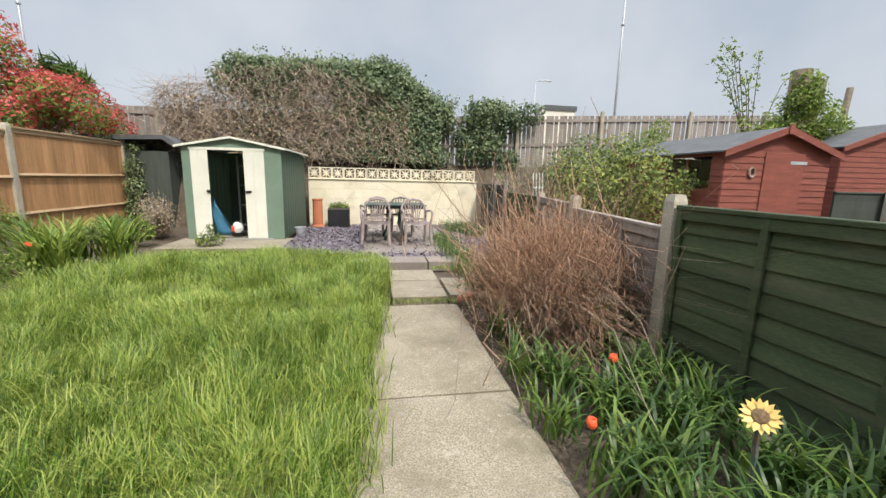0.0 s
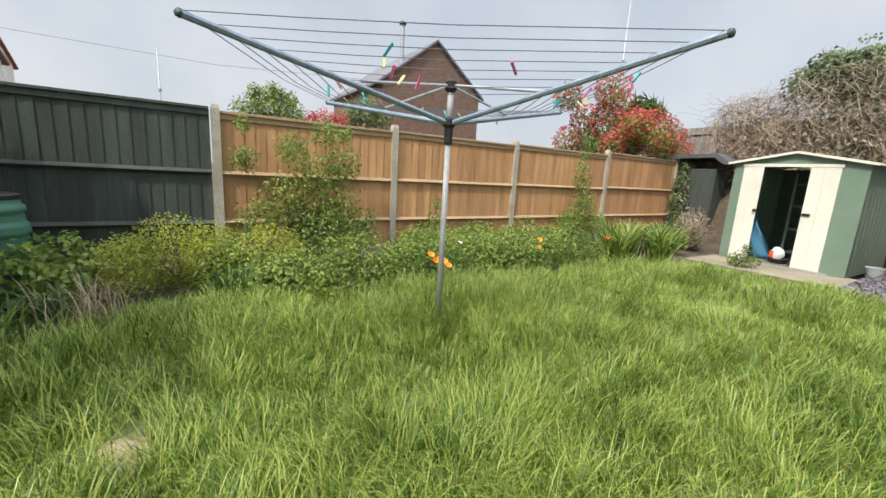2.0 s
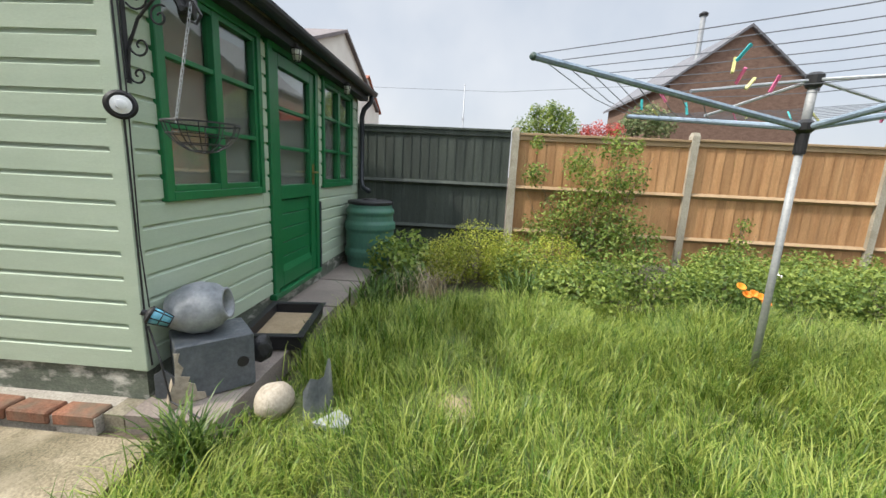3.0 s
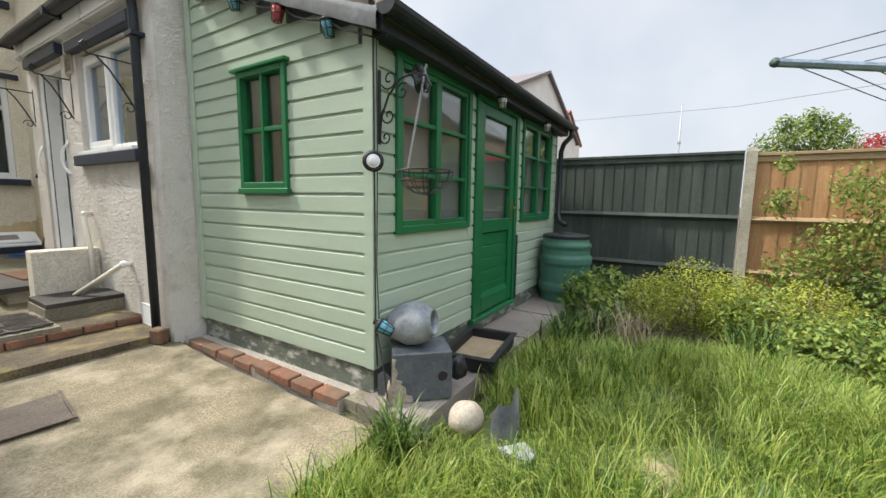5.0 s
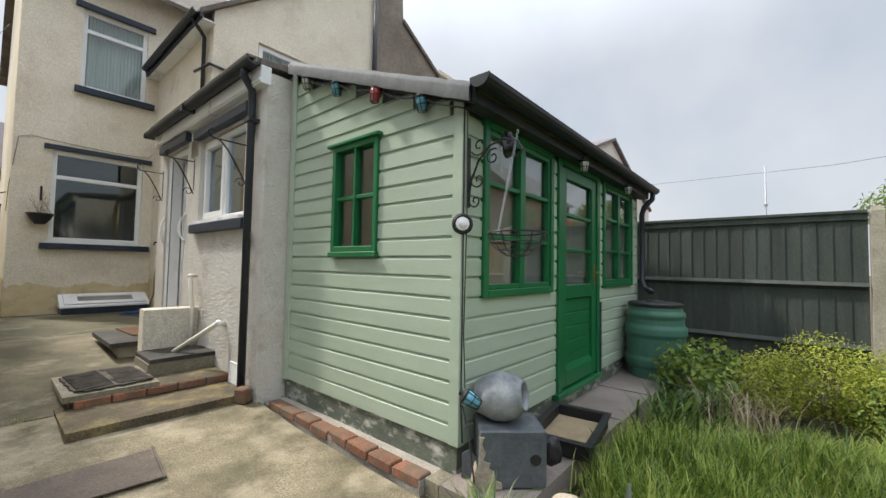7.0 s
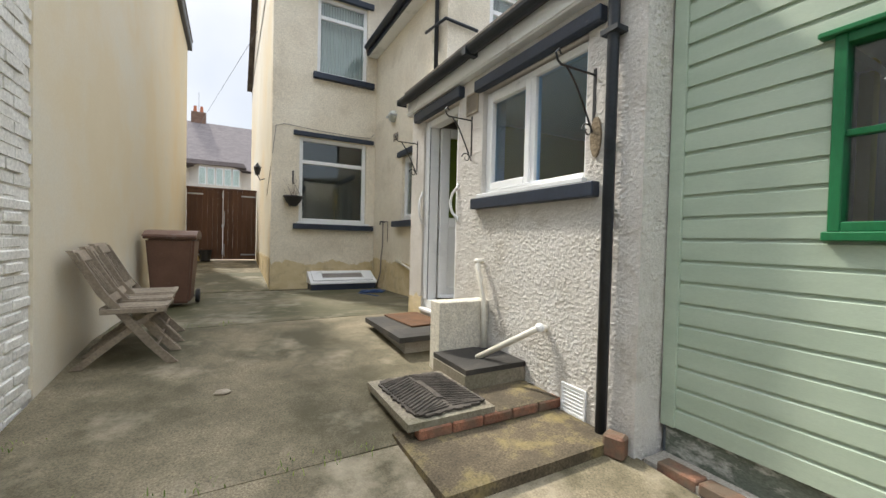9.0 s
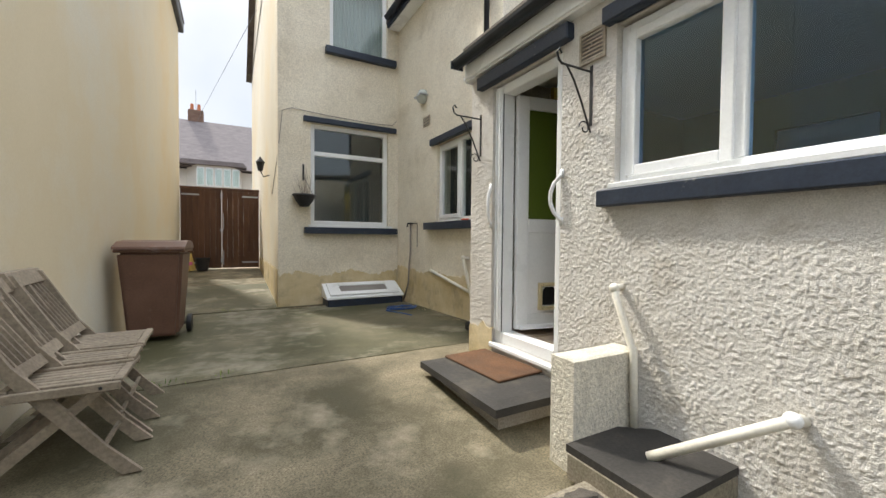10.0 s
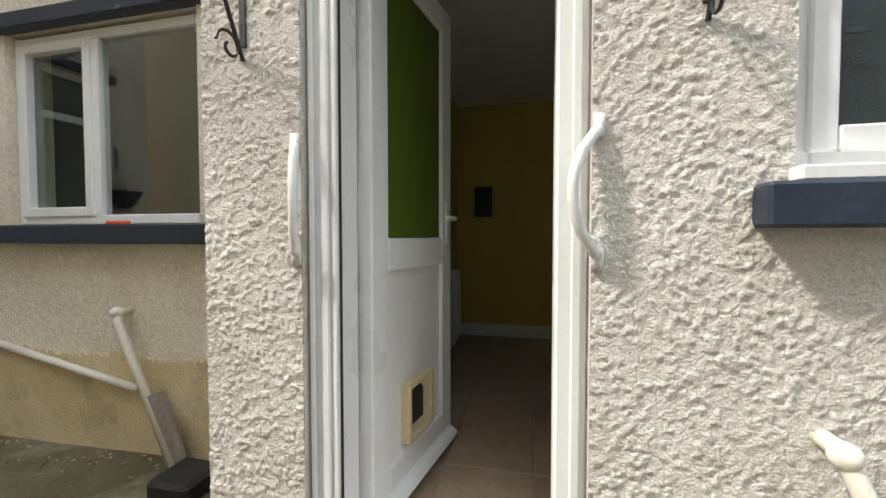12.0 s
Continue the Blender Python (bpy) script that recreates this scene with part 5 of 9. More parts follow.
bar_window(sh, -3.53, -2.98, 1.38, 2.21, 2, 2, "x", leaf_gap=False, hood=True, blind=False)
bar_window(sh, -3.14, -2.15, 1.09, 2.22, 2, 3, "y", sill=False)
bar_window(sh, -5.42, -4.36, 1.09, 2.22, 2, 3, "y", sill=False)
sd = thing("door")
sd.parent = sh
part("door_frame", B((-4.22, SY - 0.04, 0.25, -4.15, SY + 0.045, 2.24), (-3.31, SY - 0.04, 0.25, -3.24, SY + 0.045, 2.24), (-4.15, SY - 0.04, 2.17, -3.31, SY + 0.045, 2.24), bevel=0.004), GREEN, sd)
part("door_leaf", B((-4.145, SY - 0.02, 0.27, -4.04, SY + 0.03, 2.165), (-3.42, SY - 0.02, 0.27, -3.315, SY + 0.03, 2.165), (-4.04, SY - 0.02, 2.07, -3.42, SY + 0.03, 2.165), (-4.04, SY - 0.02, 1.02, -3.42, SY + 0.03, 1.14),
                     (-4.04, SY - 0.02, 0.27, -3.42, SY + 0.03, 0.40), (-4.04, SY - 0.015, 1.435, -3.42, SY + 0.022, 1.465), (-4.04, SY - 0.015, 1.745, -3.42, SY + 0.022, 1.775), bevel=0.004), GREEN, sd)
for i in range(5):
    part("panel_board", B((-4.04, SY - 0.012, 0.402 + i * 0.123, -3.42, SY + 0.008, 0.521 + i * 0.123), bevel=0.005), GREEN, sd)
part("panel_bead", prism([(SY + 0.008, 0.40), (SY + 0.03, 0.40), (SY + 0.008, 0.45)], "x", -4.04, -3.42), GREEN, sd)
for z0, z1 in ((1.14, 1.435), (1.465, 1.745), (1.775, 2.07)):
    p = part("pane", B((-4.04, SY - 0.006, z0, -3.42, SY - 0.002, z1)), GLASS, sd)
    p.visible_shadow = False
part("blind", B((-4.08, SY - 0.045, 1.1, -3.38, SY - 0.04, 2.1)), BLIND, sd)
bm = B((-4.115, SY + 0.03, 1.13, -4.075, SY + 0.036, 1.33), bevel=0.002)
tube(bm, [(-4.095, SY + 0.035, 1.25), (-4.095, SY + 0.08, 1.25), (-3.99, SY + 0.085, 1.25)], 0.01)
part("door_handle", bm, mat("brass", (0.35, 0.24, 0.08), (0.45, 0.32, 0.12), 8, 0.35, 0, metal=0.9), sd, "tarnished brass lever handle")
part("threshold", B((-4.24, SY - 0.02, 0.2, -3.22, SY + 0.06, 0.25), bevel=0.006), GREEN, sd)
part("kick_strip", B((-4.26, SY + 0.03, 0.25, -4.225, SY + 0.05, 0.95)), DARK_FELT, sd)

# slabs, concrete ledge and brick edge at the foot
base = thing("doorstep", label="worn brown-grey slabs before the summerhouse door", category="doorstep", kind="structure")
for i in range(4):
    x1 = -1.80 - i * 0.84
    part("slab", bumpy_slab(x1 - 0.83, x1, -2.248, -1.80 + 0.015 * i, lambda y: 0.10, 0.15, 0.2, 0.004, seed=70 + i), SLAB, base)
part("ledge", bumpy_slab(-1.955, -1.80, -2.355, -2.255, lambda y: 0.095, 0.12, 0.1, 0.006, seed=80), CONCRETE, base)
edge = thing("brick_edging", label="row of worn red bricks along the summerhouse foot", category="brick edging", kind="structure")
bme = B((-0.055, -0.107, -0.0325, 0.055, 0.107, 0.0325), bevel=0.008)
brick_me = bpy.data.meshes.new("brick")
bme.to_mesh(brick_me)
bme.free()
brick_me.materials.append(OLD_BRICK)
rng = np.random.default_rng(5)
for i in range(8):
    piece("brick", brick_me, edge, pose(-1.815 + rng.normal() * 0.005, -2.47 - i * 0.224, 0.075 + rng.normal() * 0.004, 0, rng.normal() * 2, rng.normal() * 1.5))
part("mortar", B((-1.957, -4.22, -0.02, -1.768, -2.36, 0.085)), MORTAR, edge)
stub = thing("loose_brick", (-1.62, -4.30, yard_z(-4.3)), 20, "broken red brick at the foot of the downpipe", "brick")
part("brick_body", B((-0.05, -0.06, 0, 0.045, 0.06, 0.13), bevel=0.014), OLD_BRICK, stub)

# steps at the kitchen wall
st = thing("steps", label="low concrete slab steps with a red brick riser", category="steps", kind="structure")
part("step", bumpy_slab(-1.70, -0.52, -4.98, -4.33, lambda y: 0.165, 0.07, 0.06, 0.011, seed=90), STEP_STAINED, st)
part("step_base", bumpy_slab(-1.70, -0.58, -5.0, -4.40, lambda y: 0.10, 0.1, 0.2, 0.004, seed=91), SOIL, st)
old_me = brick_me.copy()
old_me.materials[0] = OLD_BRICK
for i in range(5):
    piece("brick", old_me, st, pose(-0.73 - i * 0.222, -4.86, 0.195, 0, 0, 90))
part("step_core", B((-1.70, -5.55, 0.05, -0.60, -4.87, 0.229)), STEP_STAINED, st)
for i in range(4):
    piece("brick", old_me, st, pose(-0.655, -4.99 - i * 0.15, 0.195, 0, 0, 0))
part("step_top", bumpy_slab(-1.70, -1.165, -5.56, -4.815, lambda y: 0.238, 0.012, 0.06, 0.006, seed=95), STEP_STAINED, st, "soil-stained mortar top of the brick step")
part("mat_slab", bumpy_slab(-1.16, -0.55, -5.56, -4.82, lambda y: 0.275, 0.045, 0.1, 0.003, seed=92), CONCRETE, st, "pale concrete slab with a raised rim")
dm = thing("doormat", (-0.86, -5.18, 0.276), 3, "brown ribbed rubber and fibre doormat", "doormat")
rim = []
for k in range(96):
    a = k * 2 * math.pi / 96
    c_, s_ = math.cos(a), math.sin(a)
    e = 1 / max(abs(c_) / 0.255, abs(s_) / 0.325)
    e = min(e, 0.375) + 0.010 * math.sin(a * 31) + 0.006 * math.sin(a * 11 + 1)
    rim.append((e * c_, e * s_))
part("pad", prism(rim, "z", 0.0, 0.012), MAT_FIBRE, dm)
for side in (-1, 1):
    for i in range(19):
        y_ = -0.37 + i * 0.036
        p_, q_ = Vector((side * 0.012, y_, 0.015)), Vector((side * 0.235, y_ + 0.13, 0.015))
        p_.y, q_.y = max(-0.31, min(0.31, p_.y)), max(-0.31, min(0.31, q_.y))
        if (q_ - p_).length > 0.12:
            part("rib", pipe([p_, (p_ + q_) / 2 + Vector((0, 0, 0.002)), q_], 0.0055, 6), MAT_FIBRE, dm)
part("worn_strip", prism([(-0.03, -0.18), (0.015, -0.16), (0.01, 0.0), (0.02, 0.15), (-0.02, 0.17), (-0.025, 0.02)], "z", 0.02, 0.0235), MAT_FIBRE, dm)
bwall = thing("wall_stub", label="short rendered white wall beside the drain", category="wall", kind="structure")
part("stub", bumpy_slab(-1.705, -1.20, -5.85, -5.69, lambda y: 0.79, 0.62, 0.02, 0.022, seed=93), RENDER_ROUGH, bwall)
dr = thing("gully", (-1.42, -5.40, 0.22), label="blockwork drain gully with a dark slate cover", category="drain")
part("surround", prism([(-0.28, -0.15), (-0.12, -0.27), (0.27, -0.27), (0.27, 0.22), (-0.28, 0.22)], "z", 0.0, 0.12), CONCRETE, dr)
part("cover", prism([(-0.31, -0.15), (-0.13, -0.29), (0.26, -0.29), (0.26, 0.22), (-0.31, 0.22)], "z", 0.122, 0.16), DARK_STEP, dr, "dark slate cover")
bs = thing("doorstep", label="dark grey raised slab step at the back door", category="doorstep", kind="structure")
part("slab", bumpy_slab(-1.70, -1.02, -7.12, -6.10, lambda y: 0.42, 0.05, 0.1, 0.003, seed=94), DARK_STEP, bs)
part("slab_base", B((-1.70, -7.05, 0.15, -1.12, -6.2, 0.372)), MORTAR, bs)
cm = thing("doormat", (-1.47, -6.77, 0.421), 4, "rust brown coir doormat on the dark step", "doormat")
part("coir_pad", B((-0.21, -0.34, 0, 0.21, 0.34, 0.018), bevel=0.006), COIR, cm)
bm = B((-0.315, -0.295, 0, 0.315, 0.295, 0.005))
mh = thing("manhole_cover", (-0.57, -3.83, yard_z(-3.83) + 0.004), -6, "rusty square manhole cover set in the concrete", "manhole cover")
part("plate", bm, MANHOLE, mh)
part("rim", B((-0.335, -0.315, 0, -0.32, 0.315, 0.007), (0.32, -0.315, 0, 0.335, 0.315, 0.007), (-0.32, -0.315, 0, 0.32, -0.30, 0.007), (-0.32, 0.30, 0, 0.32, 0.315, 0.007)), MANHOLE, mh)


# ---- closeboard fence along the far side ----
FX = -6.2
fence = thing("fence", label="orange-brown feather-edge fence between concrete posts", category="fence", kind="structure")
POSTS = [-0.03, 2.48, 5.12, 8.05, 11.2]
TOPS = [1.90, 1.93, 1.93, 1.98, 2.06]


def featherboard(h):
    bm = prism([(0, 0), (0, 0.012), (0.125, 0.022), (0.125, 0.004)], "z", 0, h)
    me = bpy.data.meshes.new("board")
    bm.to_mesh(me)
    bm.free()
    return me


def bay(parent, y0, y1, z0, z1, material, rail_material, x):
    w = y1 - y0
    n = int(w / 0.128)
    me = featherboard(z1 - z0)
    me.materials.append(material)
    for i in range(n):
        piece("board", me, parent, Matrix.Translation((x, y0 + w * i / n, z0)) @ Matrix(((0, 1, 0, 0), (w / n / 0.122, 0, 0, 0), (0, 0, 1, 0), (0, 0, 0, 1))))
    for zz in (z0 + 0.18 * (z1 - z0) + 0.08, z0 + 0.58 * (z1 - z0)):
        part("rail", prism([(x + 0.022, zz - 0.04), (x + 0.07, zz), (x + 0.022, zz + 0.04)], "y", y0, y1), rail_material, parent)
    part("capping", B((x - 0.02, y0, z1, x + 0.06, y1, z1 + 0.035), (x + 0.022, y0, z1 - 0.07, x + 0.04, y1, z1), bevel=0.004), rail_material, parent)


def concrete_post(parent, x, y, h, name="post"):
    bm = prism([(-0.055, -0.05), (0.055, -0.05), (0.055, 0.05), (-0.055, 0.05)], "z", -0.1, h)
    top = [v for v in bm.verts if v.co.z > h - 0.01]
    for v in top:
        v.co.x *= 0.75
        v.co.y *= 0.75
    ring = bmesh.ops.bisect_plane(bm, geom=bm.verts[:] + bm.edges[:] + bm.faces[:], plane_co=(0, 0, h - 0.05), plane_no=(0, 0, 1))
    for v in bm.verts:
        if abs(v.co.z - (h - 0.05)) < 1e-4:
            v.co.x, v.co.y = math.copysign(0.055, v.co.x), math.copysign(0.05, v.co.y)
    p = part(name, bm, POST, parent)
    p.location = (x, y, 0)
    return p


for i, y in enumerate(POSTS):
    concrete_post(fence, FX + 0.02, y, TOPS[i] + 0.1)
for i in range(4):
    bay(fence, POSTS[i] + 0.05, POSTS[i + 1] - 0.05, 0.10, (TOPS[i] + TOPS[i + 1]) / 2 - 0.02, FENCE_NEW, FENCE_RAIL, FX)
dark = thing("fence", label="dark green stained closeboard fence panel", category="fence", kind="structure")
bay(dark, -2.75, -0.10, 0.08, 1.93, FENCE_DARK, FENCE_DARK, FX)
ivyp = thing("fence", label="old dark lap panels with concrete posts beyond the shed", category="fence", kind="structure")
concrete_post(ivyp, -6.0, 12.7, 1.95)
for i in range(12):
    part("board", prism([(FX, 0.1 + i * 0.15), (FX + 0.02, 0.1 + i * 0.15), (FX + 0.006, 0.27 + i * 0.15), (FX, 0.27 + i * 0.15)], "y", 11.25, 12.65), FENCE_GREEN, ivyp)

# ---- green lap fence beside the path ----
lap = thing("fence", label="low dark green waney-lap fence panels with concrete post", category="fence", kind="structure")
concrete_post(lap, 2.12, 2.50, 1.24)
concrete_post(lap, 2.22, 0.52, 1.20)
concrete_post(lap, 2.30, -1.46, 1.20)


def lap_panel(parent, p, q, z0, z1, material, n=9, battens=3):
    """An overlapping board panel from p to q (x, y), with battens and a cap on the garden side."""
    dx, dy = q[0] - p[0], q[1] - p[1]
    ln = math.hypot(dx, dy)
    m = Matrix(((dx / ln, -dy / ln, 0, p[0]), (dy / ln, dx / ln, 0, p[1]), (0, 0, 1, 0), (0, 0, 0, 1)))
    h = (z1 - z0) / n
    r = random.Random(int(ln * 1000) + n)
    for i in range(n):
        zz = z0 + i * h
        bm = bmesh.new()
        seg = 10
        lo, hi = [], []
        for k in range(seg + 1):
            u = ln * k / seg
            w = 0.012 * noise.noise(Vector((u * 2.1, zz * 7, 3)))
            lo.append([bm.verts.new(c) for c in ((u, 0.024, zz + w), (u, 0.012, zz + w))])
            hi.append([bm.verts.new(c) for c in ((u, 0.006, zz + h + 0.035 + w), (u, -0.002, zz + h + 0.035 + w))])
        for k in range(seg):
            bm.faces.new((lo[k][0], lo[k + 1][0], hi[k + 1][0], hi[k][0]))
            bm.faces.new((lo[k][1], hi[k][1], hi[k + 1][1], lo[k + 1][1]))
            bm.faces.new((lo[k][0], lo[k][1], lo[k + 1][1], lo[k + 1][0]))
            bm.faces.new((hi[k][0], hi[k + 1][0], hi[k + 1][1], hi[k][1]))
        part("lap_board", bm, material, parent).matrix_basis = m
    for k in range(battens + 1):
        u = ln * k / battens
        u = min(max(u, 0.03), ln - 0.03)
        part("batten", B((u - 0.022, 0.026, z0, u + 0.022, 0.05, z1 + 0.02), bevel=0.003), material, parent).matrix_basis = m
    part("cap", B((0, -0.02, z1 + 0.02, ln, 0.056, z1 + 0.05), (0, 0.026, z1 - 0.05, ln, 0.046, z1 + 0.02), bevel=0.004), material, parent).matrix_basis = m


lap_panel(lap, (2.22, 0.57), (2.13, 2.44), -0.05, 1.12, FENCE_GREEN)
lap_panel(lap, (2.30, -1.4), (2.22, 0.47), -0.05, 1.10, FENCE_GREEN)
lap_panel(lap, (2.34, -3.3), (2.30, -1.52), -0.05, 1.10, FENCE_GREEN)
old = thing("fence", label="sagging weathered lap panels behind the bare shrub", category="fence", kind="structure")
concrete_post(old, 2.45, 4.55, 1.15)
concrete_post(old, 2.85, 6.5, 1.12)
lap_panel(old, (2.14, 2.56), (2.45, 4.5), 0.0, 0.95, FENCE_GREY, 7)
lap_panel(old, (2.46, 4.6), (2.84, 6.45), 0.0, 1.0, FENCE_GREY, 7)
lap_panel(old, (2.86, 6.55), (3.0, 8.6), 0.0, 1.0, FENCE_GREEN, 8)
lap_panel(old, (3.0, 8.7), (2.95, 10.6), 0.0, 1.15, FENCE_DARK, 8)
for y in (8.65, 9.4):
    part("post", B((2.88, y - 0.04, 0, 2.96, y + 0.04, 1.3), bevel=0.006), FENCE_GREY, old)

# ---- cream block wall with pierced screen blocks ----
bw = thing("wall_garden", label="cream painted block wall topped with pierced screen blocks", category="wall", kind="structure")
part("core", B((-1.72, 10.83, 0, 2.8, 10.98, 1.19)), BLOCK_CREAM, bw)
for r in range(5):
    for k in range(6):
        x0 = -1.72 + k * 0.90 - (0.45 if r % 2 else 0)
        x1 = min(x0 + 0.896, 2.8)
        x0 = max(x0, -1.72)
        if x1 - x0 > 0.06:
            part("block", B((x0, 10.822, 0.002 + r * 0.246, x1, 10.83, 0.244 + r * 0.246), bevel=0.003), BLOCK_CREAM, bw)
part("coping", B((-1.72, 10.79, 1.232, 2.8, 10.98, 1.25)), BLOCK_CREAM, bw)


def screen_block():
    """One 290 mm pierced block: a square rim with crossed leaves."""
    bm = bmesh.new()
    s, t = 0.145, 0.022
    for b in ((-s, -s, s, -s + t), (-s, s - t, s, s), (-s, -s + t, -s + t, s - t), (s - t, -s + t, s, s - t)):
        box(bm, b[0], -0.045, b[1], b[2], 0.045, b[3])
    for a in (0, 45, 90, 135):
        L = 0.125 if a % 90 == 0 else 0.17
        prism_pts = [(-L, 0), (-L * 0.5, 0.016), (0, 0.012), (L * 0.5, 0.016), (L, 0), (L * 0.5, -0.016), (0, -0.012), (-L * 0.5, -0.016)]
        b2 = prism(prism_pts, "y", -0.04 + a * 0.00003, 0.04 - a * 0.00003)
        bmesh.ops.rotate(b2, verts=b2.verts[:], cent=(0, 0, 0), matrix=Matrix.Rotation(radians(a), 3, "Y"))
        me = bpy.data.meshes.new("tmp")
        b2.to_mesh(me)
        b2.free()
        bm.from_mesh(me)
        bpy.data.meshes.remove(me)
    return bm


sb = screen_block()
sb_me = bpy.data.meshes.new("screen_block")
sb.to_mesh(sb_me)
sb.free()
sb_me.materials.append(BLOCK_CREAM)
for k in range(15):
    piece("screen_block", sb_me, bw, Matrix.Translation((-1.57 + k * 0.298, 10.9, 1.397)))

# ---- green metal shed with sliding doors ----
shed = thing("garden_shed", (-3.66, 8.45, 0.02), -1.0, "green and cream metal shed with sliding doors half open", "shed")
SW, SD, SE, SR = 1.82, 2.3, 1.80, 1.97


def corrugated(u1, z_top, horizontal_axis, at):
    """Ribbed sheet from 0 to u1, as a thin folded strip."""
    bm = bmesh.new()
    n = int(u1 / 0.055)
    last = None
    for i in range(n + 1):
        u = u1 * i / n
        o = 0.010 if i % 4 in (0, 1) else 0.0
        pts = [(at + o, u, 0), (at + o, u, z_top)] if horizontal_axis == "y" else [(u, at - o, 0), (u, at - o, z_top)]
        cur = [bm.verts.new(p) for p in pts]
        if last:
            bm.faces.new((last[0], cur[0], cur[1], last[1]))
        last = cur
    bmesh.ops.solidify(bm, geom=bm.faces[:], thickness=0.003)
    return bm


part("side_wall", corrugated(SD, SE, "y", SW), SHED_GREEN, shed)
part("side_wall", corrugated(SD, SE, "y", 0.0), SHED_GREEN, shed)
part("back_wall", B((0, SD, 0, SW, SD + 0.01, SE)), SHED_GREEN, shed)
part("front_panel", B((0, -0.012, 0, 0.34, 0, SE), (1.48, -0.012, 0, SW + 0.005, 0, SE), (0.34, -0.012, 1.745, 1.48, 0, SE), bevel=0.003), SHED_GREEN, shed)
part("gable", prism([(0, SE), (SW, SE), (SW / 2, SR)], "y", -0.012, 0), SHED_GREEN, shed)
part("door", B((0.16, -0.03, 0.02, 0.47, -0.014, 1.74), (0.30, -0.036, 0.02, 0.31, -0.03, 1.74), bevel=0.003), SHED_CREAM, shed, "cream sliding door")
part("door", B((1.12, -0.03, 0.02, 1.50, -0.014, 1.74), (1.30, -0.036, 0.02, 1.31, -0.03, 1.74), bevel=0.003), SHED_CREAM, shed, "cream sliding door")
part("track", B((0.14, -0.036, 1.74, 1.52, -0.0125, 1.79)), SHED_CREAM, shed)
part("handle", lump(0.03, 2), BLACK, shed).location = (0.45, -0.05, 0.95)
part("handle", B((1.13, -0.06, 0.93, 1.24, -0.03, 0.97), bevel=0.01), BLACK, shed)
for sx in (-1, 1):
    m = SW / 2
    part("roof", prism([(m, SR + 0.015), (m + sx * (m + 0.09), SE - 0.005), (m + sx * (m + 0.09), SE + 0.01), (m, SR + 0.03)], "y", -0.07, SD + 0.06), SHED_GREEN, shed)
    part("roof_trim", prism([(m, SR - 0.005), (m + sx * (m + 0.095), SE - 0.03), (m + sx * (m + 0.095), SE + 0.012), (m, SR + 0.035)], "y", -0.085, -0.071), SHED_CREAM, shed)
    part("eave_trim", B((m + sx * (m + 0.09) - 0.008, -0.07, SE - 0.02, m + sx * (m + 0.09) + 0.008, SD + 0.06, SE + 0.014)), SHED_CREAM, shed)
part("floor", B((0.005, 0.01, -0.02, SW - 0.005, SD - 0.01, 0.03)), CONCRETE, shed)
part("sill", B((0.3, -0.06, -0.02, 1.6, -0.013, 0.015)), STEEL, shed)
rack = thing("shelf_rack", (-2.72, 9.55, 0.05), 0, "grey metal shelf rack inside the shed", "shelf")
part("frame", B((-0.32, -0.02, 0, -0.28, 0.02, 1.65), (0.28, -0.02, 0, 0.32, 0.02, 1.65), bevel=0.003), STEEL, rack)
for z in (0.1, 0.55, 1.0, 1.42):
    part("shelf", B((-0.28, -0.02, z, 0.28, 0.3, z + 0.035)), STEEL, rack)
toy = thing("paddle_pool", (-3.18, 8.75, 0.05), 10, "crumpled bright blue plastic sheet leaning in the shed", "plastic sheet")
bm = bmesh.new()
rowz = []
for i in range(9):
    t = i / 8
    wdt = 0.07 + 0.40 * (1 - t) ** 1.5
    rowz.append([bm.verts.new((-0.12 + wdt * k / 4 + 0.02 * math.sin(i + k), 0.03 * math.sin(k * 2 + i), 0.78 * t)) for k in range(5)])
for a, b in zip(rowz, rowz[1:]):
    for k in range(4):
        bm.faces.new((a[k], a[k + 1], b[k + 1], b[k]))
bmesh.ops.solidify(bm, geom=bm.faces[:], thickness=0.008)
part("sheet", bm, BLUE_CLOTH, toy, smooth=True)
bag = thing("bag", (-2.86, 8.80, 0.05), 0, "white and red plastic sack on the shed floor", "bag")
part("sack", lump(0.13, 4, (0.8, 0.7, 1.15), 0.2), WHITE, bag, smooth=True).location = (0, 0, 0.13)
part("print_band", B((-0.09, -0.11, 0.06, -0.03, -0.085, 0.2), bevel=0.01), RED_PETAL, bag)
tr = thing("tub", (-2.78, 8.62, 0.05), 0, "low black plastic tub on the shed floor", "tub")
part("tub_body", lathe([(0.12, 0), (0.16, 0.09), (0.17, 0.09), (0.15, 0.085), (0.11, 0.01)], 16), BLACK, tr)

# ---- patio furniture ----
chair = thing("garden_chair", (-0.06, 7.95, 0.05), 172, "mauve-grey moulded plastic garden chair at the table", "chair", "chairs round the table")
SEAT_Z = 0.42
bm = bmesh.new()
g = [[bm.verts.new((-0.23 + 0.46 * i / 6, -0.22 + 0.44 * j / 6, SEAT_Z - 0.02 * (1 - ((i - 3) / 3) ** 2) + (0.012 if j == 0 else 0) - (0.02 if j == 6 else 0))) for j in range(7)] for i in range(7)]
for i in range(6):
    for j in range(6):
        bm.faces.new((g[i][j], g[i + 1][j], g[i + 1][j + 1], g[i][j + 1]))
bmesh.ops.solidify(bm, geom=bm.faces[:], thickness=0.02)
part("seat", bm, PLASTIC_TAUPE, chair, smooth=False)
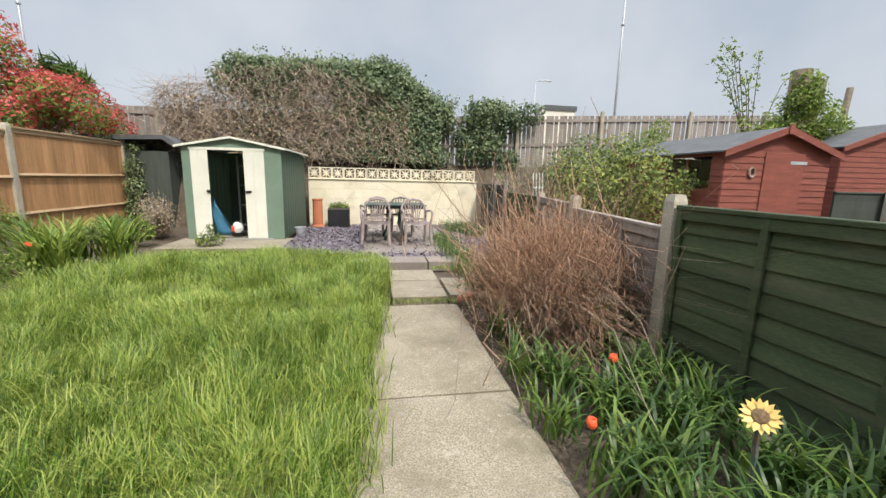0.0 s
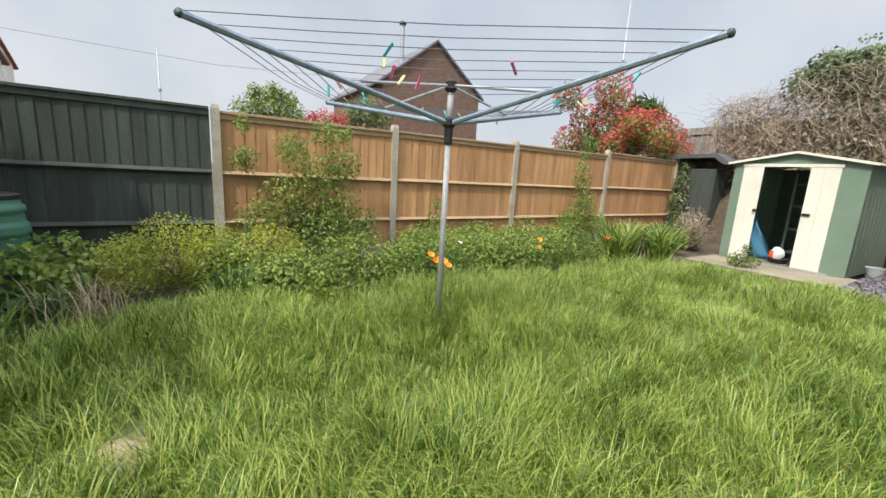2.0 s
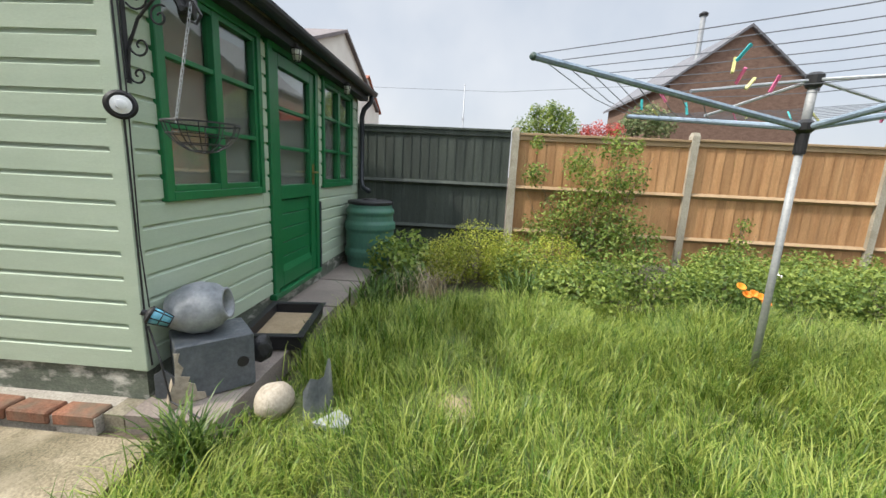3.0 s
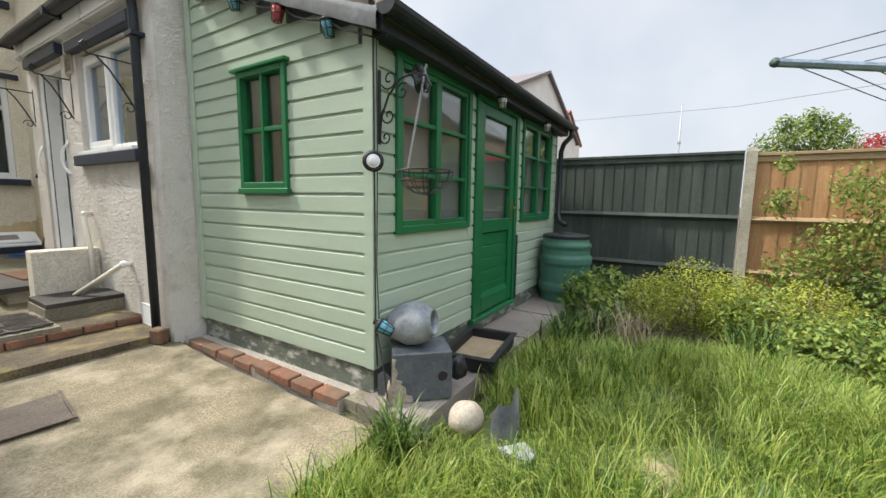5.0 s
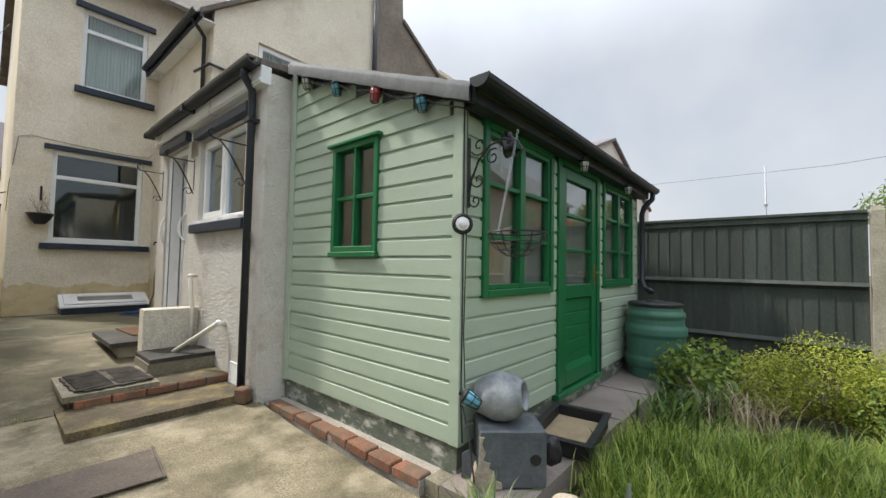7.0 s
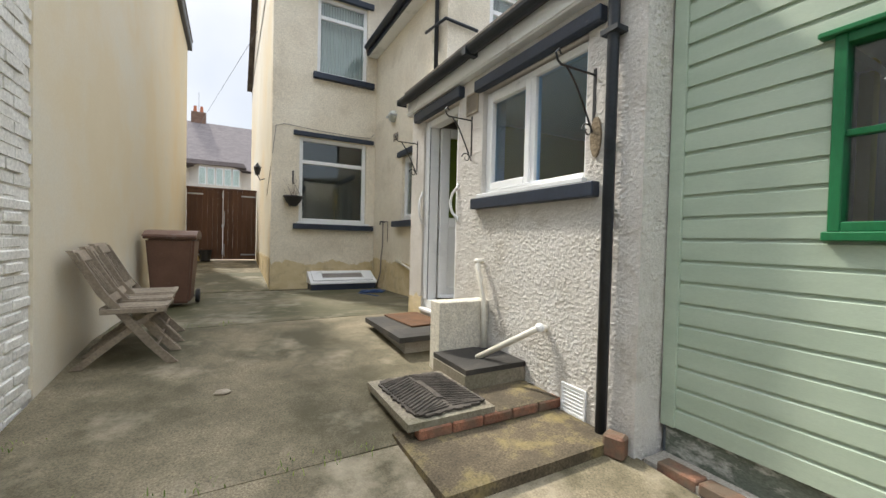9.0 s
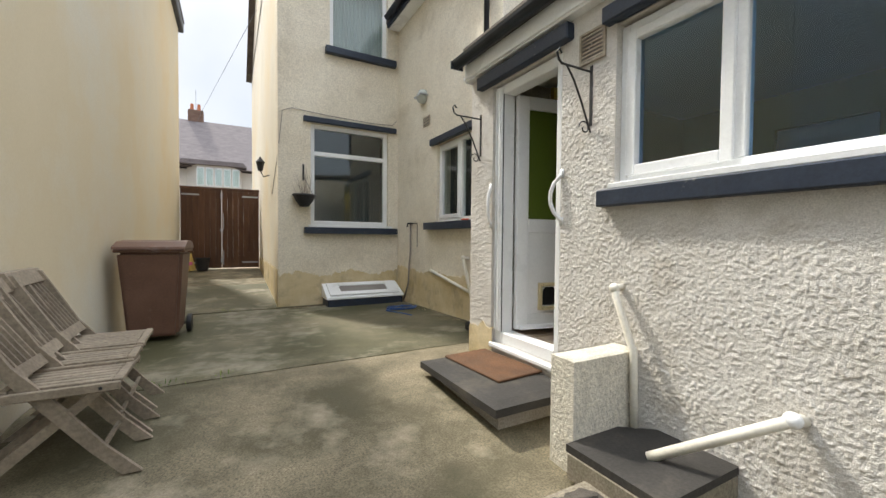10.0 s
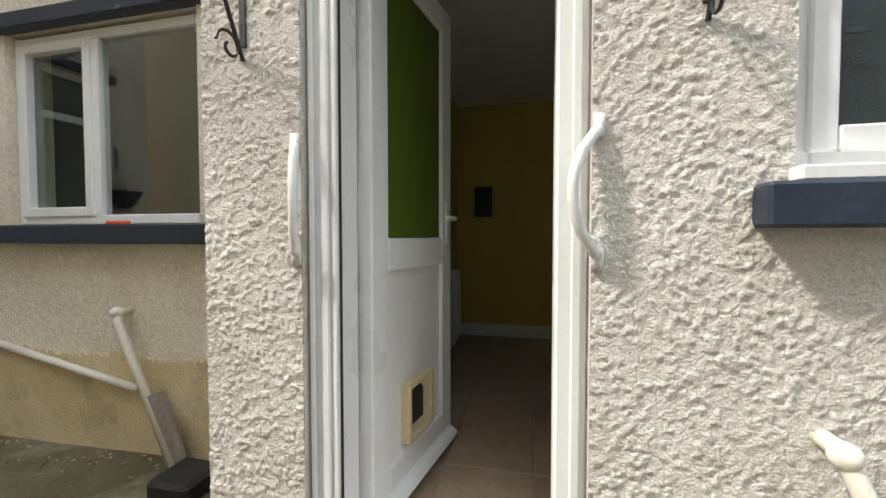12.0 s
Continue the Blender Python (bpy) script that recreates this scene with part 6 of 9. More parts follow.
for sx in (-1, 1):
    part("leg", pipe([(sx * 0.26, 0.27, 0.0), (sx * 0.245, 0.235, 0.2), (sx * 0.235, 0.21, 0.41)], 0.026, 6, 0.03), PLASTIC_TAUPE, chair)
    part("leg", pipe([(sx * 0.25, -0.30, 0.0), (sx * 0.24, -0.25, 0.2), (sx * 0.235, -0.22, 0.42)], 0.026, 6, 0.03), PLASTIC_TAUPE, chair)
    part("armrest", pipe([(sx * 0.235, 0.21, 0.41), (sx * 0.265, 0.22, 0.52), (sx * 0.275, 0.19, 0.62), (sx * 0.275, 0.05, 0.645), (sx * 0.265, -0.12, 0.63), (sx * 0.245, -0.25, 0.60)], 0.022, 6), PLASTIC_TAUPE, chair)
arch = [(-0.235, -0.22, 0.42), (-0.245, -0.25, 0.6), (-0.225, -0.28, 0.72), (-0.15, -0.305, 0.81), (0, -0.315, 0.845), (0.15, -0.305, 0.81), (0.225, -0.28, 0.72), (0.245, -0.25, 0.6), (0.235, -0.22, 0.42)]
part("back_frame", pipe(arch, 0.024, 6), PLASTIC_TAUPE, chair)
for k in range(-3, 4):
    xt = k * 0.058
    zt = 0.825 - 0.10 * (abs(k) / 3) ** 2
    part("back_slat", pipe([(k * 0.032, -0.215, 0.42), (k * 0.045, -0.265, 0.62), (xt, -0.30, zt)], 0.013, 5), PLASTIC_TAUPE, chair)
part("back_rail", pipe([(-0.23, -0.225, 0.46), (0, -0.235, 0.46), (0.23, -0.225, 0.46)], 0.02, 5), PLASTIC_TAUPE, chair)
for x, y, a in ((0.78, 7.60, 186), (-0.02, 8.95, 12), (0.60, 9.0, -8)):
    copy_thing(chair, pose(x, y, 0.05, 0, 0, a))
chair.matrix_world = pose(0.02, 7.63, 0.05, 0, 0, 176)
table = thing("garden_table", (0.40, 8.33, 0.05), 2, "dark green plastic garden table", "table")
part("tabletop", B((-0.62, -0.42, 0.70, 0.62, 0.42, 0.73), bevel=0.012), TABLE_GREEN, table)
part("apron", B((-0.55, -0.36, 0.64, 0.55, -0.34, 0.70), (-0.55, 0.34, 0.64, 0.55, 0.36, 0.70), (-0.55, -0.34, 0.64, -0.53, 0.34, 0.70), (0.53, -0.34, 0.64, 0.55, 0.34, 0.70)), TABLE_GREEN, table)
for sx in (-1, 1):
    for sy in (-1, 1):
        part("leg", pipe([(sx * 0.22, sy * 0.28, 0.0), (sx * 0.10, sy * 0.10, 0.3), (sx * 0.14, sy * 0.14, 0.65)], 0.035, 6), TABLE_GREEN, table)
part("yellow_block", B((0.08, -0.32, 0.0, 0.16, -0.24, 0.08), bevel=0.01), YELLOW_PETAL, table)

planter = thing("planter", (-0.92, 10.35, 0.05), 4, "black fabric square planter with small green plants", "planter")
part("bag", B((-0.27, -0.22, 0, 0.27, 0.22, 0.47), bevel=0.03), BLACK, planter)
part("soil", B((-0.25, -0.2, 0.46, 0.25, 0.2, 0.475)), SOIL, planter)
rng = np.random.default_rng(31)
foliage("leaves", planter, SHRUB, rng, 500, [(0, 0, 0.5), (-0.15, 0, 0.5), (0.15, 0, 0.5)], [0.14, 0.11, 0.12], 0.05, 0.03, 0.2, floor=0.47)
pot = thing("chimney_pot", (-1.42, 10.2, 0.05), 0, "tall orange terracotta pipe standing on the patio", "terracotta pipe")
part("pipe_body", lathe([(0.155, 0), (0.16, 0.025), (0.125, 0.07), (0.118, 0.66), (0.13, 0.67), (0.13, 0.70), (0.10, 0.70), (0.10, 0.35)], 20), TERRACOTTA, pot, smooth=False)
bucket = thing("bucket", (-1.55, 8.55, 0.04), 0, "small grey plastic bucket with a wire handle", "bucket")
part("bucket_body", lathe([(0.08, 0), (0.11, 0.19), (0.12, 0.195), (0.12, 0.21), (0.1, 0.205), (0.075, 0.01)], 18), STEEL, bucket)
part("handle", pipe([(-0.115, 0, 0.19), (-0.08, -0.06, 0.1), (0, -0.1, 0.05), (0.08, -0.06, 0.1), (0.115, 0, 0.19)], 0.005, 5), BLACK, bucket)

# ---- rotary clothes dryer ----
dryer = thing("rotary_dryer", (-2.80, 1.32, 0.0), 0, "rotary washing line with blue-grey arms, opened out", "clothes dryer")
part("pole", rod((0, 0, -0.05), (0, 0, 1.55), 0.022, 14), POLE_GREY, dryer, "galvanised pole", smooth=True)
part("sleeve", lathe([(0.03, 1.52), (0.032, 1.535), (0.032, 1.64), (0.05, 1.66), (0.05, 1.70), (0.03, 1.72)], 14), BLACK, dryer)
part("upper_pole", rod((0, 0, 1.6), (0, 0, 1.93), 0.024, 14), POLE_GREY, dryer, smooth=True)
part("top_hub", lathe([(0.035, 1.90), (0.045, 1.92), (0.045, 1.97), (0.03, 1.985)], 14), BLACK, dryer)
ARM = 1.69
ends = []
for k in range(4):
    a = radians((16, 104, 195, 278)[k])
    c, s = math.cos(a), math.sin(a)
    e = Vector((c * ARM, s * ARM, (2.01, 2.0, 1.95, 1.96)[k]))
    ends.append((c, s, e.z))
    root = Vector((c * 0.04, s * 0.04, 1.68))
    d = (e - root)
    part("arm", pipe([root, e], 0.02, 8), ALU_BLUE, dryer)
    part("arm_cap", lump(0.022, k), TABLE_GREEN, dryer).location = e
    part("stay", pipe([(c * 0.04, s * 0.04, 1.94), (c * 0.75, s * 0.75, 1.68 + 0.34 * 0.46)], 0.010, 6), STEEL, dryer)
lines = bmesh.new()
for r in range(8):
    t = 0.40 + 0.085 * r
    for k in range(4):
        c0, s0, z0 = ends[k]
        c1, s1, z1 = ends[(k + 1) % 4]
        p0 = Vector((c0 * ARM * t, s0 * ARM * t, 1.68 + (z0 - 1.68) * t + 0.015))
        p1 = Vector((c1 * ARM * t, s1 * ARM * t, 1.68 + (z1 - 1.68) * t + 0.015))
        mid = (p0 + p1) / 2 - Vector((0, 0, 0.02 + 0.012 * ((r * 3 + k) % 3)))
        tube(lines, [p0, (p0 * 0.55 + mid * 0.45) - Vector((0, 0, 0.004)), mid, (p1 * 0.55 + mid * 0.45), p1], 0.0028, 4)
part("washing_line", lines, LINE, dryer, "dark grey cord", "stuff")
rng = np.random.default_rng(8)
for i in range(22):
    k = int(rng.integers(0, 4))
    r = int(rng.integers(1, 7))
    t = 0.40 + 0.085 * r
    c0, s0, _ = ends[k]
    c1, s1, _ = ends[(k + 1) % 4]
    f = float(rng.uniform(0.1, 0.9))
    p = Vector(((c0 * (1 - f) + c1 * f) * ARM * t, (s0 * (1 - f) + s1 * f) * ARM * t, 1.68 + 0.34 * t - 0.03))
    peg = part("peg", B((-0.005, -0.007, -0.07, 0.005, -0.001, 0.012), (-0.005, 0.001, -0.07, 0.005, 0.007, 0.012), (-0.006, -0.004, -0.02, 0.006, 0.004, -0.012)), (PEG_PINK, PEG_TEAL, PEG_YELLOW)[i % 3], dryer)
    peg.matrix_basis = pose(-0 + p.x, p.y, p.z, float(rng.normal() * 25), float(rng.normal() * 25), float(rng.uniform(0, 180)))

# ---- things on and before the summerhouse slab ----
wb = thing("water_butt", (-5.15, -1.90, -0.11), 0, "green ribbed plastic water butt with a dark lid", "water butt")
prof = [(0.24, 0.11), (0.255, 0.12)]
for z in np.linspace(0.14, 0.98, 43):
    bulge = 0.27 + 0.035 * math.sin((z - 0.11) / 0.9 * math.pi)
    rib = 0.02 if min(abs(z - c) for c in (0.36, 0.40, 0.70, 0.74, 0.90)) < 0.021 else 0
    prof.append((bulge + rib, float(z)))
prof += [(0.25, 1.0)]
part("barrel", lathe(prof, 32), BUTT, wb, smooth=True)
part("lid", lathe([(0.275, 0.985), (0.285, 0.99), (0.285, 1.02), (0.26, 1.03), (0.1, 1.035), (0.09, 1.05), (0.02, 1.052)], 32), BLACK, wb)
part("tap", pipe([(0.05, 0.28, 0.2), (0.05, 0.36, 0.2), (0.05, 0.37, 0.16)], 0.012, 6), BLACK, wb)

cube = thing("broken_planter", (-2.13, -2.01, 0.105), -47, "broken dark grey cube planter lying on the slab", "planter")
bm = B((-0.18, -0.14, 0.0, 0.18, 0.14, 0.30), bevel=0.006)
part("box_body", bm, SLATE_GREY, cube)
part("broken_edge", prism([(0.06, 0.0), (0.20, 0.0), (0.215, 0.05), (0.19, 0.12), (0.184, 0.22), (0.186, 0.275), (0.16, 0.27), (0.172, 0.23), (0.15, 0.19), (0.165, 0.15), (0.125, 0.135), (0.135, 0.11), (0.105, 0.09), (0.10, 0.045), (0.065, 0.035)], "y", 0.1405, 0.147), STONE_PALE, cube, "pale torn edge")
part("broken_flap", prism([(0.184, -0.005), (0.23, -0.005), (0.22, 0.05), (0.20, 0.13), (0.19, 0.07)], "y", 0.09, 0.16), STONE_PALE, cube)
part("torn_bag", lump(0.075, 12, (0.8, 0.5, 1.1), 0.25), BLACK, cube).matrix_basis = pose(-0.245, 0.02, 0.14)
part("hole", lathe([(0.03, 0), (0.03, 0.004)], 12), BLACK, cube).matrix_basis = pose(-0.12, 0.1405, 0.15, -90)
urn = thing("toppled_urn", (-2.12, -2.06, 0.406), 104, "grey washed round urn lying on its side on the broken planter", "urn")
b = lathe([(0.05, -0.17), (0.11, -0.15), (0.155, -0.05), (0.16, 0.03), (0.135, 0.11), (0.098, 0.15), (0.10, 0.17), (0.08, 0.172), (0.075, 0.12), (0.10, 0.05), (0.02, -0.08)], 32)
bmesh.ops.transform(b, matrix=pose(0, 0, 0.134, 0, 80, 0) @ Matrix.Scale(0.86, 4), verts=b.verts[:])
part("urn_body", b, POT_GREY, urn, smooth=True)
tray = thing("sand_tray", (-2.88, -1.95, 0.102), 8, "shallow black plastic tray of damp sand", "tray")
for b_ in ((-0.32, -0.19, 0, 0.32, -0.17, 0.095), (-0.32, 0.17, 0, 0.32, 0.19, 0.095), (-0.32, -0.17, 0, -0.30, 0.17, 0.095), (0.30, -0.17, 0, 0.32, 0.17, 0.095)):
    part("tray_side", B(b_), BLACK, tray)
for b_ in ((-0.345, -0.215, 0.096, 0.345, -0.165, 0.106), (-0.345, 0.165, 0.096, 0.345, 0.215, 0.106), (-0.345, -0.165, 0.096, -0.295, 0.165, 0.106), (0.295, -0.165, 0.096, 0.345, 0.165, 0.106)):
    part("rim", B(b_, bevel=0.003), BLACK, tray)
part("tray_floor", B((-0.30, -0.17, 0, 0.30, 0.17, 0.01)), BLACK, tray)
part("sand", bumpy_slab(-0.29, 0.29, -0.165, 0.165, lambda y: 0.045, 0.03, 0.05, 0.015, seed=4), SAND, tray)
ball = thing("stone_ball", (-2.03, -1.62, 0.09), 0, "pale worn stone ball lying in the grass", "stone ball")
part("ball", lump(0.10, 7, (1.1, 1, 0.9), 0.1), STONE_PALE, ball, smooth=True)
shard = thing("pot_shard", (-2.16, -1.50, 0.0), 75, "broken curved shard of a grey pot in the grass", "shard")
bm = bmesh.new()
rows2 = []
for i in range(8):
    a = radians(-60 + 17 * i)
    h = 0.27 + 0.04 * math.sin(i * 1.7) - 0.03 * abs(i - 4)
    rows2.append([bm.verts.new((0.15 * math.cos(a), 0.15 * math.sin(a), 0.0)), bm.verts.new((0.13 * math.cos(a), 0.13 * math.sin(a), h))])
for p, q in zip(rows2, rows2[1:]):
    bm.faces.new((p[0], q[0], q[1], p[1]))
bmesh.ops.solidify(bm, geom=bm.faces[:], thickness=0.02)
part("shard_body", bm, POT_GREY, shard)
sh2 = thing("pot_shard", (-1.93, -1.38, 0.0), 70, "flat broken pieces of a grey pot on the soil", "shard")
part("flat_piece", prism([(0, 0), (0.18, 0.03), (0.15, 0.12), (0.05, 0.15)], "z", 0.02, 0.05), POT_GREY, sh2)
sh3 = thing("pot_shard", (-1.95, -2.2, 0.1), 20, "dark broken planter corner against the plinth", "shard")
part("corner_piece", prism([(0, 0), (0.12, 0), (0.10, 0.1), (0.04, 0.16), (0, 0.13)], "x", 0.0, 0.012), SLATE_GREY, sh3)


def lantern(name, loc, glass, tilt=0, rz=0, label=""):
    """A small cage lantern on a cord: cap, glass body, bars and base ring."""
    ob = thing(name, loc, rz, label, "lantern", "lanterns under the eave", "", tilt)
    part("glass_body", lathe([(0.035, -0.145), (0.05, -0.06), (0.052, -0.035)], 12), glass, ob, smooth=True)
    part("cap", lathe([(0.056, -0.035), (0.058, -0.02), (0.04, -0.008), (0.02, 0.0), (0.02, 0.025)], 12), BLACK, ob)
    for k in range(6):
        a = k * math.pi / 3
        part("cage_bar", rod((0.055 * math.cos(a), 0.055 * math.sin(a), -0.03), (0.038 * math.cos(a), 0.038 * math.sin(a), -0.15), 0.004, 4), BLACK, ob)
    for z, r in ((-0.09, 0.048), (-0.15, 0.038)):
        part("cage_ring", pipe([(r * math.cos(t), r * math.sin(t), z) for t in np.linspace(0, 2 * math.pi, 13)], 0.004, 4), BLACK, ob)
    ob.scale = (0.75, 0.75, 0.75)
    return ob


lab = "small black caged party lantern hanging under the eave"
for y, g_, t in ((-3.90, CLEAR_GLASS, 8), (-3.46, TURQ_GLASS, 12), (-2.95, RED_GLASS, -10), (-2.52, TURQ_GLASS, 12)):
    lantern("party_lantern", (-1.875, y, roof_z(y) - 0.03), g_, t, 90, lab)
lantern("party_lantern", (-3.45, -2.08, 2.225), CLEAR_GLASS, 0, 0, lab)
lantern("party_lantern", (-4.75, -2.08, 2.225), CLEAR_GLASS, 0, 0, lab)
lantern("party_lantern", (-1.90, -2.17, 0.58), TURQ_GLASS, 60, 30, "small caged party lantern dangling at the corner")
cable = thing("cable", label="black cable looped along the eave and down the corner post", category="cable")
bm = bmesh.new()
pts = []
for a, b in zip((-4.0, -3.46, -2.95, -2.52), (-3.46, -2.95, -2.52, -2.2)):
    pts += [(-1.88, a + (b - a) * t, roof_z(a + (b - a) * t) - 0.05 - 0.03 * math.sin(t * math.pi)) for t in (0, 0.33, 0.66)]
tube(bm, pts + [(-1.90, -2.19, 2.2)], 0.006, 5)
tube(bm, [(-1.93, -2.21, 2.25), (-1.928, -2.205, 1.8), (-1.926, -2.2, 1.2), (-1.928, -2.2, 0.5), (-1.92, -2.18, 0.3)], 0.005, 5)
tube(bm, [(-1.935, -2.19, 2.2), (-1.93, -2.18, 1.6), (-1.93, -2.19, 0.9), (-1.925, -2.17, 0.6)], 0.0035, 5)
tube(bm, [(-1.93, -2.19, 0.5), (-1.88, -2.1, 0.35), (-1.86, -2.05, 0.15), (-1.84, -1.95, 0.12), (-1.80, -1.86, 0.115)], 0.005, 5)
part("cord", bm, BLACK, cable)
ring = thing("wall_light", (-1.925, -2.21, 1.53), 0, "round black-rimmed chrome light on the corner post", "light")
b = lathe([(0.02, 0.0), (0.06, 0.0), (0.062, 0.012), (0.05, 0.022), (0.04, 0.018)], 28)
bmesh.ops.transform(b, matrix=pose(0, 0, 0, 0, 90, 45), verts=b.verts[:])
part("rim", b, BLACK, ring, smooth=False)
b = lathe([(0.04, 0.016), (0.038, 0.028), (0.022, 0.03), (0.02, 0.042), (0.008, 0.045)], 24)
bmesh.ops.transform(b, matrix=pose(0, 0, 0, 0, 90, 45), verts=b.verts[:])
part("reflector", b, UPVC, ring, "chrome reflector")


def bracket(loc, rz, label, size=0.3, material=None, ornate=False):
    """A wrought hanging-basket bracket with scrolls; plate along z, arm along +x."""
    ob = thing("basket_bracket", loc, rz, label, "bracket", "basket brackets")
    m_ = material or IRON
    part("plate", B((0, -0.012, -0.62 * size * 1.6, 0.008, 0.012, 0.12), bevel=0.002), m_, ob)
    if ornate:
        part("arm", pipe([(0.005, 0, -0.24), (0.02, 0, -0.14), (0.07, 0, -0.03), (0.15, 0, 0.05), (0.25, 0, 0.07), (0.33, 0, 0.04), (0.36, 0, -0.01), (0.335, 0, -0.045), (0.30, 0, -0.03), (0.305, 0, 0.0)], 0.0065, 6), m_, ob)
        for cx_, cz_, r_s, a0 in ((0.075, 0.06, 0.06, 3.6), (0.07, -0.14, 0.055, 2.2), (0.17, -0.02, 0.05, 1.0), (0.05, -0.26, 0.045, 2.6)):
            part("scroll", pipe([(cx_ + r_s * (1 - t / 9.5) * math.cos(a0 + t), 0, cz_ + r_s * (1 - t / 9.5) * math.sin(a0 + t)) for t in np.linspace(0, 8, 18)], 0.0048, 5), m_, ob)
        return ob
    part("arm", pipe([(0, 0, 0.08), (size, 0, 0.08), (size * 1.1, 0, 0.10), (size * 1.15, 0, 0.14), (size * 1.08, 0, 0.165), (size * 1.0, 0, 0.14)], 0.007, 6), m_, ob)
    part("strut", pipe([(0.005, 0, -0.3), (size * 0.35, 0, -0.12), (size * 0.6, 0, 0.0), (size * 0.85, 0, 0.08)], 0.007, 6), m_, ob)
    part("scroll", pipe([(0.01 + 0.05 * (1 - t / 9) * math.cos(t) + 0.05, 0, -0.28 + 0.05 * (1 - t / 9) * math.sin(t)) for t in np.linspace(0, 7, 16)], 0.005, 5), m_, ob)
    return ob


bracket((SX - 0.02, SY + 0.035, 1.93), 90, "black scrolled hanging basket bracket on the summerhouse", ornate=True)
bask = thing("hanging_basket", (-1.985, -1.885, 1.47), 0, "empty black wire hanging basket on chains", "hanging basket")
for z, r in ((0.0, 0.155), (-0.05, 0.14), (-0.09, 0.105), (-0.12, 0.055)):
    part("hoop", pipe([(r * math.cos(t), r * math.sin(t), z) for t in np.linspace(0, 2 * math.pi, 21)], 0.003 if z else 0.005, 4), IRON, bask)
for k in range(12):
    a = k * math.pi / 6
    part("wire", pipe([(r * math.cos(a), r * math.sin(a), z) for r, z in ((0.155, 0), (0.14, -0.05), (0.105, -0.09), (0.055, -0.12), (0.0, -0.13))], 0.0025, 4), IRON, bask)
bm = bmesh.new()
for k in range(27):
    t = (k + 0.5) / 27
    c = Vector((0.03 * (1 - t), -0.10 * (1 - t), 0.56 * t))
    side = Vector((1, 0, 0)) if k % 2 else Vector((0, 1, 0))
    tube(bm, [c + side * 0.006 * math.cos(q) + Vector((0, 0, 0.014 * math.sin(q))) for q in np.linspace(0, 2 * math.pi, 7)], 0.0022, 4)
part("chain", bm, STEEL, bask, "bright steel chain")
flo = thing("metal_flower", (-2.18, -2.06, 2.03), 0, "black and white metal flower ornament on the eave", "ornament")
part("petals", lump(0.06, 9, (1, 0.6, 1.3), 0.5), BLACK, flo)

# ---- sunflower ornament and tulips by the path ----
sf = thing("sunflower_ornament", (1.40, 1.10, 0.0), -52, "yellow painted metal sunflower on a rusty teal stem", "ornament")
FACE = Matrix.Translation((0, -0.02, 0.48)) @ Vector((0.0, -0.75, 0.62)).to_track_quat("Z", "Y").to_matrix().to_4x4() @ Matrix.Scale(0.58, 4)
part("stem", pipe([(0, 0.02, 0), (0.01, 0.03, 0.2), (0, 0.03, 0.34), (0, 0.0, 0.46), (0, 0, 0.47)], 0.012, 6), mat("teal_rust", (0.05, 0.16, 0.16), (0.22, 0.10, 0.06), 14, 0.6, 0.1), sf)
b = lathe([(0.05, 0.0), (0.055, 0.015), (0.04, 0.03), (0.01, 0.034)], 18)
bmesh.ops.transform(b, matrix=FACE, verts=b.verts[:])
part("seed_head", b, mat("seed_brown", (0.10, 0.06, 0.03), (0.25, 0.17, 0.09), 60, 0.9, 0.6), sf)
for k in range(18):
    a = k * 2 * math.pi / 18
    b = prism([(0.045, -0.012), (0.08, -0.019), (0.118, 0), (0.08, 0.019), (0.045, 0.012)], "z", 0.002, 0.005 + 0.002 * (k % 2))
    bmesh.ops.transform(b, matrix=FACE @ pose(0, 0, 0, 0, -8 - 8 * (k % 2), math.degrees(a)), verts=b.verts[:])
    part("petal", b, YELLOW_PETAL, sf)
part("leaf", prism([(0, 0), (0.03, 0.08), (0, 0.2), (-0.03, 0.08)], "y", 0.0, 0.006), TABLE_GREEN, sf).location = (0.02, 0.02, 0.08)
for x, y, h in ((1.42, 2.02, 0.23), (0.98, 1.50, 0.185)):
    tl = thing("tulip", (x, y, 0.0), 0, "single scarlet-orange tulip in the border", "flower", "tulips")
    part("stem", pipe([(0, 0, 0), (0.01, 0, h * 0.6), (0, 0, h)], 0.004, 5), STRAP, tl)
    part("cup", lathe([(0.006, h), (0.021, h + 0.011), (0.026, h + 0.03), (0.021, h + 0.055), (0.016, h + 0.055), (0.021, h + 0.03), (0.007, h + 0.014)], 8), RED_PETAL, tl, smooth=True)


# ---- things in the yard ----
bin_ = thing("wheelie_bin", (1.02, -9.55, yard_z(-9.55)), 178, "scuffed brown plastic wheelie bin", "wheelie bin")
bm = bmesh.new()
lo = [bm.verts.new(p) for p in ((-0.22, -0.24, 0.06), (0.22, -0.24, 0.06), (0.22, 0.22, 0.06), (-0.22, 0.22, 0.06))]
hi = [bm.verts.new(p) for p in ((-0.28, -0.33, 0.96), (0.28, -0.33, 0.96), (0.28, 0.30, 0.96), (-0.28, 0.30, 0.96))]
bm.faces.new(lo[::-1])
bm.faces.new(hi)
for i in range(4):
    bm.faces.new((lo[i], lo[(i + 1) % 4], hi[(i + 1) % 4], hi[i]))
bmesh.ops.bevel(bm, geom=bm.edges[:], offset=0.03, segments=2, affect="EDGES")
part("bin_body", bm, BIN, bin_, smooth=False)
part("rim", B((-0.30, -0.35, 0.95, 0.30, 0.32, 0.985), bevel=0.008), BIN, bin_)
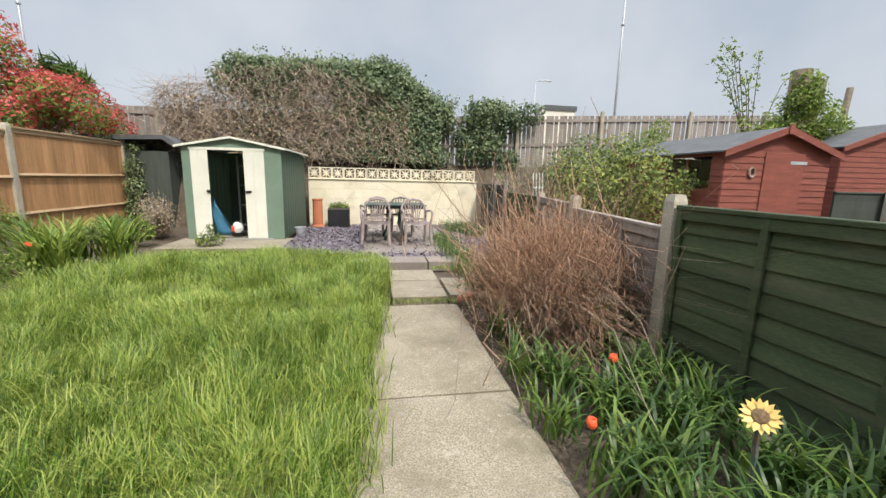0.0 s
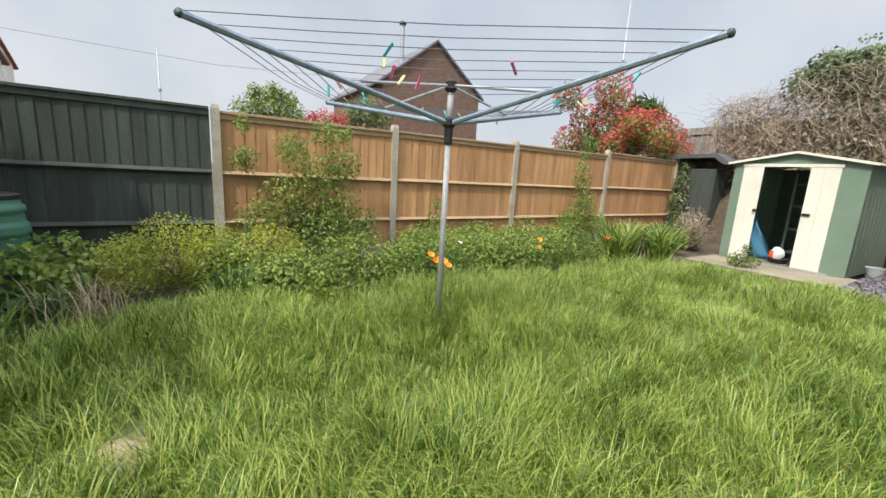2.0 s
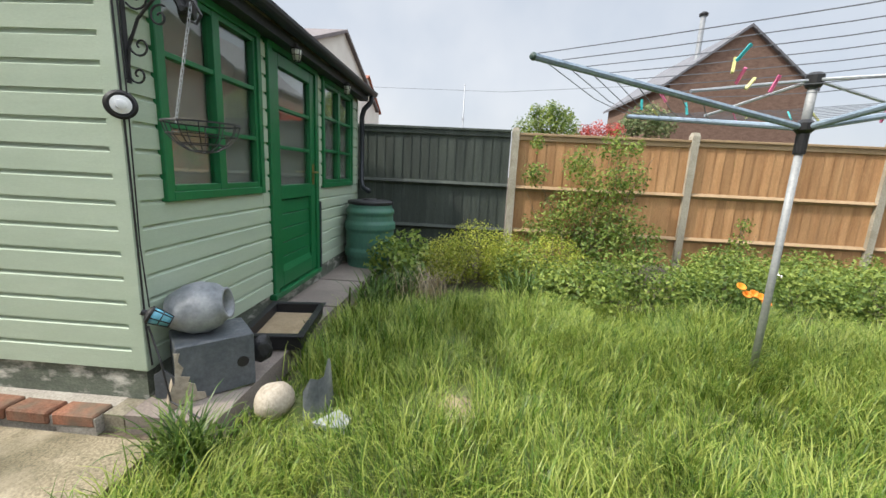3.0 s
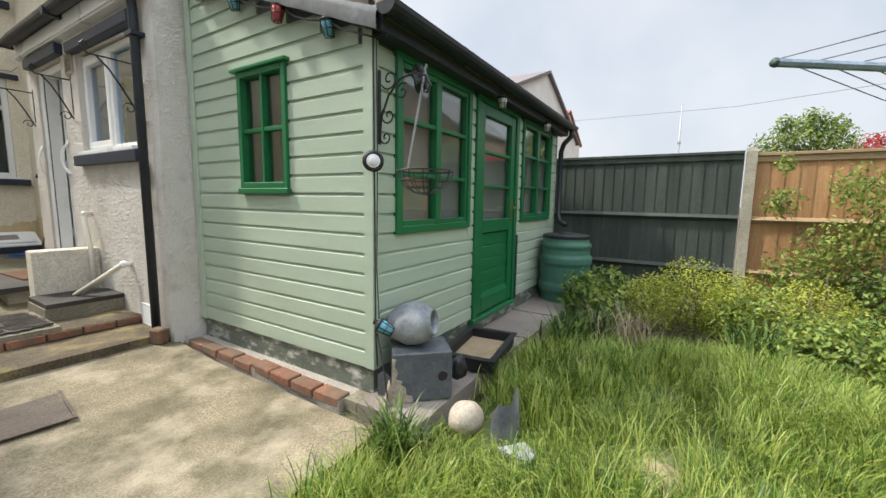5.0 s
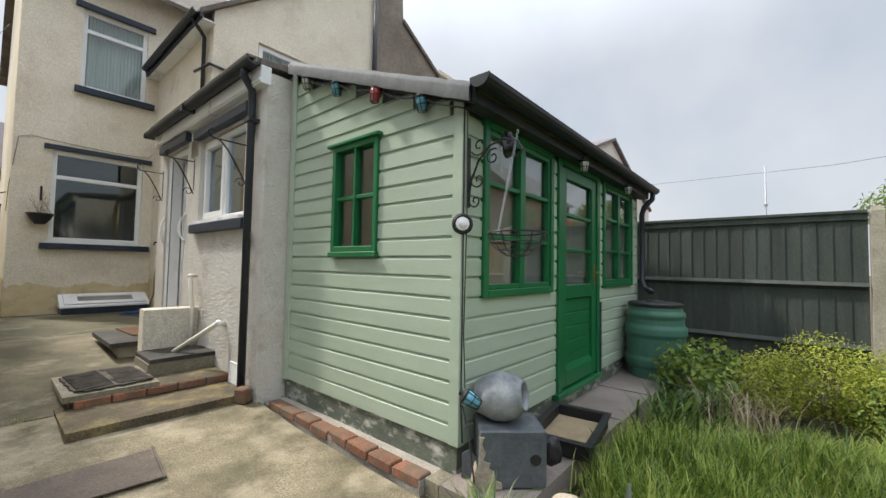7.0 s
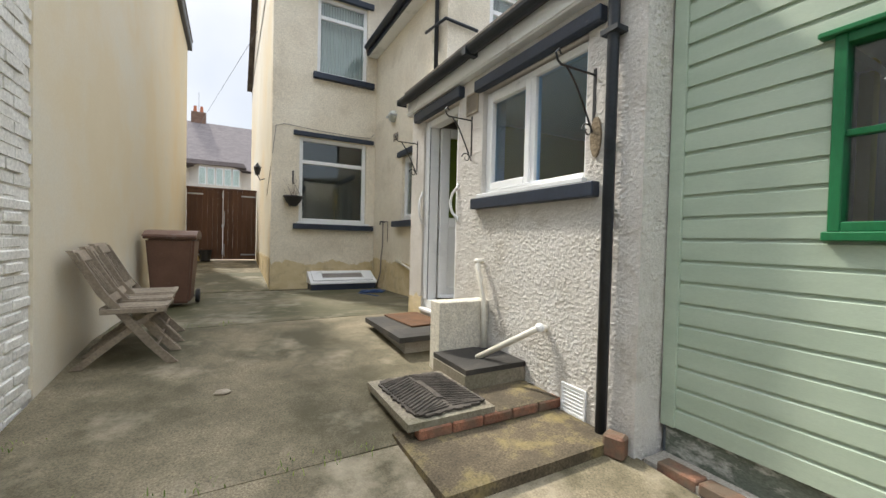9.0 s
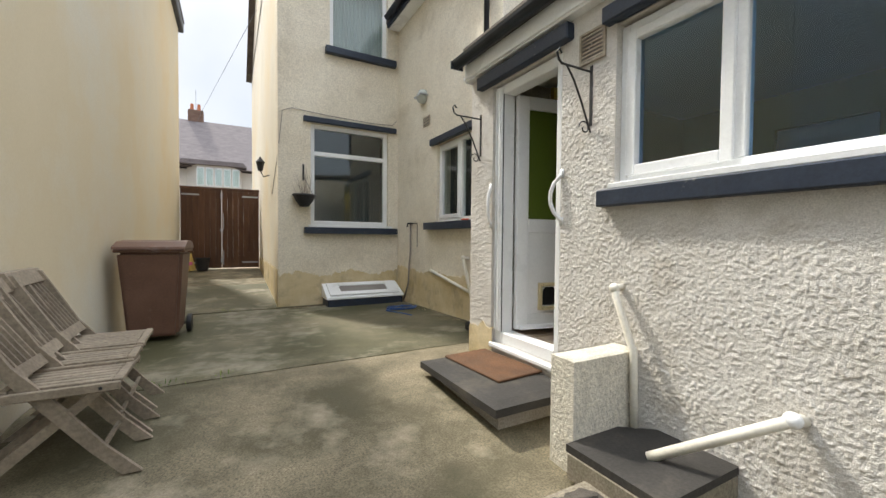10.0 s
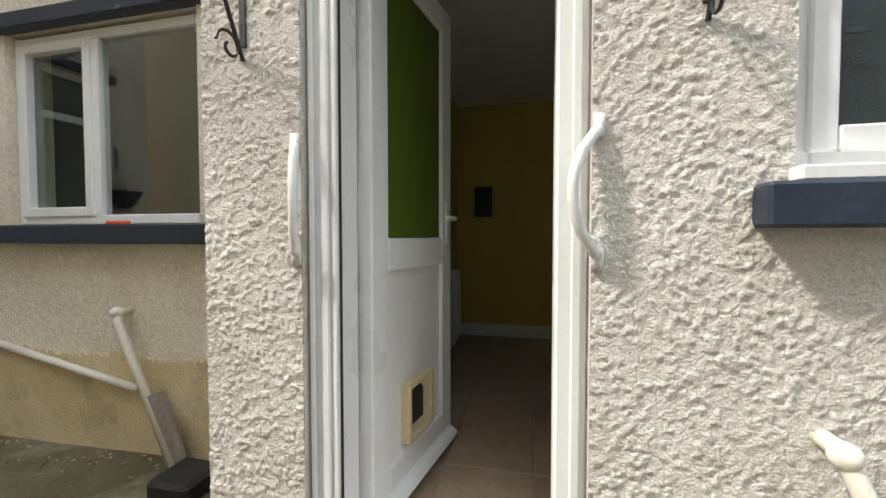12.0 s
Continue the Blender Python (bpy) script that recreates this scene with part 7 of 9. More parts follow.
part("lid", prism([(-0.37, 0.985), (0.35, 0.985), (0.34, 1.0), (0.25, 1.05), (0.05, 1.075), (-0.2, 1.06), (-0.36, 1.01)], "x", -0.305, 0.305), BIN, bin_)
part("handle_bar", rod((-0.25, 0.40, 1.0), (0.25, 0.40, 1.0), 0.015), BIN, bin_)
for sx in (-1, 1):
    part("handle_arm", B((sx * 0.25 - 0.015, 0.3, 0.97, sx * 0.25 + 0.015, 0.41, 1.015)), BIN, bin_)
    b = lathe([(0.02, -0.03), (0.10, -0.025), (0.105, -0.01), (0.105, 0.01), (0.10, 0.025), (0.02, 0.03)], 20)
    bmesh.ops.transform(b, matrix=pose(sx * 0.27, 0.24, 0.105, 0, 90, 0), verts=b.verts[:])
    part("wheel", b, BLACK, bin_, smooth=False)
part("label_scrap", B((-0.03, -0.325, 0.55, 0.05, -0.31, 0.68)), WHITE, bin_, "torn white sticker").rotation_euler = (radians(-5.5), 0, 0)
part("axle", rod((-0.27, 0.24, 0.105), (0.27, 0.24, 0.105), 0.012), BLACK, bin_)

fc = thing("folding_chair", (1.02, -6.35, yard_z(-6.35)), 90, "silvered teak slatted folding chair, weathered", "chair", "folding chairs against the wall")
# front faces +y of its own axes
for sx in (-1, 1):
    part("back_leg", prism([(0.27, 0.0), (0.345, 0.0), (0.22, 0.14), (0.03, 0.40), (-0.10, 0.56), (-0.265, 0.87), (-0.32, 0.87), (-0.16, 0.56), (-0.03, 0.38), (0.15, 0.14)], "x", sx * 0.195 - 0.011, sx * 0.195 + 0.011), TEAK, fc)
    part("front_leg", prism([(-0.33, 0.0), (-0.25, 0.0), (0.25, 0.435), (0.19, 0.435)], "x", sx * 0.165 - 0.011, sx * 0.165 + 0.011), TEAK, fc)
    part("seat_rail", B((sx * 0.219 - 0.011, -0.14, 0.41, sx * 0.219 + 0.011, 0.27, 0.45), bevel=0.004), TEAK, fc)
    part("bolt", rod((sx * 0.228, 0.2, 0.43), (sx * 0.234, 0.2, 0.43), 0.008), IRON, fc)
for i in range(9):
    part("seat_slat", B((-0.203 + i * 0.0455, -0.11, 0.441, -0.167 + i * 0.0455, 0.235, 0.457), bevel=0.003), TEAK, fc)
for a_, b_ in ((-0.145, -0.112), (0.237, 0.275)):
    part("seat_end", B((-0.207, a_, 0.437, 0.207, b_, 0.46), bevel=0.004), TEAK, fc)
for i in range(7):
    x = -0.15 + i * 0.05
    part("back_slat", pipe([(x, -0.095, 0.53), (x, -0.275, 0.815)], 0.011, 4), TEAK, fc)
part("back_rail", prism([(-0.27, 0.80), (-0.25, 0.81), (-0.29, 0.885), (-0.33, 0.885)], "x", -0.225, 0.225), TEAK, fc)
part("back_rail", prism([(-0.085, 0.49), (-0.065, 0.50), (-0.095, 0.55), (-0.115, 0.54)], "x", -0.183, 0.183), TEAK, fc)
part("cross_rail", pipe([(-0.19, 0.2, 0.14), (0.19, 0.2, 0.14)], 0.012, 4), TEAK, fc)
part("cross_rail", pipe([(-0.165, -0.18, 0.1), (0.165, -0.18, 0.1)], 0.012, 4), TEAK, fc)
for y in (-7.09, -7.33):
    copy_thing(fc, pose(1.04, y, yard_z(y), 0, 0, 92))
fc.matrix_world = pose(1.03, -6.80, yard_z(-6.80), 0, 0, 90)

bw2 = thing("basement_light", label="sloping white framed basement window on a black kerb", category="window", kind="structure")
part("kerb", B((-2.42, -11.285, 0.12, -1.10, -10.84, 0.37), bevel=0.01), BLUE_PAINT, bw2)
b = prism([(-11.28, 0.372), (-10.83, 0.372), (-10.83, 0.40), (-11.28, 0.60)], "x", -2.44, -1.08)
part("casing", b, UPVC, bw2)
sl = pose(-1.76, -11.06, 0.505, -24.0)
fr = part("frame", B((-0.62, -0.2, 0, -0.42, 0.2, 0.03), (0.42, -0.2, 0, 0.62, 0.2, 0.03), (-0.42, -0.2, 0, 0.42, -0.10, 0.03), (-0.42, 0.10, 0, 0.42, 0.2, 0.03), bevel=0.006), UPVC, bw2)
fr.matrix_basis = sl
part("pane", B((-0.42, -0.1, 0.004, 0.42, 0.1, 0.012)), BLIND, bw2).matrix_basis = sl

dpipe = thing("waste_pipe", label="white plastic waste pipe running down to the gully", category="pipe")
part("pipe_run", pipe([(KX + 0.0, -5.80, 1.125), (KX + 0.06, -5.80, 1.125), (KX + 0.075, -5.79, 1.09), (KX + 0.085, -5.66, 0.79), (KX + 0.085, -5.645, 0.36)], 0.021, 10), WHITE_PIPE, dpipe, smooth=True)
part("elbow", lump(0.03, 1, (1, 1, 1), 0.05), WHITE_PIPE, dpipe, smooth=True).location = (KX + 0.068, -5.80, 1.12)
dp2 = thing("waste_pipe", label="white plastic waste pipe slanting into the gully", category="pipe")
part("pipe_run", pipe([(KX, -4.96, 0.68), (KX + 0.05, -4.97, 0.69), (KX + 0.08, -5.0, 0.67), (KX + 0.30, -5.42, 0.38)], 0.024, 10), WHITE_PIPE, dp2, smooth=True)
part("elbow", lump(0.034, 1, (1, 1, 1), 0.05), UPVC, dp2, smooth=True).location = (KX + 0.06, -4.975, 0.688)
dp3 = thing("waste_pipe", label="white plastic waste pipes under the side window", category="pipe")
part("pipe_run", pipe([(HX, -8.75, 1.14), (HX + 0.07, -8.76, 1.15), (HX + 0.08, -8.75, 1.10), (HX + 0.09, -8.32, 0.22)], 0.024, 10), WHITE_PIPE, dp3, smooth=True)
part("pipe_run", pipe([(HX + 0.03, -9.82, 0.90), (HX + 0.04, -8.66, 0.70)], 0.022, 10), WHITE_PIPE, dp3, smooth=True)
part("elbow", lump(0.033, 1, (1, 1, 1), 0.05), WHITE_PIPE, dp3, smooth=True).location = (HX + 0.075, -8.76, 1.145)
plank = thing("plank", (-2.42, -8.35, yard_z(-8.35)), 0, "old grey timber offcut leaning on the wall", "plank")
part("board", B((-0.02, -0.06, 0, 0.02, 0.06, 0.42), bevel=0.004), FENCE_GREY, plank).rotation_euler = (radians(22), 0, 0)
gully2 = thing("drain_cover", (-2.25, -8.12, yard_z(-8.1)), 0, "black plastic drain hopper by the wall", "drain")
part("hopper", B((-0.12, -0.12, 0, 0.12, 0.12, 0.10), bevel=0.02), BLACK, gully2)

tap = thing("garden_tap", label="brass outdoor tap with a lagged pipe and hose", category="tap")
part("lagged_pipe", pipe([(HX + 0.03, -10.62, 1.68), (HX + 0.03, -10.62, 1.15), (HX + 0.06, -10.60, 0.95), (HX + 0.05, -10.66, 0.6), (HX + 0.1, -10.75, 0.3)], 0.014, 6), FENCE_GREY, tap, smooth=True)
part("tap_body", pipe([(HX, -10.60, 1.66), (HX + 0.09, -10.60, 1.66), (HX + 0.1, -10.6, 1.60)], 0.016, 6), IRON, tap)
part("clip_pipe", pipe([(HX + 0.02, -10.36, 1.66), (HX + 0.02, -10.36, 1.25)], 0.008, 5), FENCE_GREY, tap)
part("cross_pipe", pipe([(HX + 0.02, -10.62, 1.66), (HX + 0.02, -10.36, 1.66)], 0.008, 5), IRON, tap)
hose = thing("hose", (-2.1, -10.1, yard_z(-10.1) + 0.01), 0, "blue garden hose coiled on the concrete", "hose")
pts = [(0.22 * (1 + 0.15 * math.sin(t * 1.7)) * math.cos(t), 0.13 * (1 + 0.2 * math.sin(t * 2.3)) * math.sin(t), 0.006 + 0.004 * (k % 7)) for k, t in enumerate(np.linspace(0, 17, 90))]
part("coil", pipe(pts + [(0.3, 0.1, 0.008), (0.15, 0.45, 0.008), (0.1, 0.62, 0.008)], 0.009, 6), BLUE_HOSE, hose, smooth=True)

bracket((KX, -4.60, 2.30), 0, "black scrolled hanging basket bracket on the white wall")
bracket((KX, -6.05, 2.38), 0, "black scrolled hanging basket bracket on the white wall", size=0.26)
bracket((KX, -7.30, 2.41), 0, "black scrolled hanging basket bracket on the white wall", size=0.26)
hb = thing("wall_basket", (-0.78, -11.19, 1.92), 0, "black hanging bowl with dry twigs on the wall", "hanging basket")
part("bowl", lathe([(0.07, 0), (0.14, 0.09), (0.18, 0.18), (0.20, 0.18), (0.19, 0.2), (0.16, 0.19), (0.06, 0.03)], 20), BLACK, hb, smooth=False)
rng = np.random.default_rng(77)
n = 26
twigs("dry_twigs", hb, TWIG_GREY, rng, np.stack([rng.normal(size=n) * 0.04, rng.normal(size=n) * 0.03, np.full(n, 0.15)], -1), np.stack([rng.normal(size=n) * 0.15, rng.normal(size=n) * 0.08, rng.uniform(0.3, 0.62, n)], -1), 0.004)
part("hanger", pipe([(-0.15, 0, 0.19), (0.0, -0.06, 0.5), (0.0, -0.1, 0.66)], 0.004, 4), IRON, hb)
part("wall_hook", B((-0.015, -0.11, 0.45, 0.015, -0.09, 0.72)), IRON, hb)

for nm, y, z, w, h, lbl in (("air_vent", -6.04, 2.62, 0.20, 0.20, "grey louvred air vent in the white wall"), ("air_vent", -4.69, 0.25, 0.21, 0.20, "white plastic air vent low in the wall")):
    v_ = thing(nm, (KX + 0.004, y, z), 0, lbl, "vent", "wall vents")
    mm = UPVC if z < 1 else STONE_PALE
    part("vent_frame", B((0, -w / 2, -h / 2, 0.015, -w / 2 + 0.015, h / 2), (0, w / 2 - 0.015, -h / 2, 0.015, w / 2, h / 2), (0, -w / 2 + .015, -h / 2, 0.015, w / 2 - .015, -h / 2 + 0.015), (0, -w / 2 + .015, h / 2 - 0.015, 0.015, w / 2 - .015, h / 2)), mm, v_)
    part("backing", B((0, -w / 2 + .015, -h / 2 + .015, 0.003, w / 2 - .015, h / 2 - .015)), BLIND, v_)
    for k in range(7):
        zz = -h / 2 + 0.025 + k * (h - 0.03) / 7
        part("slat", prism([(0.003, zz), (0.014, zz - 0.006), (0.014, zz - 0.002), (0.003, zz + 0.012)], "y", -w / 2 + .015, w / 2 - .015), mm, v_)
patch = thing("bare_patch", (KX + 0.004, -4.575, 1.98), 0, "oval bare pebble patch in the white roughcast", "wall patch")
b = lathe([(0.5, 0), (0.49, 0.012), (0.3, 0.014)], 20)
bmesh.ops.transform(b, matrix=Matrix.Diagonal((1, 0.085, 0.26, 1)) @ pose(0, 0, 0, 0, 90), verts=b.verts[:])
part("pebble_face", b, mat("bare_pebble_dash", (0.20, 0.15, 0.09), (0.34, 0.27, 0.18), 40, 0.95, 0.9, 55, 0.5, bdist=0.01), patch)
bulk = thing("bulkhead_light", (HX, -10.15, 3.72), 0, "round grey bulkhead light on the house wall", "light")
b = lathe([(0.11, 0), (0.115, 0.04), (0.10, 0.09), (0.05, 0.12)], 20)
bmesh.ops.transform(b, matrix=pose(0, 0, 0, 0, 90), verts=b.verts[:])
part("dome", b, CLEAR_GLASS, bulk, smooth=True)
part("guard", B((0.0, -0.13, -0.012, 0.13, -0.11, 0.012), (0.0, 0.11, -0.012, 0.13, 0.13, 0.012), (0.115, -0.11, -0.012, 0.13, 0.11, 0.012)), STEEL, bulk)
av = thing("air_brick", (HX + 0.002, -10.05, 3.30), 0, "small pierced air brick in the house wall", "vent", "wall vents")
part("brick_face", B((0, -0.12, -0.08, 0.012, 0.12, 0.08), bevel=0.003), STONE_PALE, av)
for i in range(5):
    for j in range(3):
        part("hole", B((0.0121, -0.10 + i * 0.044, -0.06 + j * 0.045, 0.0135, -0.075 + i * 0.044, -0.035 + j * 0.045)), BLACK, av)
wire = thing("cable", label="thin grey cable looped across the house wall", category="cable")
part("wire", pipe([(-0.37, -12.2, 2.2), (-0.37, -11.5, 2.6), (-0.40, -11.28, 3.0), (-0.45, -11.285, 3.5), (-0.6, -11.285, 3.56), (-1.2, -11.285, 3.52), (-2.0, -11.285, 3.5), (-2.38, -11.285, 3.52), (-2.46, -11.285, 3.62)], 0.006, 5), FENCE_GREY, wire)
wl_ = thing("wall_lantern", (-0.37, -12.8, 2.75), 0, "black coach lantern on the passage wall", "light")
part("arm", pipe([(0, 0, -0.12), (0.1, 0, -0.16), (0.16, 0, -0.05)], 0.012, 6), IRON, wl_)
part("lamp_body", lathe([(0.045, 0), (0.075, 0.16), (0.09, 0.17), (0.03, 0.24), (0.01, 0.28)], 6, None, (0.16, 0, -0.05)), IRON, wl_)
cone = thing("safety_cone", (1.18, -15.6, 0.57), 10, "yellow plastic floor sign cone by the gate", "cone")
part("cone_body", lathe([(0.13, 0), (0.12, 0.02), (0.03, 0.42), (0.02, 0.43)], 4), YELLOW_PETAL, cone)
part("badge", B((-0.04, 0.085, 0.14, 0.04, 0.1, 0.22)), PEG_PINK, cone)
bk = thing("bucket", (0.92, -15.55, 0.57), 0, "black plastic bucket by the gate", "bucket")
part("bucket_body", lathe([(0.12, 0), (0.16, 0.30), (0.17, 0.31), (0.15, 0.30), (0.11, 0.02)], 16), BLACK, bk)
pegr = thing("clothes_peg", (HX + 0.06, -8.75, 1.652), 20, "small red plastic clip on the window sill", "peg")
part("clip", B((-0.012, -0.06, 0, 0.012, 0.06, 0.018), bevel=0.003), RED_PETAL, pegr)
soap = thing("pebble", (0.36, -5.9, yard_z(-5.9)), 0, "small pale pebble on the concrete", "stone")
part("stone", lump(0.045, 3, (1.2, 0.8, 0.4), 0.2, 2), STONE_PALE, soap).location = (0, 0, 0.012)

r_ = np.random.default_rng(15)
n = 260
q = r_.random(n)
y = np.where(q < 0.6, r_.uniform(-11.0, -7.6, n), r_.uniform(-11.15, -10.9, n))
x = np.where(q < 0.6, HX + 0.03 + np.abs(r_.normal(size=n)) * 0.13, r_.uniform(-2.4, -0.5, n))
v, f = leaf_mesh(np.stack([x, y, np.array([yard_z(t_) for t_ in y]) + 0.006], -1), r_.normal(size=(n, 3)) * 0.4 + np.array([0, 0, 1]), 0.03, 0.018, r_)
tagged(raw("leaf_litter", v, f, DRY_STRAP, None, "", "stuff"), "dry leaf litter along the foot of the house wall", "litter")

# white bricks, laid last in this part
rng = np.random.default_rng(9)
wb_me = bpy.data.meshes.new("brick")
b = B((-0.0, -0.105, -0.031, 0.055, 0.105, 0.031), bevel=0.008)
b.to_mesh(wb_me)
b.free()
wb_me.materials.append(WHITE_BRICK)
for r in range(20):
    for k in range(12):
        y = -6.14 + k * 0.222 + (0.111 if r % 2 else 0)
        if y < -3.4:
            piece("brick", wb_me, whiteb, pose(1.43 + rng.normal() * 0.004, y, 0.12 + r * 0.074, 0, 0, rng.normal() * 0.8))
bm = bmesh.new()
for r in range(20, 66):
    for k in range(12):
        y = -6.14 + k * 0.222 + (0.111 if r % 2 else 0)
        o = rng.normal() * 0.004
        box(bm, 1.43 + o, y - 0.105, 0.09 + r * 0.074, 1.49, y + 0.105, 0.152 + r * 0.074)
part("upper_courses", bm, WHITE_BRICK, whiteb, kind="stuff")


# ---- lawn: long unmown blades, leaning in drifts ----
rng = np.random.default_rng(21)
n = 15000
cx, cy = rng.uniform(-4.3, 0.3, n), rng.uniform(-2.1, 7.2, n)
keep = in_poly(cx, cy, LAWN_EDGE) & (np.hypot(cx + 2.19, cy + 0.66) > 0.17) & (np.hypot(cx + 2.06, cy + 1.5) > 0.17)
cx, cy = cx[keep], cy[keep]
lush = smooth_noise(cx, cy, 0.75, 6)
each_ = (np.clip(1.3 - 0.10 * np.hypot(cx + 0.5, cy), 0.5, 1.0) * rng.uniform(11, 24, len(cx))).astype(int)
k = np.repeat(np.arange(len(cx)), each_)
n = len(k)
off = rng.normal(size=(n, 2)) * 0.042
lean = smooth_noise(cx, cy, 0.9, 4) * 6.28 + smooth_noise(cx, cy, 0.26, 5) * 7.0 + rng.normal(size=len(cx)) * 0.45
a = np.where(rng.random(n) < 0.68, lean[k] + rng.normal(size=n) * 0.5, np.arctan2(off[:, 1], off[:, 0]) + rng.normal(size=n) * 0.8)
x, y = cx[k] + off[:, 0], cy[k] + off[:, 1]
size_ = (0.05 + 0.17 * lush) * rng.uniform(0.6, 1.5, len(cx))
tall = size_[k] * rng.uniform(0.55, 1.55, n)
v, f = strips(np.stack([x, y, np.zeros(n)], -1), np.stack([np.cos(a), np.sin(a), np.zeros(n)], -1), tall, rng.uniform(0.0026, 0.0068, n), rng, 2.35, 4)
tagged(raw("lawn_grass", v, f, LAWN, None, "", "stuff"), "long unmown bright green lawn grass, in drifts", "grass")


def tufts(name, label, centres, n_each, length, width, material, seed, spread=0.09, bend=1.4, category="grass"):
    r = np.random.default_rng(seed)
    c = np.repeat(np.asarray(centres, float), n_each, 0)
    m = len(c)
    root = c + np.concatenate([r.normal(size=(m, 2)) * spread, np.zeros((m, 1))], 1)
    v, f = strips(root, level_dirs(r, m), length * r.uniform(0.5, 1.2, m), width, r, bend, 4)
    return tagged(raw(name, v, f, material, None, "", "stuff"), label, category)


r_ = np.random.default_rng(3)
tufts("edge_grass", "long grass tufts hanging over the lawn edge", [(-1.25, -1.7, 0), (-2.9, -1.45, 0), (-3.2, -1.4, 0), (-1.05, -1.7, 0), (-2.5, -1.45, 0),
       (-2.4, -1.3, 0), (-2.8, -1.1, 0), (-3.3, -1.0, 0), (-3.6, -0.6, 0)], 260, 0.30, 0.007, LAWN, 41, 0.11)
tufts("edge_grass", "long grass tufts beside the garden path", [(-0.14 + 0.012 * k + 0.03 * math.sin(k), 1.3 + k * 0.27, 0) for k in range(18)] + [(-0.1 - 0.15 * k, 6.1 + 0.05 * k, 0) for k in range(12)], 150, 0.20, 0.006, LAWN, 42, 0.07)
tufts("path_weeds", "moss and short grass between the path slabs", [(0.2 + 0.1 * k, 4.04, 0.0) for k in range(7)] + [(0.85 + 0.07 * k, 5.6, 0.0) for k in range(6)], 60, 0.05, 0.005, LAWN, 43, 0.05)
tufts("yard_weeds", "small green weeds in the concrete joints", [(0.42, -4.91, yard_z(-4.9)), (0.62, -4.91, yard_z(-4.9)), (0.9, -4.91, yard_z(-4.9)), (0.1, -4.91, yard_z(-4.9)), (-0.15, -4.91, yard_z(-4.9)), (-0.35, -4.91, yard_z(-4.9)), (1.3, -5.6, yard_z(-5.6)), (1.36, -4.6, yard_z(-4.6)), (0.75, -7.75, 0.32), (0.35, -7.76, 0.32), (0.4, -11.25, 0.24)], 14, 0.04, 0.006, SHRUB, 44, 0.05)
tufts("border_grass", "grass and weeds along the patio edge", [(1.35 + 0.1 * math.sin(k * 2.1), 4.2 + k * 0.22, 0) for k in range(20)] + [(2.1 + 0.3 * math.sin(k), 8.4 + k * 0.2, 0.03) for k in range(11)], 90, 0.28, 0.008, STRAP, 45, 0.12)


def strap_plant(loc, n, length, width, seed, label, material=STRAP, spread=0.08, bend=1.5, category="plant", group=""):
    r = np.random.default_rng(seed)
    ob = thing("strap_plant", loc, 0, label, category, group)
    root = np.concatenate([r.normal(size=(n, 2)) * spread, np.zeros((n, 1))], 1)
    v, f = strips(root, level_dirs(r, n), length * r.uniform(0.6, 1.15, n), width, r, bend, 6)
    raw("leaves", v, f, material, ob)
    return ob


k = 0
for x, y in ((1.25, 1.35), (1.55, 1.62), (1.72, 1.25), (1.32, 1.85), (1.62, 2.05), (1.85, 1.75), (1.15, 2.2), (1.9, 2.2), (1.75, 0.85), (1.45, 0.95), (1.15, 1.0), (1.95, 1.15)):
    k += 1
    strap_plant((x, y, 0), 90, 0.35, 0.022, 100 + k, "glossy green bluebell-like clump of strap leaves in the border", group="strap-leaved border plants", bend=2.1)
for x, y in ((1.05, 3.0), (1.2, 4.25), (1.25, 4.7), (0.98, 2.4), (0.95, 1.75), (1.0, 1.3)):
    k += 1
    strap_plant((x, y, 0), 60, 0.32, 0.020, 100 + k, "dense clump of narrow dark green leaves by the path", group="strap-leaved border plants")
for x, y in ((-3.75, 6.35), (-4.15, 6.0), (-4.4, 6.6), (-3.95, 6.85), (-4.7, 6.25), (-4.0, 5.55)):
    k += 1
    strap_plant((x, y, 0), 95, 0.80, 0.040, 100 + k, "tall clump of arching sword-shaped leaves in the border", SWORD, group="sword-leaved border plants", bend=1.7)
for x, y in ((-3.55, -1.45), (-3.85, -1.5), (-4.15, -1.3), (-4.35, 0.0)):
    k += 1
    strap_plant((x, y, 0), 70, 0.38, 0.022, 100 + k, "dark green strap-leaved clump beside the slabs", group="strap-leaved border plants")
strap_plant((-4.05, -1.05, 0), 120, 0.42, 0.010, 150, "withered brown leaf clump in the border", DRY_STRAP, 0.15)
strap_plant((-1.60, -1.80, 0), 170, 0.36, 0.012, 151, "coarse arching grass clump at the slab corner", STRAP, 0.05)


def shrub(name, loc, seed, label, blobs, n, leaf, material, stems=30, category="shrub", group="", stem_material=None, shell=0.4):
    """A leafy shrub: stems from the root into each blob, and leaves through the blobs."""
    r = np.random.default_rng(seed)
    ob = thing(name, loc, 0, label, category, group)
    c, rad = [b[:3] for b in blobs], [b[3] for b in blobs]
    p, _ = blob_points(r, stems, c, rad, 0.3)
    twigs("branchwork", ob, stem_material or BARK, r, np.concatenate([r.normal(size=(stems, 2)) * 0.06, np.zeros((stems, 1))], 1), p, 0.007, 4)
    foliage("leaves", ob, material, r, n, c, rad, leaf[0], leaf[1], shell)
    return ob


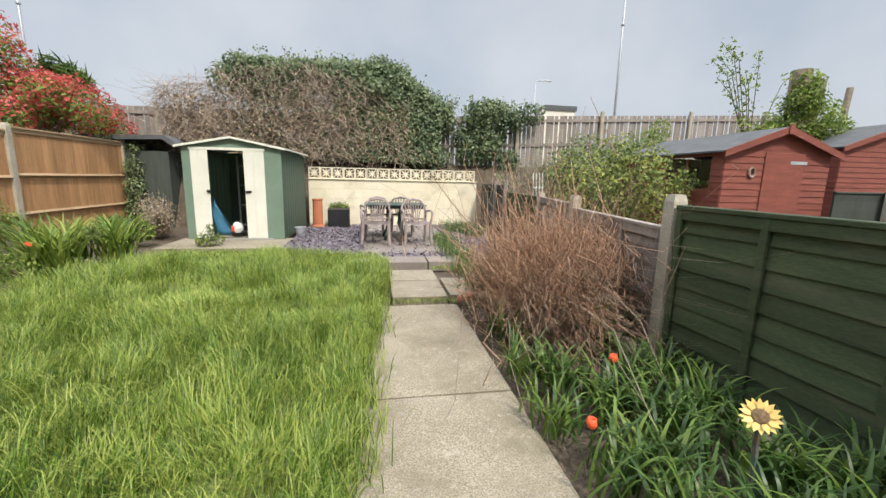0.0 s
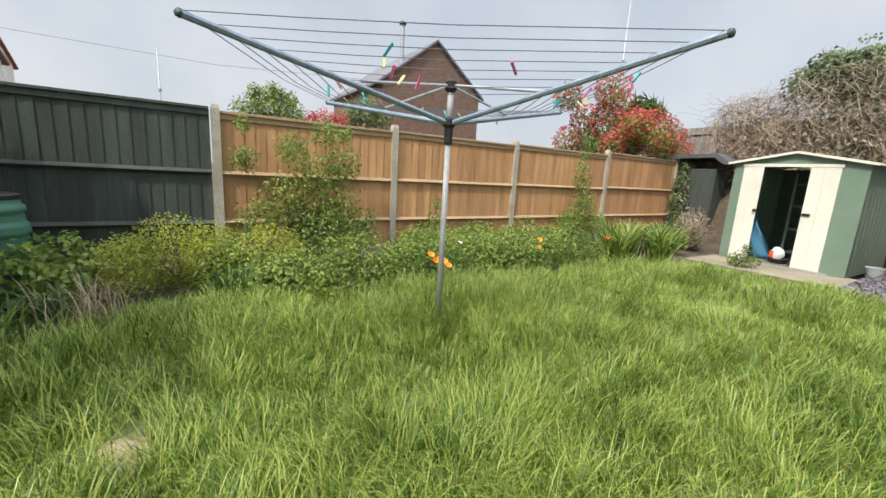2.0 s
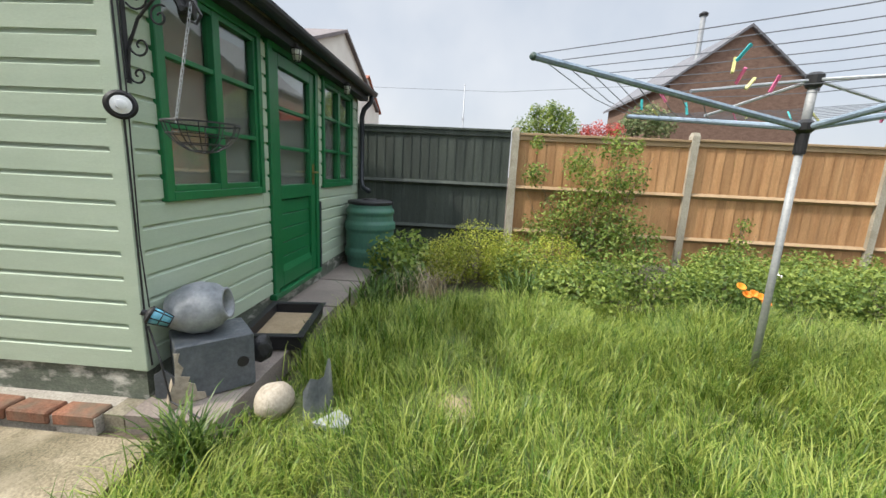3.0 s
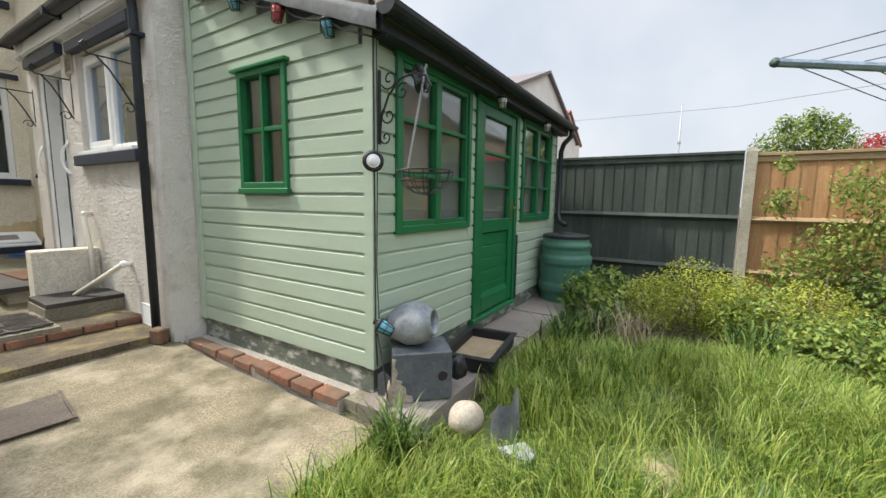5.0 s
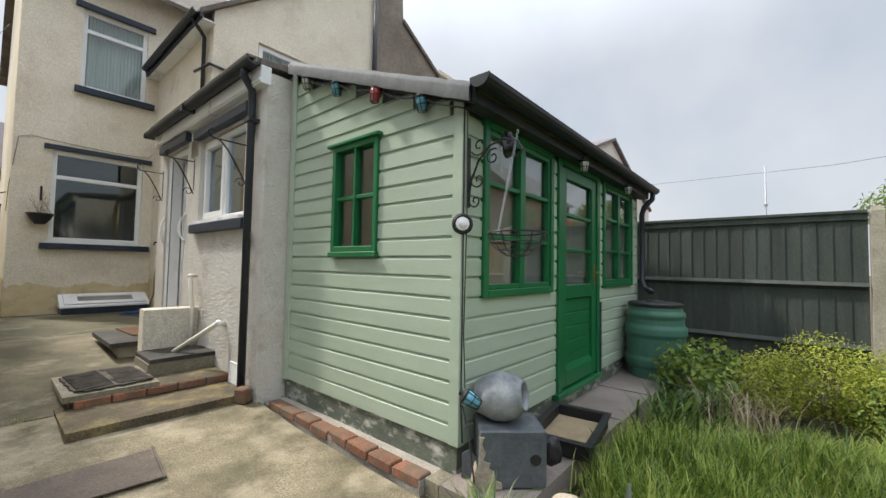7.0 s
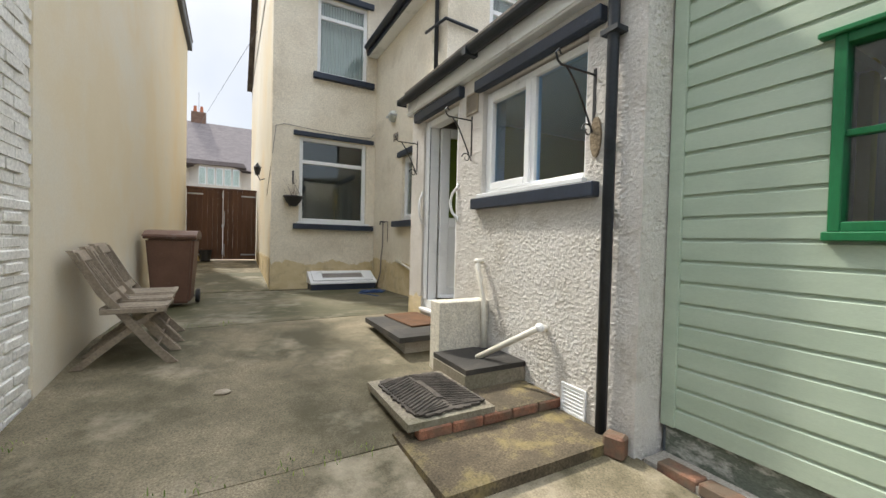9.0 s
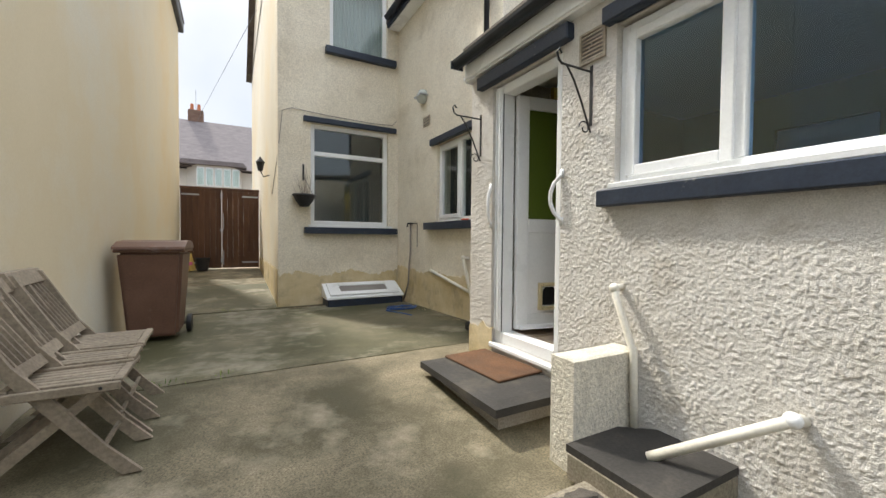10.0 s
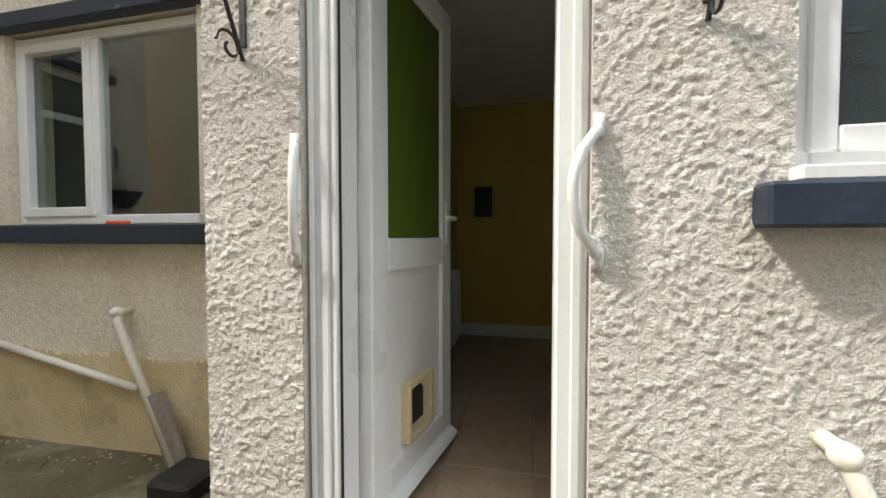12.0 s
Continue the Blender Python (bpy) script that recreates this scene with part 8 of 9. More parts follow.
# low herb mounds along the lawn
for i, (x, y, h, m_) in enumerate(((-4.35, 0.55, 0.34, SHRUB), (-4.5, 1.3, 0.42, SHRUB), (-4.4, 2.1, 0.38, SHRUB), (-4.55, 2.9, 0.36, SHRUB), (-4.4, 3.6, 0.4, SHRUB), (-4.45, 4.3, 0.42, SHRUB), (-4.4, 5.0, 0.36, SHRUB),
                                   (-5.1, 2.5, 0.42, SHRUB), (-5.2, 3.5, 0.42, SHRUB), (-5.2, 4.6, 0.45, SHRUB), (-5.2, 5.6, 0.4, SHRUB), (-4.9, 0.1, 0.40, SHRUB), (-5.6, 3.0, 0.4, SHRUB), (-5.7, 4.1, 0.35, SHRUB))):
    shrub("herb_mound", (x, y, 0), 200 + i, "bushy low green herb mound at the lawn edge", [(0, 0, h * 0.5, h * 0.95), (0.22, 0.2, h * 0.4, h * 0.7), (-0.2, -0.2, h * 0.45, h * 0.75), (0.05, -0.3, h * 0.35, h * 0.6)], 2600, (0.052, 0.030), m_, 24, group="herb mounds")
shrub("lime_shrub", (-5.05, -0.55, 0), 230, "rounded lime green twiggy shrub", [(0, 0, 0.33, 0.42), (0.25, -0.3, 0.28, 0.32), (-0.2, 0.35, 0.3, 0.36), (0.2, 0.35, 0.22, 0.3), (-0.1, -0.45, 0.2, 0.3)], 11000, (0.032, 0.018), SHRUB_LIME, 60)
shrub("lime_shrub", (-4.75, 0.35, 0), 231, "rounded lime green twiggy shrub", [(0, 0, 0.3, 0.38), (0.2, 0.25, 0.22, 0.3), (-0.3, 0.1, 0.32, 0.34)], 3200, (0.034, 0.018), SHRUB_LIME, 60)
# climbers on the fence
shrub("climbing_shrub", (-5.75, 1.0, 0), 240, "leggy green climber growing up the fence", [(0, 0, 0.5, 0.42), (0.1, 0.35, 0.75, 0.38), (0, -0.3, 0.85, 0.36), (0, 0.1, 1.15, 0.36), (0.05, 0.45, 1.35, 0.28), (0, -0.2, 1.5, 0.26), (-0.05, 0.25, 1.75, 0.22), (0, -0.6, 0.55, 0.34), (0.1, 0.7, 0.45, 0.36), (-0.1, 0.55, 1.75, 0.14), (-0.1, -0.75, 1.35, 0.2), (0.35, 0.1, 0.4, 0.4), (-0.1, -0.75, 1.75, 0.12)],
      7000, (0.055, 0.030), SHRUB, 70, group="climbers", shell=0.2)
shrub("climbing_shrub", (-5.8, 6.75, 0), 241, "leggy green climber growing up the fence", [(0, 0, 0.5, 0.38), (0.05, 0.1, 0.9, 0.28), (0, 0.0, 1.3, 0.22), (0, -0.05, 1.6, 0.17), (0, -0.02, 1.85, 0.12), (0.1, 0.4, 0.4, 0.35), (0.1, -0.4, 0.4, 0.33)], 3800, (0.05, 0.028), SHRUB, 50, group="climbers", shell=0.2)
shrub("climbing_shrub", (-5.9, 3.15, 0), 242, "thin young climber against the fence", [(0, 0, 0.55, 0.16), (0, 0.03, 0.8, 0.12), (0.05, 0, 0.3, 0.2)], 420, (0.045, 0.026), SHRUB, 16, group="climbers", shell=0.2)
shrub("ivy", (-5.95, 11.5, 0), 243, "ivy covering the end post and old panel", [(0, -0.3, 0.4, 0.35), (0, -0.3, 0.9, 0.32), (0, -0.25, 1.4, 0.3), (0.0, -0.2, 1.85, 0.22), (0.1, 0.5, 0.5, 0.35), (0.05, 0.4, 1.0, 0.25)], 3800, (0.06, 0.05), IVY, 30, group="ivy")
shrub("dead_shrub", (-4.6, 9.3, 0), 244, "dry brown bramble beside the metal shed", [(0, 0, 0.4, 0.4), (0.2, -0.3, 0.3, 0.35), (-0.2, 0.3, 0.5, 0.4)], 700, (0.05, 0.03), DRY_STRAP, 420, stem_material=TWIG_GREY)
shrub("weed", (-2.95, 7.55, 0.02), 245, "yellow-flowered weed before the shed", [(0, 0, 0.16, 0.16), (0.14, 0.05, 0.12, 0.12), (-0.14, 0, 0.1, 0.11), (0.05, 0, 0.34, 0.09)], 520, (0.05, 0.024), SHRUB, 20)
shrub("weed", (-4.75, 8.1, 0), 246, "broad-leaved green weeds by the shed", [(0, 0, 0.25, 0.3), (0.4, 0.1, 0.2, 0.22)], 700, (0.09, 0.05), SHRUB, 16)
shrub("weed", (-4.7, -1.55, 0), 247, "leafy green weeds beside the water butt", [(0, 0, 0.3, 0.28), (0.2, 0.25, 0.2, 0.22), (-0.25, 0.2, 0.35, 0.28)], 900, (0.07, 0.05), SHRUB, 20)

rng = np.random.default_rng(61)
for x, y, cnt, mm, lb in ((-3.72, 1.92, 5, ORANGE_PETAL, "cluster of orange poppies at the lawn edge"), (-4.25, 3.95, 2, ORANGE_PETAL, "pair of orange poppies among the herbs"), (-4.0, 5.3, 1, RED_PETAL, "small red flower in the border"), (-4.9, 3.0, 1, WHITE, "small white flower among the herbs")):
    fl = thing("poppy", (x, y, 0), 0, lb, "flower", "border flowers")
    for i in range(cnt):
        dx, dy, hz = rng.normal() * 0.05, rng.normal() * 0.06, rng.uniform(0.3, 0.42)
        part("stem", pipe([(dx * 0.3, dy * 0.3, 0), (dx, dy, hz)], 0.003, 4), STRAP, fl)
        b = lathe([(0.006, hz), (0.03, hz + 0.018), (0.042, hz + 0.035), (0.036, hz + 0.036), (0.008, hz + 0.012)], 9, None, (dx, dy, 0))
        bmesh.ops.rotate(b, verts=b.verts[:], cent=(dx, dy, hz), matrix=Matrix.Rotation(radians(35), 3, "Y"))
        part("bloom", b, mm, fl)

# ---- bare red-brown shrub beside the path ----
rng = np.random.default_rng(70)
bush = thing("bare_shrub", (1.60, 3.40, 0), 0, "dense leafless red-brown twiggy shrub beside the path", "shrub")
n = 1500
ang = rng.uniform(0, 6.283, n)
rad = np.sqrt(rng.random(n)) * 0.45
root = np.stack([rad * np.cos(ang) * 0.5, rad * np.sin(ang) * 0.8, np.zeros(n)], -1)
d = rng.normal(size=(n, 3))
d /= np.linalg.norm(d, axis=1, keepdims=True)
tip = np.array([0, 0, 0.54]) + d * np.array([0.76, 1.05, 0.54]) * rng.uniform(0.35, 0.95, n)[:, None]
tip[:, 2] = np.maximum(tip[:, 2], 0.05)
twigs("main_stems", bush, TWIG, rng, root, tip, 0.0050, 5, 0.8)
n = 12000
k = rng.integers(0, 1500, n)
t = rng.uniform(0.35, 1.0, n)[:, None]
p0 = root[k] * (1 - t) + tip[k] * t
dd = rng.normal(size=(n, 3))
dd /= np.linalg.norm(dd, axis=1, keepdims=True)
dd = dd * np.array([1.0, 1.0, 0.8]) + d[k] * 0.25
p1 = p0 + dd * np.array([1.1, 1.1, 0.8]) * rng.uniform(0.08, 0.30, n)[:, None]
p1[:, 2] = np.maximum(p1[:, 2], 0.02)
twigs("fine_twigs", bush, TWIG, rng, p0, p1, 0.0033, 4, 0.95)
n = 900
k = rng.integers(0, 1500, n)
p0 = tip[k] * 0.6
p0[:, 2] = rng.uniform(0.1, 0.5, n)
p1 = p0 + np.stack([rng.normal(size=n) * 0.3, -np.abs(rng.normal(size=n)) * 0.5, rng.normal(size=n) * 0.12 - 0.1], -1)
p1[:, 2] = np.maximum(p1[:, 2], 0.02)
twigs("dry_stalks", bush, TWIG_GREY, rng, p0, p1, 0.0035, 4, 0.55)
foliage("undergrowth", thing("undergrowth", (1.45, 3.2, 0), 0, "low green leaves growing under the bare shrub", "plant"), STRAP, rng, 700, [(0, 0, 0.1), (0.3, 0.5, 0.12), (-0.2, 0.7, 0.1), (0.4, -0.4, 0.1)], [0.35, 0.4, 0.4, 0.35], 0.10, 0.022, 0.2)

# ---- behind the right-hand fence ----
shrub("rose_shrub", (4.4, 6.7, 0), 250, "large leafy yellow-green shrub behind the fence", [(-0.6, 0, 1.1, 0.7), (0.3, -0.1, 1.25, 0.75), (0.9, 0.1, 1.0, 0.65), (-0.1, 0, 1.75, 0.5), (0.65, 0, 1.7, 0.4), (-0.9, 0.2, 1.6, 0.4), (1.3, -0.1, 1.35, 0.3)], 4200, (0.08, 0.05), ROSE_LEAF, 160, shell=0.25)
shrub("bramble", (3.6, 9.2, 0), 251, "tangled brown bramble thicket with some ivy", [(0, 0, 0.8, 0.7), (0.8, 0.2, 1.2, 0.7), (-0.3, 0.5, 1.3, 0.5), (1.6, 0, 1.1, 0.8), (0.5, 0.6, 1.7, 0.5)], 900, (0.07, 0.05), IVY, 900, stem_material=TWIG_GREY, shell=0.2)
shrub("dark_bush", (5.0, 9.4, 0), 252, "dark evergreen bush behind the fence", [(0, 0, 1.4, 0.8), (0.9, 0, 1.5, 0.7), (-0.6, 0.2, 1.2, 0.6), (0.3, 0.2, 2.1, 0.5), (1.7, 0.2, 1.9, 0.6)], 5000, (0.075, 0.05), IVY, 50)
shrub("bush", (7.6, 10.4, 0), 253, "green bush before the timber fence", [(0, 0, 2.3, 0.55), (0.4, 0, 2.8, 0.35), (-0.3, 0, 1.8, 0.5)], 1800, (0.08, 0.045), SHRUB, 30)

# ---- ivy and dead creeper over the back fence ----
ivy = thing("ivy_hedge", (0, 12.2, 0), 0, "dense ivy piled high over the back fence", "ivy")
rng = np.random.default_rng(80)
blobs, rads = [], []
for i in range(64):
    x = -3.9 + 5.9 * rng.random()
    topz = float(np.interp(x, [-4.6, -3.6, 0.6, 2.0], [3.7, 4.45, 4.5, 3.5]))
    r = rng.uniform(0.3, 0.75)
    blobs.append((x, rng.normal() * 0.12, topz - r * rng.uniform(0.55, 1.2) + 0.16 * math.sin(x * 3.1) + 0.10 * math.sin(x * 7.3 + 1) - (0 if (i % 2 or x < -0.9) else rng.uniform(0, 1.9))))
    rads.append((r, 0.42, r * 0.85))
for i in range(24):
    x = rng.uniform(2.6, 4.9)
    blobs.append((x, rng.normal() * 0.1, rng.uniform(1.75, 3.45)))
    rads.append((0.40, 0.34, 0.36))
foliage("leaves", ivy, IVY_DARK, rng, 34000, blobs, rads, 0.10, 0.085, 0.3, droop=0.8)
n = 260
x = rng.uniform(-4.3, 4.6, n)
p0 = np.stack([x, rng.normal(size=n) * 0.15, np.interp(x, [-4.6, -3.6, 0.6, 2.0, 4.6], [3.4, 4.2, 4.25, 3.3, 3.2])], -1)
p1 = p0 + np.stack([rng.normal(size=n) * 0.12, rng.normal(size=n) * 0.1, rng.uniform(0.15, 0.55, n)], -1)
twigs("shoots", ivy, TWIG_GREY, rng, p0, p1, 0.006, 3, 0.2)
q = rng.uniform(0.4, 1.0, (n, 6))[..., None]
p = (p0[:, None] * (1 - q) + p1[:, None] * q).reshape(-1, 3) + rng.normal(size=(n * 6, 3)) * 0.045
v, f = leaf_mesh(p, rng.normal(size=(len(p), 3)) + np.array([0, -0.5, 0.6]), 0.085, 0.07, rng, 0.5)
raw("shoot_leaves", v, f, IVY_DARK, ivy)
n = 26000
x = rng.uniform(-3.6, 1.9, n)
p = np.stack([x, rng.uniform(-0.5, 0.05, n), 1.75 + (np.interp(x, [-4.6, -3.6, 0.6, 2.0], [3.7, 4.45, 4.5, 3.5]) - 1.8) * rng.random(n)], -1)
bare = (p[:, 0] < -1.7 + 1.0 * smooth_noise(p[:, 0], p[:, 2], 0.5, 3)) & (p[:, 2] < 3.75 + 0.4 * smooth_noise(p[:, 0], p[:, 2], 0.3, 9)) & (rng.random(n) < 0.86)
p = p[~bare]
n = len(p)
v, f = leaf_mesh(p, rng.normal(size=(n, 3)) * 0.5 + np.array([0, -1, 0.4]), 0.095, 0.08, rng, 0.8)
raw("hanging_leaves", v, f, IVY_DARK, ivy)
creeper = thing("dead_creeper", (0, 12.05, 0), 0, "tangled leafless brown creeper over the timber fence", "creeper")
n = 5200
x = np.where(rng.random(n) < 0.78, rng.uniform(-5.6, -0.6, n), rng.uniform(-2, 1.0, n))
z = 1.8 + (np.interp(x, [-5.6, -4.4, -3.4, -1.0, 1.0], [3.5, 3.7, 4.2, 4.1, 3.3]) - 1.8) * rng.random(n) ** 0.9
p0 = np.stack([x, rng.uniform(-0.45, 0.0, n), z], -1)
p1 = p0 + np.stack([rng.normal(size=n) * 0.42, rng.normal(size=n) * 0.12, rng.normal(size=n) * 0.30 - 0.08], -1)
p1[:, 2] = np.minimum(p1[:, 2], np.interp(p1[:, 0], [-5.9, -4.4, -3.4, 1.0], [3.7, 4.0, 4.4, 4.3]) + 0.15 * rng.random(n))
twigs("branchwork", creeper, TWIG_PALE, rng, p0, p1, 0.0085, 4, 0.24)
n = 4200
p = np.stack([rng.uniform(-5.3, 1.0, n), rng.uniform(-0.45, 0.05, n), rng.uniform(1.8, 3.3, n)], -1)
v, f = leaf_mesh(p, rng.normal(size=(n, 3)) * 0.6 + np.array([0, -1, 0.2]), 0.08, 0.06, rng, 0.8)
raw("dry_leaves", v, f, DRY_STRAP, creeper)


def tree(name, loc, seed, label, trunk_h, crown, n, leaf, material, r0=0.08, second=None, second_n=0):
    """Tapered trunk, limbs that reach into the crown's clumps, and single leaves."""
    r = np.random.default_rng(seed)
    ob = thing(name, loc, 0, label, "tree")
    fork = Vector((0.05, 0.03, trunk_h))
    part("trunk", pipe([(0, 0, -0.05), (0.03, 0.0, trunk_h * 0.5), fork], r0, 9, r0 * 0.7), BARK, ob, smooth=True)
    bm = bmesh.new()
    for c in crown:
        mid = fork.lerp(Vector(c[:3]), 0.55) + Vector((0, 0, 0.1)) + Vector([float(q) for q in r.normal(size=3) * 0.08])
        tube(bm, [fork, mid, Vector(c[:3])], r0 * 0.5, 6, 0.008)
    part("limbs", bm, BARK, ob, smooth=True)
    foliage("crown", ob, material, r, n, [c[:3] for c in crown], [c[3] for c in crown], leaf[0], leaf[1], 0.3)
    if second:
        foliage("young_leaves", ob, second, r, second_n, [(c[0], c[1], c[2] + c[3] * 0.25) for c in crown], [c[3] for c in crown], leaf[0], leaf[1], 0.75)
    return ob


rc = np.random.default_rng(90)
tree("photinia_tree", (-7.6, 10.4, 0), 91, "photinia tree with bright red young leaves", 1.7, [(float(rc.normal() * 0.75), float(rc.normal() * 1.0), float(2.75 + rc.normal() * 0.38), float(rc.uniform(0.35, 0.6))) for i in range(20)], 6500, (0.11, 0.05), SHRUB, 0.09, RED_LEAF, 6200)
tree("spiky_palm", (-9.5, 14.5, 0), 92, "spiky palm crown behind the red tree", 3.6, [(0, 0, 4.2, 0.5), (0.4, 0.2, 4.0, 0.4)], 300, (0.7, 0.05), STRAP, 0.12)

bare = thing("bare_patch", (-2.19, -0.66, 0.0), 0, "small sandy bare patch worn in the lawn", "ground patch")
part("sand_patch", lump(0.16, 12, (1.1, 0.8, 0.10), 0.5), SAND, bare, smooth=True)


# ---- timber fence on the bank behind ----
bank = thing("bank", label="earth bank below the timber fence", category="bank", kind="structure")
part("earth", prism([(11.2, -0.1), (11.8, 1.2), (12.3, 1.72), (16.0, 1.9), (22.0, -0.1)], "x", -14.0, 24.0), SOIL, bank)
bf = thing("fence_back", label="weathered grey timber fence with gapped boards", category="fence", kind="structure")
bm = featherboard(1.62)
bm.materials.append(FENCE_GREY)
i = 0
x = -8.0
while x < 15.0:
    top = float(np.interp(x, [-8, 1, 15], [3.05, 3.15, 3.85]))
    piece("board", bm, bf, pose(x, 12.4 + 0.012 * math.sin(i * 1.7), top - 1.62, 0, 0.6 * math.sin(i * 2.3), 0))
    x += 0.155 if x > 1.0 else 0.128
    i += 1
for x in (-5.85, -3.4, -1.0, 1.68, 4.45, 7.33, 10.6, 13.6):
    top = float(np.interp(x, [-8, 1, 15], [3.05, 3.15, 3.85]))
    part("post", B((x - 0.05, 12.26, 0.8, x + 0.05, 12.36, top + 0.12), bevel=0.008), POST, bf)
for k in range(2):
    for xa_, xb_ in ((-8, 1.0), (1.0, 15.0)):
        za_, zb_ = (float(np.interp(q, [-8, 1, 15], [3.05, 3.15, 3.85])) - 0.2 - k * 0.75 for q in (xa_, xb_))
        part("rail", prism([(xa_, za_), (xb_, zb_), (xb_, zb_ + 0.09), (xa_, za_ + 0.09)], "y", 12.36, 12.399), FENCE_GREY, bf)
mesh_f = thing("pallet", (3.85, 9.0, 0.95), 12, "broken white wire rack standing in the bramble", "rack")
for k in range(4):
    part("bar", rod((k * 0.09 - 0.13, 0, 0), (k * 0.09 - 0.16, 0, 0.55), 0.009, 5), WHITE, mesh_f)
part("cross_bar", rod((-0.15, 0, 0.2), (0.15, 0, 0.2), 0.009, 5), WHITE, mesh_f)


# ---- sheds over the fences ----
def timber_shed(loc, rz, w, d, he, hr, material, label, door=True):
    ob = thing("timber_shed", loc, rz, label, "shed")
    nb_ = int(he / 0.115)
    for i in range(nb_ + 1):
        z0, z1 = i * he / (nb_ + 1), (i + 1) * he / (nb_ + 1)
        prof = [(0, z0), (-0.02, z0), (-0.008, z1), (0, z1)]
        part("board", prism([(a, b) for a, b in prof], "x", 0, w), material, ob)
        cutz = 0.62 * he < (z0 + z1) / 2 < 0.92 * he
        for a, b in (((0, 0.25), (1.35, d)) if cutz else ((0, d),)):
            part("board", prism([(a_, b_) for a_, b_ in prof], "y", a, b), material, ob)
    part("core", B((0.0, 0.001, 0, w, 0.03, he), (0.0, 0.03, 0, 0.03, d, 0.6 * he), (0.0, 1.4, 0.6 * he, 0.03, d, he), (w - 0.03, 0.03, 0, w, d, he), (0.03, d - 0.03, 0, w - 0.03, d, he)), material, ob)
    part("gable", prism([(0, he), (w, he), (w / 2, hr - 0.03)], "y", -0.012, 0.03), material, ob)
    part("window", B((0.005, 0.25, 0.62 * he, 0.012, 1.35, 0.92 * he)), GLASS, ob)
    part("window_post", B((-0.02, 0.78, 0.62 * he, 0.02, 0.83, 0.92 * he)), material, ob)
    for s in (-1, 1):
        m = w / 2
        part("roof", prism([(m, hr), (m + s * (m + 0.12), he - 0.06), (m + s * (m + 0.12), he - 0.03), (m, hr + 0.03)], "y", -0.12, d + 0.1), FELT, ob)
        part("barge_board", prism([(m, hr - 0.08), (m + s * (m + 0.13), he - 0.14), (m + s * (m + 0.13), he - 0.03), (m, hr + 0.035)], "y", -0.14, -0.121), material, ob)
    part("finial", B((w / 2 - 0.05, -0.16, hr - 0.1, w / 2 + 0.05, -0.14, hr + 0.06)), material, ob)
    if door:
        part("door", B((w * 0.36, -0.035, 0.05, w * 0.74, -0.021, he * 0.98), bevel=0.004), material, ob)
        part("hinge", B((w * 0.6, -0.04, he * 0.88, w * 0.76, -0.035, he * 0.91)), STEEL, ob)
        part("latch", B((w * 0.33, -0.045, he * 0.4, w * 0.38, -0.035, he * 0.44)), STEEL, ob)
        part("wreath", pipe([(w * 0.25 + 0.06 * math.cos(t), -0.035, he * 0.8 + 0.08 * math.sin(t)) for t in np.linspace(0, 6.3, 12)], 0.02, 5), TWIG_GREY, ob)
    return ob


timber_shed((5.93, 6.0, 0.0), 0, 2.2, 2.9, 1.93, 2.30, RED_SHED, "red stained timber shed with a felt roof")
timber_shed((9.75, 7.0, 0.0), 0, 3.2, 2.6, 2.2, 2.72, RED_SHED, "larger dark red timber shed next door", door=False)
nf = thing("fence", label="dark neighbouring lap fence behind the sheds", category="fence", kind="structure")
lap_panel(nf, (7.7, 5.5), (11.5, 5.2), 0.0, 1.2, FENCE_DARK, 8, 4)
part("post", B((8.6, 5.3, 0, 8.72, 5.4, 1.3), bevel=0.006), POST, nf)
g1 = thing("timber_shed", (-6.9, 11.2, -0.12), 0, "small dark shed with a green felt roof behind the fence", "shed")
part("body", B((0, 0, 0, 1.75, 1.6, 1.95)), FENCE_DARK, g1)
part("roof", prism([(-0.15, 2.1), (0.0, 2.28), (1.75, 2.34), (2.1, 2.08), (1.95, 2.06), (1.7, 2.24), (0.05, 2.18)], "y", -0.15, 1.8), FELT, g1)

stump = thing("cut_tree", (9.9, 8.2, 0), 0, "tall ivy-clad sawn-off tree trunk", "tree stump")
part("trunk", pipe([(0, 0, 0), (0.0, 0, 2.2), (-0.02, 0.02, 3.2), (-0.05, 0, 4.0)], 0.25, 9, 0.21), TWIG_GREY, stump)
part("limb", pipe([(0.1, 0, 2.4), (0.62, 0.1, 3.1), (0.68, 0.1, 3.85)], 0.12, 10, 0.10), BARK, stump, smooth=True)
part("limb", pipe([(0.2, 0, 2.0), (1.6, 0.2, 2.6), (1.68, 0.2, 3.75)], 0.09, 10, 0.07), BARK, stump, smooth=True)
rng = np.random.default_rng(95)
foliage("ivy_leaves", stump, SHRUB, rng, 6800, [(0, 0, 2.4), (-0.05, -0.2, 3.65), (-0.1, -0.25, 3.3), (-0.5, 0, 2.6), (0.4, -0.2, 2.9), (-0.2, -0.2, 3.2), (-0.9, 0, 2.3), (1.0, 0, 2.6)], [0.55, 0.33, 0.4, 0.45, 0.5, 0.4, 0.5, 0.5], 0.09, 0.05, 0.4)
sap = thing("sapling", (8.4, 7.8, 0), 0, "arching leafy sapling shoots against the sky", "sapling")
n = 9
ang = rng.uniform(-1.2, 1.2, n)
bm = bmesh.new()
lp = []
